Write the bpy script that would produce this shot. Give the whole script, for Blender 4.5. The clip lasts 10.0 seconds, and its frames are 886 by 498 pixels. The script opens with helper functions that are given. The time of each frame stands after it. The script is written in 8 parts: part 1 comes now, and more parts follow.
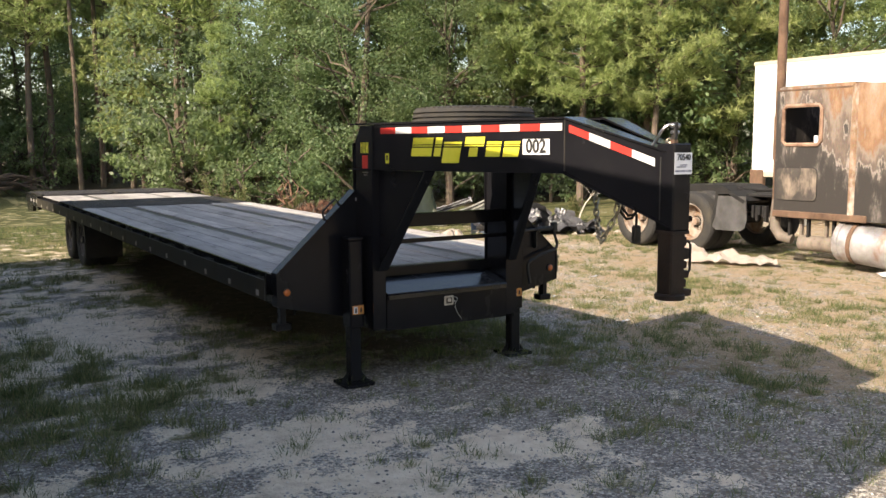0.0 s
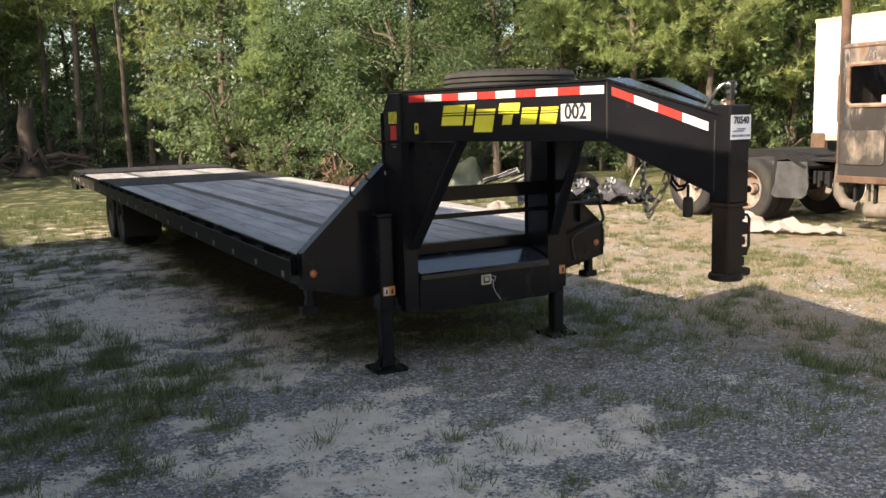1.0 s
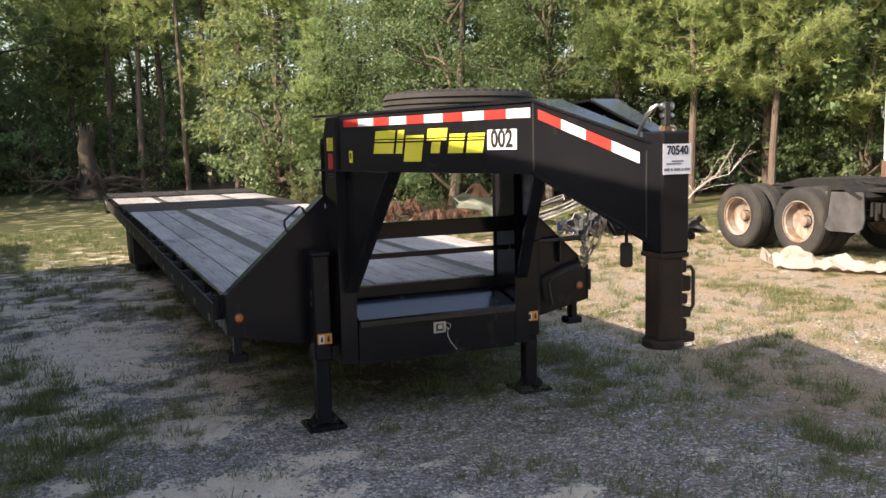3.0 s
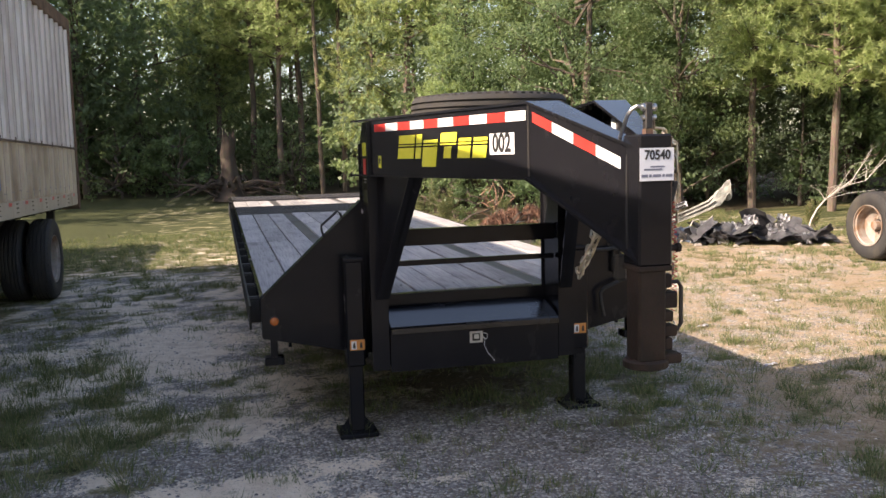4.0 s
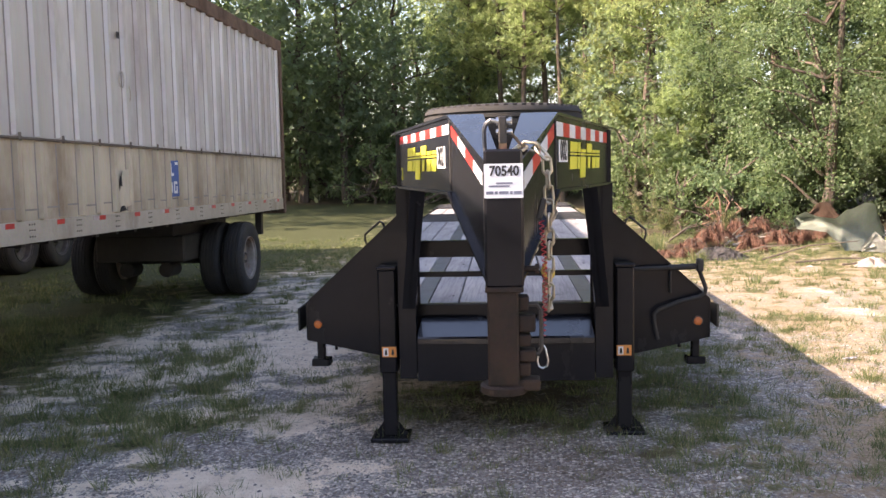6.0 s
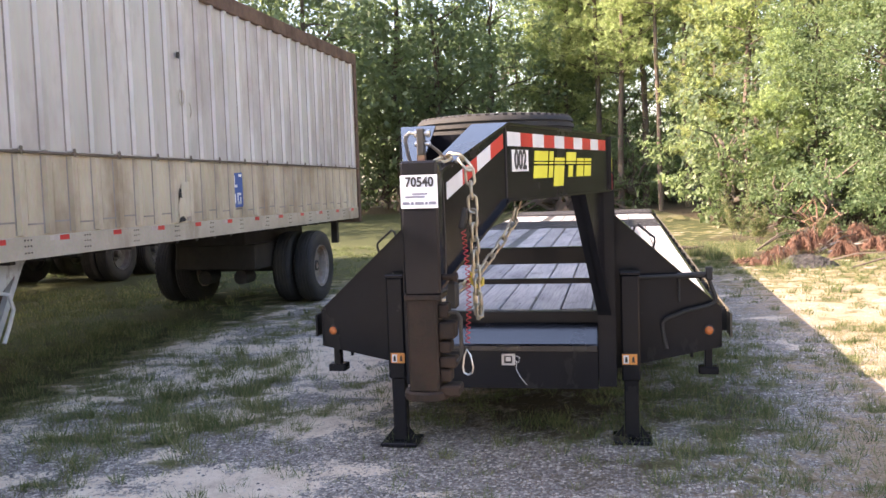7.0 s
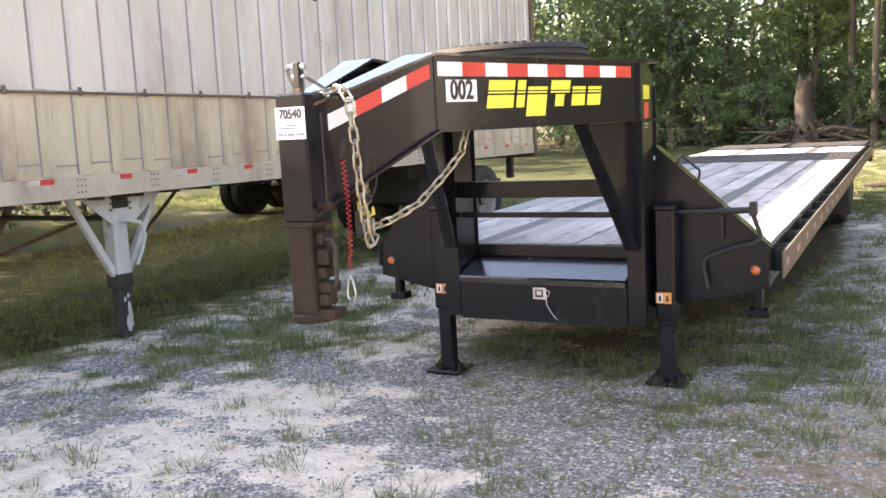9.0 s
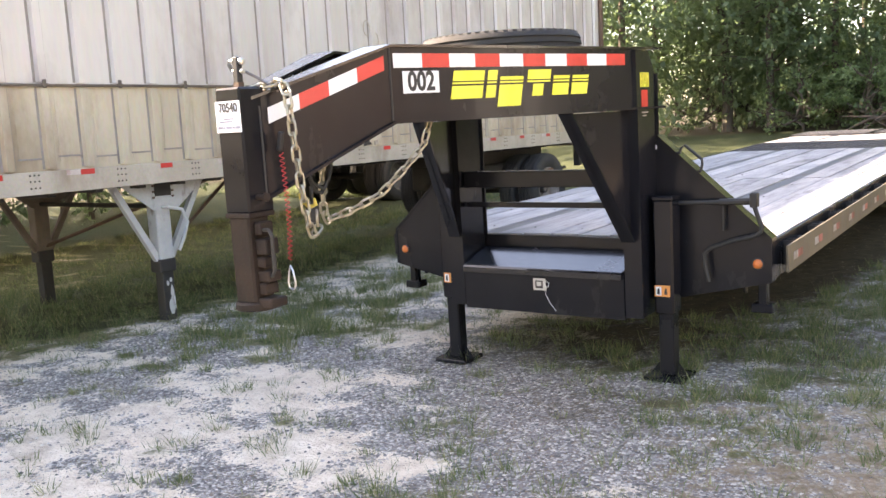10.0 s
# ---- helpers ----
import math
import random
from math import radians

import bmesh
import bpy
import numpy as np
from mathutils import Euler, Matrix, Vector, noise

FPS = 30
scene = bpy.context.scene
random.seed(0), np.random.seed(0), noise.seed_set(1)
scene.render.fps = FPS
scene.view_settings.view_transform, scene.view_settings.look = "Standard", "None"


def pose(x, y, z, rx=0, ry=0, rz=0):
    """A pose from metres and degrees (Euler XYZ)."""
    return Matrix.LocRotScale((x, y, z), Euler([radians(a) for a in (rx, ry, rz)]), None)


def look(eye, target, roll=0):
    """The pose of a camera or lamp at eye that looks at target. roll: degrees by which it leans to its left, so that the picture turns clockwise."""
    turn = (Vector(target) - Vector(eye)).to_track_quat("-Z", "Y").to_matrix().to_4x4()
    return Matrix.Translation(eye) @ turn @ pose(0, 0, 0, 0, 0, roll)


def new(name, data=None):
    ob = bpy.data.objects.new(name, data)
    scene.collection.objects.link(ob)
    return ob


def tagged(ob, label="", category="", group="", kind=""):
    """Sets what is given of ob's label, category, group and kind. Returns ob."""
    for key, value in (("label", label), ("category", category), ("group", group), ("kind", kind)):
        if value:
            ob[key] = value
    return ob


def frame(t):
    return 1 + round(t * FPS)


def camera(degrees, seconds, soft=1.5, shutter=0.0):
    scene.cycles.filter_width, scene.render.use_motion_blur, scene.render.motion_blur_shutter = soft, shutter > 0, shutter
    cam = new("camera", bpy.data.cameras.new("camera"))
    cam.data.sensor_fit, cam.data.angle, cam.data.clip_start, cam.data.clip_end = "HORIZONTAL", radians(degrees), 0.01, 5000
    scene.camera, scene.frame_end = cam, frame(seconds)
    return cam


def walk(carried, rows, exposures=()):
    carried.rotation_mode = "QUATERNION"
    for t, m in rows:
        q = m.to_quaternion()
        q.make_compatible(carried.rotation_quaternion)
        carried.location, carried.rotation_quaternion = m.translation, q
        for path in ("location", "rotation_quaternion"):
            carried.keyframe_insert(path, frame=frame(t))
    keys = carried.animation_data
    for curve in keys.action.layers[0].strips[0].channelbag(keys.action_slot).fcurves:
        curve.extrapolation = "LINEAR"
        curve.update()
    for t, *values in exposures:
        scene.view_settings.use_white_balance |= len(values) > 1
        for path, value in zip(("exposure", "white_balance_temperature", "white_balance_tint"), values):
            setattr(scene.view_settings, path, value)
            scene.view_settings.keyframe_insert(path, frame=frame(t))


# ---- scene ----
cam = camera(52.9, 10.0)
METRES, EYE, TILT, LEAN, TURN = 6.62, 1.758, -1.441, 0.068, -31.009
ROWS = [
    (0.0, 0.0, 0.0, 0.0, -0.02, -5.09, 0.19),
    (0.5, 0.0025, 0.0344, -0.0034, 2.07, -6.19, 0.84),
    (1.0, 0.0168, 0.0662, -0.0005, 3.21, -6.92, 1.34),
    (1.5, 0.0282, 0.1015, -0.0016, 2.41, -7.15, 0.96),
    (2.0, 0.0507, 0.1342, 0.0013, 2.95, -6.23, 1.31),
    (3.5, 0.1821, 0.2182, 0.0025, 12.93, -4.99, 0.87),
    (4.0, 0.2322, 0.2338, 0.0011, 17.88, -4.83, 0.89),
    (4.5, 0.2887, 0.2483, 0.0039, 21.62, -5.31, 0.38),
    (5.0, 0.3355, 0.2803, -0.0007, 26.23, -4.71, -0.1),
    (5.5, 0.3892, 0.3073, 0.0019, 31.46, -4.44, 0.13),
    (7.0, 0.5234, 0.3895, 0.0032, 43.12, -3.57, 0.95),
    (7.5, 0.5683, 0.4222, 0.0013, 47.03, -4.74, 1.78),
    (8.0, 0.599, 0.4581, 0.0002, 50.61, -5.31, 1.68),
    (8.5, 0.6246, 0.5071, -0.0029, 54.92, -5.72, 1.14),
    (9.0, 0.6613, 0.5461, -0.0049, 59.7, -7.25, 1.74),
    (9.5, 0.6924, 0.5831, -0.003, 63.7, -8.17, 2.15),
    (10.0, 0.707, 0.6303, -0.0047, 66.42, -7.91, 2.08),
]
walk(cam, [(t, pose(-3.534, -6.075, EYE, TILT, LEAN, TURN) @ pose(METRES * x, METRES * y, METRES * z, 90 + pitch, roll, yaw)) for t, x, y, z, yaw, pitch, roll in ROWS],
     [(0.0, 0.98, 7550, 13), (2.0, 1.04, 7500, 14), (3.5, 1.15, 7500, 18), (4.5, 1.25, 7450, 22), (5.5, 1.54, 7400, 25), (7.0, 2.18, 7450, 25), (7.5, 2.33, 7550, 24), (8.5, 2.56, 7850, 21), (9.5, 2.71, 7900, 20), (10.0, 2.71, 7900, 20)])

# ---- world, sun, exposure ----
SUN_DIR = Vector((-1.54, -0.33, 1.0)).normalized()      # towards the sun
world = bpy.data.worlds.new("sky")
scene.world = world
world.use_nodes = True
wn = world.node_tree.nodes
sky = wn.new("ShaderNodeTexSky")
sky.sky_type = "NISHITA"
sky.sun_disc = False
sky.sun_elevation = math.asin(SUN_DIR.z)
sky.sun_rotation = math.atan2(SUN_DIR.x, SUN_DIR.y)
sky.air_density, sky.dust_density, sky.ozone_density = 1.0, 1.6, 1.0
wn["Background"].inputs["Strength"].default_value = 0.15
world.node_tree.links.new(sky.outputs[0], wn["Background"].inputs["Color"])
sun_data = bpy.data.lights.new("sun", "SUN")
sun_data.energy, sun_data.angle, sun_data.color = 5.0, radians(0.5), (1.0, 0.92, 0.79)
sun = new("sun", sun_data)
sun.matrix_world = look(SUN_DIR * 60, (0, 0, 0))

# ---- materials ----
def nodes_of(name):
    m = bpy.data.materials.new(name)
    m.use_nodes = True
    nt = m.node_tree
    return m, nt, nt.nodes["Principled BSDF"]


def noise_node(nt, scale, detail=4.0, rough=0.6, coord=None, stretch=None):
    n = nt.nodes.new("ShaderNodeTexNoise")
    n.inputs["Scale"].default_value = scale
    n.inputs["Detail"].default_value = detail
    n.inputs["Roughness"].default_value = rough
    if coord is not None:
        if stretch:
            mp = nt.nodes.new("ShaderNodeMapping")
            mp.inputs["Scale"].default_value = stretch
            nt.links.new(coord, mp.inputs["Vector"])
            coord = mp.outputs["Vector"]
        nt.links.new(coord, n.inputs["Vector"])
    return n


def ramp(nt, fac, stops):
    r = nt.nodes.new("ShaderNodeValToRGB")
    el = r.color_ramp.elements
    el[0].position, el[0].color = stops[0][0], (*stops[0][1], 1)
    el[1].position, el[1].color = stops[-1][0], (*stops[-1][1], 1)
    for p, c in stops[1:-1]:
        e = el.new(p)
        e.color = (*c, 1)
    nt.links.new(fac, r.inputs["Fac"])
    return r.outputs["Color"]


def mix(nt, fac, a, b, mode="MIX"):
    m = nt.nodes.new("ShaderNodeMix")
    m.data_type, m.blend_type = "RGBA", mode
    for sock, v in ((m.inputs[0], fac), (m.inputs[6], a), (m.inputs[7], b)):
        if isinstance(v, (int, float)):
            sock.default_value = v
        elif isinstance(v, tuple):
            sock.default_value = (*v, 1)
        else:
            nt.links.new(v, sock)
    return m.outputs[2]


def calc(nt, op, a, b=0.0, clamp=False):
    m = nt.nodes.new("ShaderNodeMath")
    m.operation, m.use_clamp = op, clamp
    for sock, v in ((m.inputs[0], a), (m.inputs[1], b)):
        if isinstance(v, (int, float)):
            sock.default_value = v
        else:
            nt.links.new(v, sock)
    return m.outputs[0]


def world_pos(nt):
    return nt.nodes.new("ShaderNodeNewGeometry").outputs["Position"]


def bump(nt, bsdf, height, strength, dist=0.01):
    b = nt.nodes.new("ShaderNodeBump")
    b.inputs["Strength"].default_value = strength
    b.inputs["Distance"].default_value = dist
    nt.links.new(height, b.inputs["Height"])
    nt.links.new(b.outputs["Normal"], bsdf.inputs["Normal"])


def surf(name, a, b, scale=6.0, rough=0.5, metal=0.0, fine=60.0, grit=0.15, bumps=0.2, dist=0.004, dirt=None, dirt_at=(0.5, 0.7),
         stretch=None, rough_var=0.15, rand=0.0, coat=0.0, spec=0.5):
    """Two-scale varied surface: colour a to b by large noise, fine grit, optional dirt patches."""
    m, nt, s = nodes_of(name)
    c = world_pos(nt)
    big = noise_node(nt, scale, 5, 0.6, c, stretch)
    small = noise_node(nt, fine, 3, 0.6, c, stretch)
    col = ramp(nt, big.outputs[0], [(0.3, a), (0.7, b)])
    col = mix(nt, grit, col, small.outputs["Color"], "SOFT_LIGHT")
    rv = calc(nt, "ADD", calc(nt, "MULTIPLY", big.outputs[0], rough_var), rough - rough_var / 2)
    if dirt:
        d = noise_node(nt, scale * 0.7, 8, 0.65, c, (1.0, 1.0, 0.5))
        f = nt.nodes.new("ShaderNodeMapRange")
        f.inputs[1].default_value, f.inputs[2].default_value = dirt_at
        nt.links.new(d.outputs[0], f.inputs[0])
        col = mix(nt, f.outputs[0], col, dirt)
        rv = calc(nt, "ADD", rv, calc(nt, "MULTIPLY", f.outputs[0], 0.35), True)
    if rand:
        info = nt.nodes.new("ShaderNodeObjectInfo")
        v = calc(nt, "ADD", calc(nt, "MULTIPLY", info.outputs["Random"], rand), 1 - rand / 2)
        hs = nt.nodes.new("ShaderNodeHueSaturation")
        nt.links.new(v, hs.inputs["Value"])
        nt.links.new(col, hs.inputs["Color"])
        col = hs.outputs[0]
    nt.links.new(col, s.inputs["Base Color"])
    nt.links.new(rv, s.inputs["Roughness"])
    s.inputs["Metallic"].default_value = metal
    s.inputs["Coat Weight"].default_value = coat
    s.inputs["Specular IOR Level"].default_value = spec
    bump(nt, s, calc(nt, "ADD", small.outputs[0], big.outputs[0]), bumps, dist)
    return m


BLACK = surf("black_trailer_paint", (0.0085, 0.0085, 0.011), (0.013, 0.013, 0.0155), 3, 0.22, 0.0, 45, 0.1, 0.05, 0.002, (0.015, 0.014, 0.014), (0.56, 0.9), coat=0.06, spec=0.2)
BLACK_GLOSS = surf("glossy_black_paint", (0.006, 0.006, 0.008), (0.011, 0.011, 0.013), 3, 0.24, 0.0, 45, 0.1, 0.05, 0.002, (0.018, 0.017, 0.016), (0.56, 0.9), coat=0.35)
BLACK_DULL = surf("dull_black_steel", (0.010, 0.010, 0.011), (0.02, 0.019, 0.018), 5, 0.55, 0.0, 60, 0.2, 0.2, 0.003, (0.05, 0.04, 0.03), (0.5, 0.8))
RUST_TUBE = surf("rusting_black_tube", (0.009, 0.007, 0.006), (0.030, 0.018, 0.012), 9, 0.6, 0.0, 70, 0.4, 0.5, 0.004, (0.044, 0.029, 0.021), (0.46, 0.70), spec=0.25)
RUST = surf("rust", (0.085, 0.05, 0.035), (0.17, 0.105, 0.07), 5, 0.85, 0.1, 60, 0.4, 0.5, 0.004, (0.06, 0.035, 0.024), (0.5, 0.75))
# rub rail twice: sun put into the first tone, shade into the second
SUNLIT_DUSTY_RAIL = surf("sunlit_dusty_rail", (0.05, 0.043, 0.033), (0.10, 0.085, 0.06), 4, 0.6, 0.0, 60, 0.3, 0.2, 0.003, (0.17, 0.135, 0.085), (0.45, 0.75))
SHADED_RAIL = surf("shaded_dirty_rail", (0.010, 0.010, 0.010), (0.022, 0.020, 0.016), 4, 0.6, 0.0, 60, 0.3, 0.2, 0.003, (0.07, 0.058, 0.036), (0.52, 0.85), spec=0.3)
CHAIN = surf("plated_chain", (0.34, 0.30, 0.225), (0.52, 0.47, 0.37), 20, 0.42, 0.85, 120, 0.3, 0.3, 0.002, (0.14, 0.07, 0.03), (0.55, 0.75))
CHROME = surf("bright_steel", (0.5, 0.5, 0.5), (0.7, 0.7, 0.7), 12, 0.3, 1.0, 100, 0.1, 0.1)
DULL_STEEL = surf("dull_steel", (0.16, 0.15, 0.15), (0.28, 0.27, 0.26), 12, 0.4, 0.9, 100, 0.2, 0.2, 0.002, (0.10, 0.06, 0.04), (0.5, 0.8))
BARK_DARK = surf("dark_rotten_bark", (0.035, 0.027, 0.022), (0.085, 0.065, 0.05), 3, 0.95, 0, 25, 0.5, 0.9, 0.02, stretch=(1, 1, 0.2))
RUBBER = surf("tyre_rubber", (0.016, 0.016, 0.017), (0.03, 0.029, 0.028), 5, 0.8, 0, 80, 0.3, 0.3, 0.003, (0.075, 0.065, 0.05), (0.5, 0.8))
RED_TAPE = surf("red_reflective_tape", (0.52, 0.03, 0.025), (0.60, 0.05, 0.04), 9, 0.35, 0, 150, 0.1, 0.05, 0.001, (0.35, 0.06, 0.05), (0.6, 0.8))
WHITE_TAPE = surf("white_reflective_tape", (0.66, 0.66, 0.67), (0.76, 0.76, 0.76), 9, 0.35, 0, 150, 0.1, 0.05, 0.001, (0.45, 0.43, 0.4), (0.6, 0.85))
YELLOW = surf("yellow_decal", (0.72, 0.68, 0.05), (0.80, 0.76, 0.09), 8, 0.4, 0, 100, 0.1, 0.03, 0.001)
WHITE = surf("white_sticker", (0.74, 0.74, 0.75), (0.8, 0.8, 0.8), 8, 0.5, 0, 80, 0.1, 0.03, 0.001)
PAPER = surf("tag_paper", (0.52, 0.54, 0.60), (0.60, 0.62, 0.67), 14, 0.6, 0, 90, 0.1, 0.08, 0.001)
INK = surf("black_ink", (0.012, 0.012, 0.014), (0.02, 0.02, 0.022), 8, 0.5)
INK_GREY = surf("grey_ink", (0.10, 0.11, 0.16), (0.15, 0.16, 0.22), 8, 0.5)
ORANGE = surf("amber_lens", (0.48, 0.12, 0.03), (0.58, 0.16, 0.04), 30, 0.25)
FADED_TAPE = surf("faded_white_tape", (0.44, 0.37, 0.34), (0.58, 0.51, 0.47), 9, 0.5, 0, 120, 0.2, 0.05, 0.001, (0.34, 0.14, 0.11), (0.5, 0.7))
ORANGE_STK = surf("orange_sticker", (0.70, 0.25, 0.06), (0.76, 0.32, 0.08), 30, 0.5)
RED_CABLE = surf("red_coil_plastic", (0.40, 0.02, 0.025), (0.5, 0.03, 0.035), 20, 0.35)
ALLOY = surf("aluminium_side", (0.51, 0.476, 0.457), (0.65, 0.615, 0.592), 1.6, 0.42, 0.35, 30, 0.2, 0.15, 0.003, (0.36, 0.30, 0.265), (0.46, 0.74), stretch=(1, 1, 0.18))
CREAM = surf("stained_cream_side", (0.43, 0.36, 0.255), (0.58, 0.50, 0.375), 1.8, 0.6, 0.0, 30, 0.25, 0.2, 0.003, (0.27, 0.195, 0.125), (0.44, 0.70), stretch=(1, 1, 0.35))
RAIL = surf("weathered_rail", (0.40, 0.345, 0.275), (0.52, 0.465, 0.385), 2.5, 0.55, 0.2, 40, 0.25, 0.2, 0.003, (0.25, 0.18, 0.12), (0.55, 0.8))
LEG_GREY = surf("flaking_grey_paint", (0.36, 0.37, 0.37), (0.48, 0.49, 0.48), 5, 0.6, 0, 50, 0.2, 0.3, 0.003, (0.12, 0.08, 0.055), (0.55, 0.68))
LEG_FLAKE = surf("black_leg_with_white_flakes", (0.014, 0.014, 0.014), (0.03, 0.028, 0.026), 5, 0.6, 0, 50, 0.2, 0.3, 0.003, (0.6, 0.6, 0.62), (0.57, 0.6))
RIB_SHADE_CREASE = surf("rib_shade_and_crease", (0.19, 0.165, 0.145), (0.33, 0.29, 0.26), 3, 0.7, 0, 50, 0.3, 0.2)
GRIME_SHADE = surf("grimy_belt_shaded_leg", (0.085, 0.066, 0.052), (0.165, 0.13, 0.10), 4, 0.8, 0, 50, 0.3, 0.2)
UNDER = surf("undercarriage_dirt_and_shade", (0.018, 0.016, 0.014), (0.04, 0.035, 0.03), 4, 0.8, 0, 50, 0.3, 0.3)
BLUE_SIGN = surf("faded_blue_sign", (0.03, 0.08, 0.26), (0.05, 0.11, 0.32), 6, 0.5, 0, 60, 0.2, 0.1, 0.002, (0.2, 0.24, 0.32), (0.58, 0.75))
RIM = surf("white_wheel_rim", (0.19, 0.165, 0.145), (0.36, 0.32, 0.29), 7, 0.55, 0.1, 60, 0.3, 0.2, 0.002, (0.20, 0.11, 0.06), (0.47, 0.66))
RIM_DARK = surf("dark_wheel_rim", (0.06, 0.055, 0.055), (0.14, 0.13, 0.125), 8, 0.5, 0.4, 60, 0.25, 0.2)
WHITE_VAN = surf("white_van_side", (0.62, 0.62, 0.62), (0.70, 0.70, 0.69), 0.8, 0.45, 0, 30, 0.1, 0.05, 0.002)
TANK_ALU = surf("sooty_aluminium_tank", (0.20, 0.195, 0.20), (0.56, 0.56, 0.59), 3, 0.4, 0.5, 40, 0.25, 0.4, 0.01, (0.24, 0.13, 0.08), (0.5, 0.68))
TRUCK_DARK = surf("burnt_truck_steel", (0.009, 0.009, 0.010), (0.022, 0.021, 0.021), 4, 0.7, 0.0, 40, 0.4, 0.4, 0.004, (0.06, 0.042, 0.032), (0.60, 0.85), spec=0.3)
CLOTH = surf("dirty_white_cloth", (0.52, 0.45, 0.40), (0.66, 0.60, 0.56), 5, 0.9, 0, 60, 0.2, 0.2, 0.004, (0.5, 0.33, 0.22), (0.58, 0.75))
SHEET_GREEN = surf("pale_green_sheet_metal", (0.22, 0.26, 0.215), (0.36, 0.395, 0.335), 2.5, 0.5, 0.1, 30, 0.3, 0.3, 0.004, (0.20, 0.14, 0.10), (0.56, 0.7))
SHEET_GREY = surf("grey_sheet_metal", (0.42, 0.43, 0.46), (0.6, 0.6, 0.62), 3, 0.4, 0.2, 30, 0.3, 0.3, 0.004)
SHEET_PALE = surf("scuffed_whitish_sheet_metal", (0.36, 0.37, 0.34), (0.54, 0.54, 0.50), 3, 0.45, 0.1, 30, 0.3, 0.3, 0.004, (0.20, 0.20, 0.18), (0.50, 0.66))
SHEET_FOIL = surf("crumpled_foil", (0.45, 0.45, 0.47), (0.72, 0.72, 0.74), 9, 0.35, 0.6, 40, 0.3, 0.3, 0.004, (0.06, 0.06, 0.065), (0.5, 0.6))
PIPE_ASH = surf("ash_grey_pipe", (0.12, 0.10, 0.085), (0.22, 0.185, 0.155), 5, 0.8, 0.1, 50, 0.4, 0.4, 0.004, (0.07, 0.045, 0.032), (0.52, 0.75))
RED_DULL = surf("dirty_red_tape", (0.22, 0.04, 0.03), (0.32, 0.06, 0.05), 9, 0.5, 0, 120, 0.2, 0.05, 0.001, (0.10, 0.06, 0.045), (0.45, 0.65))
GREY_TAPE = surf("dirty_white_tape", (0.22, 0.21, 0.20), (0.36, 0.34, 0.32), 9, 0.5, 0, 120, 0.2, 0.05, 0.001, (0.13, 0.10, 0.075), (0.45, 0.65))
SHINGLE = surf("black_roofing_felt", (0.055, 0.056, 0.062), (0.17, 0.17, 0.185), 4, 0.7, 0, 80, 0.4, 0.5)
BLUE_BIN = surf("blue_plastic", (0.10, 0.15, 0.24), (0.15, 0.2, 0.3), 5, 0.5)
BARK = surf("tree_bark", (0.06, 0.048, 0.038), (0.14, 0.11, 0.085), 3, 0.9, 0, 25, 0.5, 0.9, 0.02, stretch=(1, 1, 0.2))
BARK_PINE = surf("pine_bark", (0.07, 0.052, 0.041), (0.155, 0.118, 0.092), 3, 0.9, 0, 25, 0.5, 0.9, 0.02, stretch=(1, 1, 0.25))
BARK_PALE = surf("bleached_wood", (0.42, 0.38, 0.33), (0.6, 0.56, 0.5), 5, 0.8, 0, 40, 0.3, 0.4)
DEAD_LEAF = surf("dead_reddish_foliage", (0.115, 0.055, 0.036), (0.22, 0.11, 0.070), 6, 0.8, 0, 50, 0.3, 0.2)
ASH_HEAP = surf("ash_and_gravel", (0.055, 0.050, 0.050), (0.17, 0.155, 0.15), 14, 0.95, 0, 60, 0.6, 1.0, 0.02, (0.24, 0.22, 0.20), (0.56, 0.70))
ROOT = surf("reddish_root", (0.15, 0.08, 0.055), (0.28, 0.16, 0.11), 5, 0.9, 0, 40, 0.4, 0.6, 0.01)
BRASS = surf("yellow_hook", (0.55, 0.42, 0.08), (0.65, 0.5, 0.12), 20, 0.4, 0.3)


def leaf_mat(name, a, b, c, translucent=0.35, rough=0.5, spec=0.3):
    """Leaves: colour varies leaf by leaf, light passes through."""
    m, nt, s = nodes_of(name)
    geo = nt.nodes.new("ShaderNodeNewGeometry")
    col = ramp(nt, geo.outputs["Random Per Island"], [(0.0, a), (0.5, b), (0.88, c), (1.0, tuple(1.35 * v for v in c))])
    big = noise_node(nt, 0.9, 3, 0.5, geo.outputs["Position"])
    hs = nt.nodes.new("ShaderNodeHueSaturation")
    nt.links.new(calc(nt, "ADD", calc(nt, "MULTIPLY", big.outputs[0], 0.8), 0.6), hs.inputs["Value"])
    info = nt.nodes.new("ShaderNodeObjectInfo")
    nt.links.new(calc(nt, "ADD", calc(nt, "MULTIPLY", info.outputs["Random"], 0.035), 0.483), hs.inputs["Hue"])
    nt.links.new(col, hs.inputs["Color"])
    nt.links.new(hs.outputs[0], s.inputs["Base Color"])
    s.inputs["Roughness"].default_value = rough
    s.inputs["Specular IOR Level"].default_value = spec
    tr = nt.nodes.new("ShaderNodeBsdfTranslucent")
    nt.links.new(mix(nt, 0.55, hs.outputs[0], (0.34, 0.45, 0.19), "MIX"), tr.inputs["Color"])
    ms = nt.nodes.new("ShaderNodeMixShader")
    ms.inputs[0].default_value = translucent
    nt.links.new(s.outputs[0], ms.inputs[1])
    nt.links.new(tr.outputs[0], ms.inputs[2])
    nt.links.new(ms.outputs[0], nt.nodes["Material Output"].inputs["Surface"])
    return m


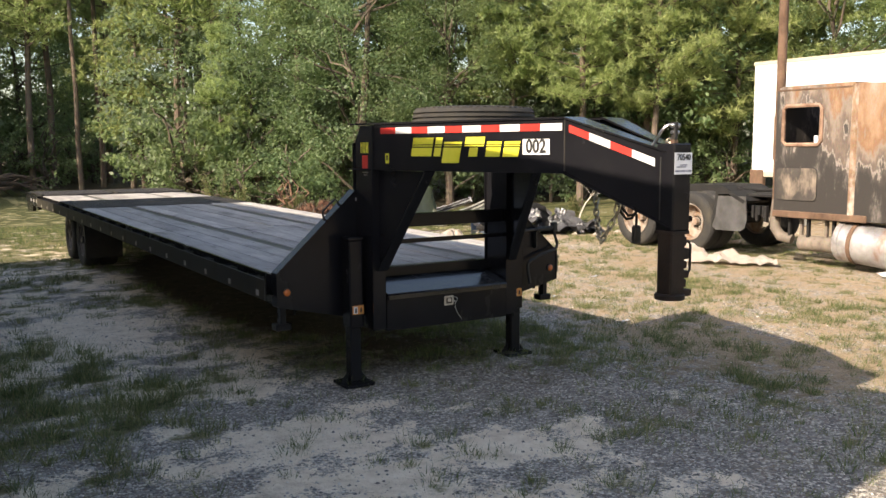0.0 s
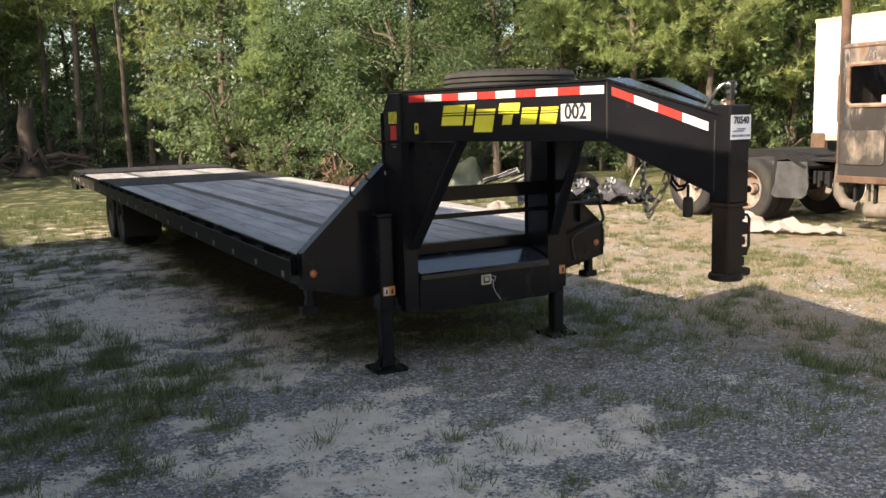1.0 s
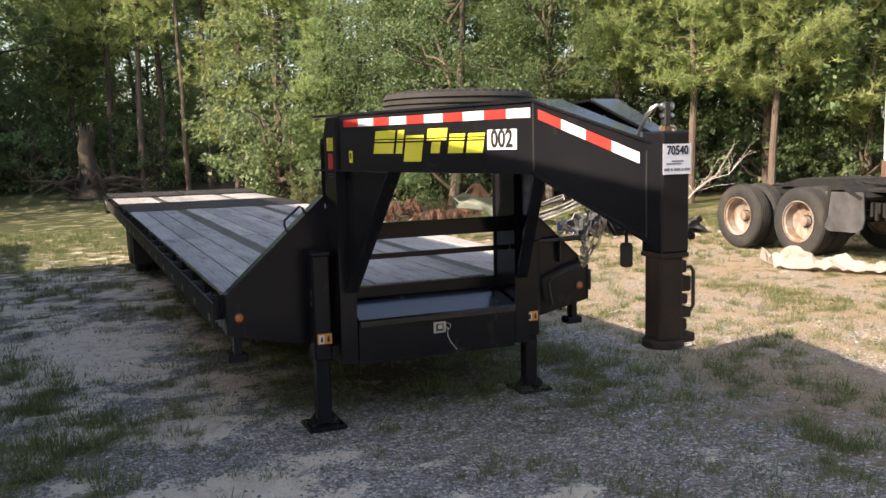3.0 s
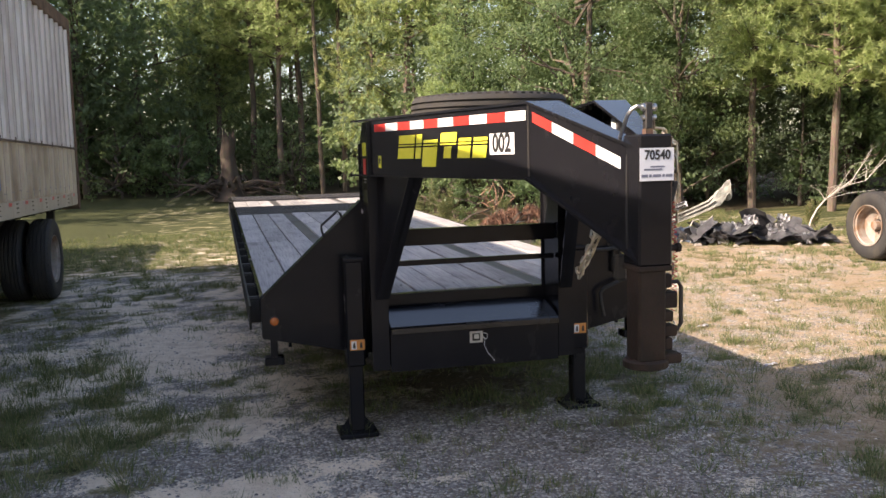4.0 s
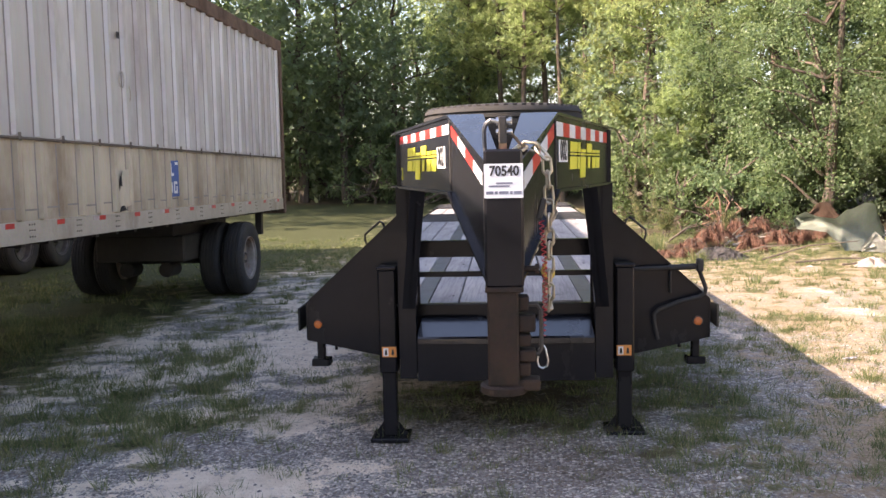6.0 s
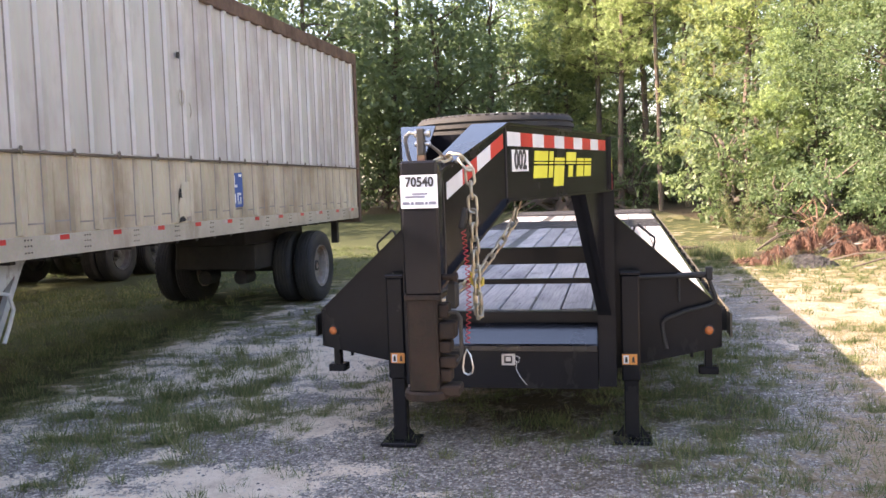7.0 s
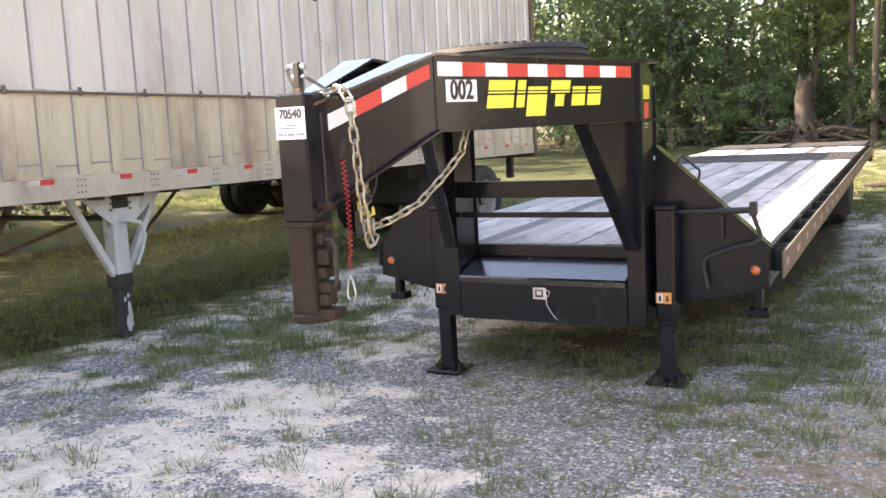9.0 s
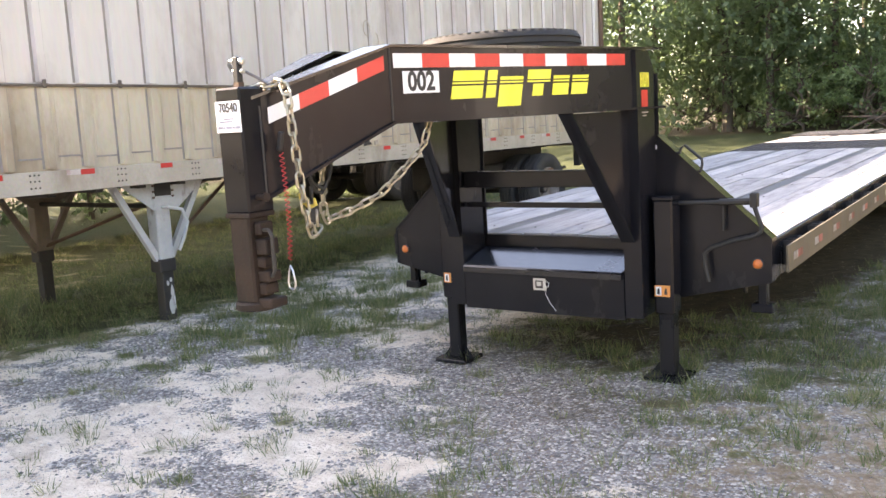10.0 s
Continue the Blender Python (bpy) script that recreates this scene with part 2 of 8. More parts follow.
LEAF = leaf_mat("broad_leaves", (0.072, 0.118, 0.055), (0.115, 0.170, 0.082), (0.180, 0.234, 0.120), 0.50, 0.42, 0.38)
LEAF_DARK = leaf_mat("dark_leaves", (0.074, 0.110, 0.074), (0.104, 0.150, 0.100), (0.140, 0.188, 0.126), 0.6, 0.5)
NEEDLE = leaf_mat("pine_needles", (0.23, 0.29, 0.11), (0.33, 0.39, 0.16), (0.42, 0.47, 0.22), 0.6, 0.5)
GRASS = leaf_mat("grass_blades", (0.050, 0.074, 0.028), (0.102, 0.132, 0.048), (0.25, 0.225, 0.115), 0.26, 0.6)


STRAW = leaf_mat("dry_straw", (0.20, 0.15, 0.10), (0.33, 0.26, 0.18), (0.46, 0.38, 0.27), 0.15, 0.8)


def wood_mat(name, a, b, c):
    """Weathered deck planks, grain along y, each plank its own tone."""
    m, nt, s = nodes_of(name)
    pos = world_pos(nt)
    info = nt.nodes.new("ShaderNodeObjectInfo")
    sh = nt.nodes.new("ShaderNodeVectorMath")
    sh.operation = "ADD"
    comb = nt.nodes.new("ShaderNodeCombineXYZ")
    nt.links.new(calc(nt, "MULTIPLY", info.outputs["Random"], 37.0), comb.inputs[1])
    nt.links.new(pos, sh.inputs[0])
    nt.links.new(comb.outputs[0], sh.inputs[1])
    grain = noise_node(nt, 3.0, 8, 0.7, sh.outputs[0], (24, 0.8, 24))
    blot = noise_node(nt, 1.1, 5, 0.6, sh.outputs[0], (3, 1, 1))
    col = ramp(nt, grain.outputs[0], [(0.25, a), (0.5, b), (0.75, c)])
    stain = noise_node(nt, 2.3, 6, 0.65, sh.outputs[0], (2.2, 0.8, 1))
    col = mix(nt, ramp(nt, stain.outputs[0], [(0.60, (0, 0, 0)), (0.70, (0.7, 0.7, 0.7))]), col, (0.09, 0.08, 0.078))
    col = mix(nt, 0.6, col, ramp(nt, blot.outputs[0], [(0.3, (0.16, 0.15, 0.145)), (0.45, (0.5, 0.49, 0.475)), (0.7, (0.76, 0.74, 0.71))]), "OVERLAY")
    hs = nt.nodes.new("ShaderNodeHueSaturation")
    nt.links.new(calc(nt, "ADD", calc(nt, "MULTIPLY", info.outputs["Random"], 0.35), 0.82), hs.inputs["Value"])
    nt.links.new(col, hs.inputs["Color"])
    nt.links.new(hs.outputs[0], s.inputs["Base Color"])
    s.inputs["Roughness"].default_value = 0.75
    bump(nt, s, grain.outputs[0], 0.5, 0.004)
    return m


WOOD = wood_mat("weathered_deck_wood", (0.140, 0.136, 0.142), (0.340, 0.331, 0.334), (0.445, 0.42, 0.40))
RAMP_STEEL = surf("dark_ramp_steel", (0.020, 0.019, 0.022), (0.045, 0.043, 0.047), 4, 0.65, 0.1, 60, 0.3, 0.2, 0.003, (0.10, 0.085, 0.07), (0.5, 0.8))
PLATE_STEEL = surf("scuffed_steel_strip", (0.07, 0.068, 0.07), (0.13, 0.125, 0.125), 3, 0.5, 0.4, 60, 0.3, 0.2, 0.003, (0.2, 0.17, 0.14), (0.5, 0.8))


def burnt_mat():
    """Burnt cab paint: black soot, orange rust and bleached ash in upright streaks."""
    m, nt, s = nodes_of("burnt_cab_paint")
    pos = world_pos(nt)
    n1 = noise_node(nt, 1.7, 8, 0.62, pos, (1, 1.5, 0.55))
    n2 = noise_node(nt, 3.2, 10, 0.75, pos, (1, 1.6, 0.45))
    n3 = noise_node(nt, 40, 4, 0.6, pos)
    sep = nt.nodes.new("ShaderNodeSeparateXYZ")
    nt.links.new(pos, sep.inputs[0])
    # the roof half burnt through to rust, the lower half kept its sooty paint; bleached along the edge between
    h = calc(nt, "MULTIPLY", calc(nt, "SUBTRACT", sep.outputs[2], 1.86), 0.30)
    f = calc(nt, "SUBTRACT", sep.outputs[1], 1.9)
    k = calc(nt, "ADD", calc(nt, "ADD", n1.outputs[0], h), calc(nt, "MULTIPLY", f, -0.20))
    col = ramp(nt, k, [(0.42, (0.024, 0.021, 0.020)), (0.48, (0.050, 0.043, 0.040)), (0.50, (0.24, 0.21, 0.19)), (0.525, (0.085, 0.068, 0.060)), (0.58, (0.14, 0.105, 0.085)), (0.63, (0.19, 0.155, 0.135)), (0.69, (0.18, 0.098, 0.055)), (0.76, (0.24, 0.150, 0.095)), (0.88, (0.27, 0.215, 0.175))])
    ash = ramp(nt, n2.outputs[0], [(0.54, (0, 0, 0)), (0.66, (1, 1, 1))])
    col = mix(nt, calc(nt, "MULTIPLY", ash, 0.30), col, (0.36, 0.32, 0.295))
    col = mix(nt, 0.3, col, n3.outputs["Color"], "SOFT_LIGHT")
    nt.links.new(col, s.inputs["Base Color"])
    s.inputs["Roughness"].default_value = 0.7
    bump(nt, s, calc(nt, "ADD", n3.outputs[0], n2.outputs[0]), 0.3, 0.006)
    return m


BURNT = burnt_mat()
FRAME_RUST = surf("scaled_rust_pink", (0.20, 0.12, 0.085), (0.36, 0.24, 0.18), 6, 0.85, 0, 60, 0.4, 0.5, 0.004, (0.12, 0.07, 0.05), (0.5, 0.7))
HATCH_SOOT = surf("sooty_hatch", (0.020, 0.018, 0.017), (0.060, 0.052, 0.048), 3, 0.8, 0, 40, 0.3, 0.3, 0.003, (0.27, 0.22, 0.18), (0.54, 0.70))
FENDER_GREY = surf("scorched_grey_fender", (0.04, 0.04, 0.042), (0.095, 0.095, 0.10), 3, 0.6, 0.1, 40, 0.3, 0.3, 0.003, (0.05, 0.045, 0.042), (0.52, 0.7))
ASH = surf("rust_and_white_ash", (0.13, 0.075, 0.045), (0.26, 0.17, 0.115), 4, 0.85, 0, 40, 0.4, 0.5, 0.005, (0.46, 0.42, 0.385), (0.50, 0.66))


def ground_mat():
    """Sand, blue-grey gravel, bare soil and short turf, by the sheet's cover attribute."""
    m, nt, s = nodes_of("yard_ground")
    pos = world_pos(nt)
    at = nt.nodes.new("ShaderNodeAttribute")
    at.attribute_name = "cover"
    sep = nt.nodes.new("ShaderNodeSeparateColor")
    nt.links.new(at.outputs["Color"], sep.inputs[0])
    grass, sand, dry, litter_shade = sep.outputs[0], sep.outputs[1], sep.outputs[2], at.outputs["Alpha"]
    n1 = noise_node(nt, 1.3, 8, 0.68, pos)
    n2 = noise_node(nt, 7.0, 7, 0.7, pos)
    n3 = noise_node(nt, 38.0, 5, 0.7, pos)
    vor = nt.nodes.new("ShaderNodeTexVoronoi")
    vor.inputs["Scale"].default_value = 42
    nt.links.new(pos, vor.inputs["Vector"])
    vs = nt.nodes.new("ShaderNodeSeparateColor")
    nt.links.new(vor.outputs["Color"], vs.inputs[0])
    stones = ramp(nt, vs.outputs[0], [(0.0, (0.125, 0.120, 0.118)), (0.35, (0.25, 0.24, 0.228)), (0.7, (0.42, 0.40, 0.37)), (1.0, (0.70, 0.655, 0.58))])
    stones = mix(nt, calc(nt, "MULTIPLY", ramp(nt, vor.outputs["Distance"], [(0.35, (0, 0, 0)), (0.75, (1, 1, 1))]), 0.7), stones, (0.10, 0.09, 0.08))
    sandc = ramp(nt, n2.outputs[0], [(0.3, (0.56, 0.46, 0.36)), (0.5, (0.76, 0.66, 0.535)), (0.7, (0.87, 0.78, 0.655))])
    soil = ramp(nt, n2.outputs[0], [(0.3, (0.13, 0.095, 0.07)), (0.7, (0.28, 0.22, 0.165))])
    turf = ramp(nt, n3.outputs[0], [(0.3, (0.045, 0.052, 0.02)), (0.5, (0.125, 0.125, 0.048)), (0.72, (0.28, 0.245, 0.12))])
    straw = ramp(nt, n3.outputs[0], [(0.3, (0.21, 0.145, 0.09)), (0.5, (0.36, 0.27, 0.18)), (0.75, (0.52, 0.42, 0.31))])
    k = calc(nt, "ADD", calc(nt, "MULTIPLY", calc(nt, "SUBTRACT", n2.outputs[0], 0.5), 1.6), calc(nt, "MULTIPLY", calc(nt, "SUBTRACT", n3.outputs[0], 0.5), 0.8))
    # single stones lie scattered where gravel gives way to sand
    bare = calc(nt, "ADD", calc(nt, "MULTIPLY", calc(nt, "ADD", sand, calc(nt, "MULTIPLY", k, 0.9)), 4.2), -1.35)
    lone = calc(nt, "GREATER_THAN", vs.outputs[1], bare)
    stone_here = calc(nt, "MULTIPLY", lone, ramp(nt, vor.outputs["Distance"], [(0.48, (1, 1, 1)), (0.62, (0, 0, 0))]))
    fine = nt.nodes.new("ShaderNodeTexVoronoi")
    fine.inputs["Scale"].default_value = 88
    nt.links.new(pos, fine.inputs["Vector"])
    fs = nt.nodes.new("ShaderNodeSeparateColor")
    nt.links.new(fine.outputs["Color"], fs.inputs[0])
    grit = ramp(nt, fs.outputs[0], [(0.0, (0.12, 0.12, 0.13)), (0.5, (0.30, 0.29, 0.29)), (1.0, (0.72, 0.68, 0.62))])
    grit_here = calc(nt, "MULTIPLY", calc(nt, "GREATER_THAN", fs.outputs[1], calc(nt, "ADD", calc(nt, "MULTIPLY", bare, 0.9), 0.22)), ramp(nt, fine.outputs["Distance"], [(0.45, (1, 1, 1)), (0.6, (0, 0, 0))]))
    # brown dirt lies between the stones where there is little sand
    dirt = ramp(nt, n2.outputs[0], [(0.3, (0.155, 0.122, 0.094)), (0.7, (0.32, 0.262, 0.205))])
    sandc = mix(nt, ramp(nt, calc(nt, "ADD", calc(nt, "MULTIPLY", bare, 0.5), 0.5), [(0.30, (0, 0, 0)), (0.62, (1, 1, 1))]), dirt, sandc)
    col = mix(nt, grit_here, sandc, grit)
    col = mix(nt, stone_here, col, stones)
    col = mix(nt, ramp(nt, n1.outputs[0], [(0.58, (0, 0, 0)), (0.72, (0.6, 0.6, 0.6))]), col, soil)
    col = mix(nt, ramp(nt, calc(nt, "ADD", dry, k), [(0.2, (0, 0, 0)), (0.5, (1, 1, 1))]), col, straw)
    col = mix(nt, ramp(nt, calc(nt, "ADD", grass, k), [(0.44, (0, 0, 0)), (0.72, (0.9, 0.9, 0.9))]), col, turf)
    # darker tone for thick turf; under the trailers it paints in their shade
    dark_turf = ramp(nt, n3.outputs[0], [(0.3, (0.018, 0.026, 0.010)), (0.7, (0.07, 0.085, 0.032))])
    col = mix(nt, ramp(nt, grass, [(0.92, (0, 0, 0)), (1.15, (0.85, 0.85, 0.85))]), col, dark_turf)
    # dark litter of the woods; below the trailer it paints shade
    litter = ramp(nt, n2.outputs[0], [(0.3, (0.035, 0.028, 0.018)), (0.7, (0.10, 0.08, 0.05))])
    col = mix(nt, ramp(nt, calc(nt, "ADD", litter_shade, calc(nt, "MULTIPLY", k, 0.4)), [(0.4, (0, 0, 0)), (0.6, (1, 1, 1))]), col, litter)
    nt.links.new(col, s.inputs["Base Color"])
    s.inputs["Roughness"].default_value = 0.95
    s.inputs["Specular IOR Level"].default_value = 0.2
    hgt = calc(nt, "ADD", calc(nt, "MULTIPLY", n2.outputs[0], 1.5), calc(nt, "SUBTRACT", n3.outputs[0], calc(nt, "MULTIPLY", vor.outputs["Distance"], 0.8)))
    bump(nt, s, hgt, 0.9, 0.02)
    return m


GROUND = ground_mat()

# ---- building helpers ----
def link_mesh(name, bm, mat, smooth=False):
    me = bpy.data.meshes.new(name)
    bmesh.ops.recalc_face_normals(bm, faces=bm.faces)
    bm.to_mesh(me)
    bm.free()
    if smooth:
        me.shade_smooth()
        me.set_sharp_from_angle(angle=radians(38))
    for mt in (mat if isinstance(mat, (list, tuple)) else [mat]):
        me.materials.append(mt)
    return new(name, me)


def part(name, bm, mat, parent, label="", smooth=False):
    """One mesh object under a thing or under a part."""
    ob = link_mesh(name, bm, mat, smooth)
    ob.parent = parent
    return tagged(ob, label)


def thing(name, label, category, m=None, group=""):
    ob = new(name)
    ob.empty_display_size = 0.2
    if m is not None:
        ob.matrix_basis = m
    return tagged(ob, label, category, group)


def shared(name, mesh, parent, m=None, label=""):
    """Another part on mesh data that exists already."""
    ob = new(name, mesh)
    ob.parent = parent
    if m is not None:
        ob.matrix_basis = m
    return tagged(ob, label)


def box(bm, lo, hi, bevel=0.0, m=None):
    vs = [bm.verts.new((x, y, z)) for z in (lo[2], hi[2]) for y in (lo[1], hi[1]) for x in (lo[0], hi[0])]
    fs = [bm.faces.new([vs[i] for i in q]) for q in ((0, 2, 3, 1), (4, 5, 7, 6), (0, 1, 5, 4), (2, 6, 7, 3), (0, 4, 6, 2), (1, 3, 7, 5))]
    if bevel:
        es = list({e for f in fs for e in f.edges})
        r = bmesh.ops.bevel(bm, geom=es, offset=bevel, segments=1, affect="EDGES", profile=0.6)
        vs = list({v for f in r["faces"] for v in f.verts} | {v for v in vs if v.is_valid})
    if m is not None:
        bmesh.ops.transform(bm, matrix=m, verts=[v for v in vs if v.is_valid])
    return bm


def slab(bm, pts, vec):
    """A flat polygon given thickness along vec."""
    vec = Vector(vec)
    a = [bm.verts.new(Vector(p)) for p in pts]
    b = [bm.verts.new(Vector(p) + vec) for p in pts]
    n = len(a)
    bm.faces.new(a)
    bm.faces.new(b[::-1])
    for i in range(n):
        j = (i + 1) % n
        bm.faces.new((a[j], a[i], b[i], b[j]))
    return bm


def side(bm, prof, x0, x1):
    """A (y, z) profile extruded across x."""
    return slab(bm, [(x0, y, z) for y, z in prof], (x1 - x0, 0, 0))


def ring_frames(pts, closed=False):
    """Tangents and two normals along a polyline."""
    pts = [Vector(p) for p in pts]
    n = len(pts)
    out, u = [], None
    for i, p in enumerate(pts):
        a = pts[(i - 1) % n] if (closed or i > 0) else p
        b = pts[(i + 1) % n] if (closed or i < n - 1) else p
        t = (b - a).normalized()
        if u is None:
            u = t.cross(Vector((0.13, 0.31, 0.94)))
            if u.length < 0.1:
                u = t.cross(Vector((1, 0, 0)))
        u = (u - t * u.dot(t)).normalized()
        out.append((p, u, t.cross(u)))
    return out


def tube(bm, pts, r, n=8, closed=False, cap=True):
    """A round bar along a polyline; r may be a list."""
    rings = []
    fr = ring_frames(pts, closed)
    for i, (p, u, v) in enumerate(fr):
        rr = r[i] if isinstance(r, (list, tuple)) else r
        rings.append([bm.verts.new(p + (u * math.cos(2 * math.pi * k / n) + v * math.sin(2 * math.pi * k / n)) * rr) for k in range(n)])
    m = len(rings)
    for i in range(m if closed else m - 1):
        a, b = rings[i], rings[(i + 1) % m]
        for k in range(n):
            bm.faces.new((a[k], a[(k + 1) % n], b[(k + 1) % n], b[k]))
    if cap and not closed:
        bm.faces.new(rings[0][::-1])
        bm.faces.new(rings[-1])
    return bm


def lathe(bm, prof, m=None, n=32, closed=True):
    """A (radius, height) profile turned about z; a closed profile gives a ring."""
    rings = []
    for r, z in prof:
        rings.append([bm.verts.new((r * math.cos(2 * math.pi * k / n), r * math.sin(2 * math.pi * k / n), z)) for k in range(n)])
    cnt = len(rings)
    for i in range(cnt if closed else cnt - 1):
        a, b = rings[i], rings[(i + 1) % cnt]
        for k in range(n):
            bm.faces.new((a[k], a[(k + 1) % n], b[(k + 1) % n], b[k]))
    if not closed:
        for rg in (rings[0][::-1], rings[-1]):
            bm.faces.new(rg)
    if m is not None:
        bmesh.ops.transform(bm, matrix=m, verts=[v for rg in rings for v in rg])
    return bm


def text_mesh(txt, size, depth=0.0015):
    """Built-in font lettering as a mesh, centred, in the xy plane."""
    cu = bpy.data.curves.new("lettering", "FONT")
    cu.body, cu.size, cu.extrude, cu.align_x, cu.align_y = txt, size, depth, "CENTER", "CENTER"
    cu.resolution_u, cu.offset = 3, size * 0.03
    ob = bpy.data.objects.new("lettering", cu)
    scene.collection.objects.link(ob)
    bpy.context.view_layer.update()
    me = bpy.data.meshes.new_from_object(ob.evaluated_get(bpy.context.evaluated_depsgraph_get()))
    bpy.data.objects.remove(ob)
    bpy.data.curves.remove(cu)
    return me


def frame_of(origin, right, up):
    """A pose whose x runs along right and y along up."""
    r = Vector(right).normalized()
    u = (Vector(up) - r * Vector(up).dot(r)).normalized()
    w = r.cross(u)
    return Matrix(((r.x, u.x, w.x, origin[0]), (r.y, u.y, w.y, origin[1]), (r.z, u.z, w.z, origin[2]), (0, 0, 0, 1)))


TYRE = [(0.60, -0.40), (0.66, -0.48), (0.80, -0.50), (0.93, -0.47), (0.975, -0.40), (0.992, -0.33), (0.965, -0.325), (0.965, -0.285), (0.995, -0.28), (1.0, -0.2), (0.972, -0.19), (0.972, -0.15), (1.0, -0.14), (1.003, -0.03), (0.975, -0.025),
        (0.975, 0.025), (1.003, 0.03), (1.0, 0.14), (0.972, 0.15), (0.972, 0.19), (1.0, 0.2), (0.995, 0.28), (0.965, 0.285), (0.965, 0.325), (0.992, 0.33), (0.975, 0.40), (0.93, 0.47), (0.80, 0.50), (0.66, 0.48), (0.60, 0.40)]


def tyre_bm(radius, width, m, lugs=0):
    bm = bmesh.new()
    lathe(bm, [(r * radius, w * width) for r, w in TYRE], m, 44)
    for k in range(lugs):
        a = 2 * math.pi * k / lugs
        for zz, off in ((-0.36, 0.0), (0.36, 0.5)):
            aa = a + off * 2 * math.pi / lugs
            mm = m @ Matrix.Rotation(aa, 4, "Z")
            box(bm, (radius * 0.95, -radius * 0.026, zz * width - 0.11 * width), (radius * (1.0 - 0.047), radius * 0.026, zz * width + 0.11 * width), 0, mm)
    return bm


def rim_bm(radius, width, m, dish=0.25, holes=0):
    """A pressed disc wheel: outer flange, well, dished centre and hub."""
    bm = bmesh.new()
    R = radius
    lathe(bm, [(R, width * 0.5), (R * 1.04, width * 0.5), (R * 1.04, width * 0.44), (R * 0.93, width * 0.36), (R * 0.90, width * dish), (R * 0.70, width * (dish - 0.06)),
               (R * 0.52, width * (dish - 0.16)), (R * 0.50, width * (dish - 0.22)), (R * 0.88, width * (dish - 0.14)), (R * 0.92, -width * 0.45), (R * 0.98, -width * 0.45)], m, 36)
    lathe(bm, [(R * 0.52, width * (dish - 0.2)), (R * 0.50, width * (dish - 0.14)), (R * 0.24, width * (dish - 0.12)), (R * 0.22, width * (dish + 0.22)), (R * 0.15, width * (dish + 0.26))], m, 24, False)
    for k in range(10):
        a = 2 * math.pi * k / 10
        lathe(bm, [(R * 0.035, 0), (R * 0.035, width * 0.1)], m @ Matrix.Translation((R * 0.38 * math.cos(a), R * 0.38 * math.sin(a), width * (dish - 0.14))), 6, False)
    return bm


FACE_X = Matrix.Rotation(radians(90), 4, "Y")       # turns z to +x

# ---- ground ----
def spot(x, y, cx, cy, rx, ry, turn=0.0):
    c, s_ = math.cos(radians(turn)), math.sin(radians(turn))
    u, v = ((x - cx) * c + (y - cy) * s_) / rx, (-(x - cx) * s_ + (y - cy) * c) / ry
    return max(0.0, 1.0 - (u * u + v * v))


def step01(v, lo, hi):
    return max(0.0, min(1.0, (v - lo) / (hi - lo)))


def wood_edge(x):
    """y at which the woods begin."""
    return 14.2 + 0.25 * max(0.0, x - 12.0) if x > 5.0 else 14.2 + (5.0 - x) * 3.4 if x > 0.5 else 29.0 - 0.2 * (0.5 - x)


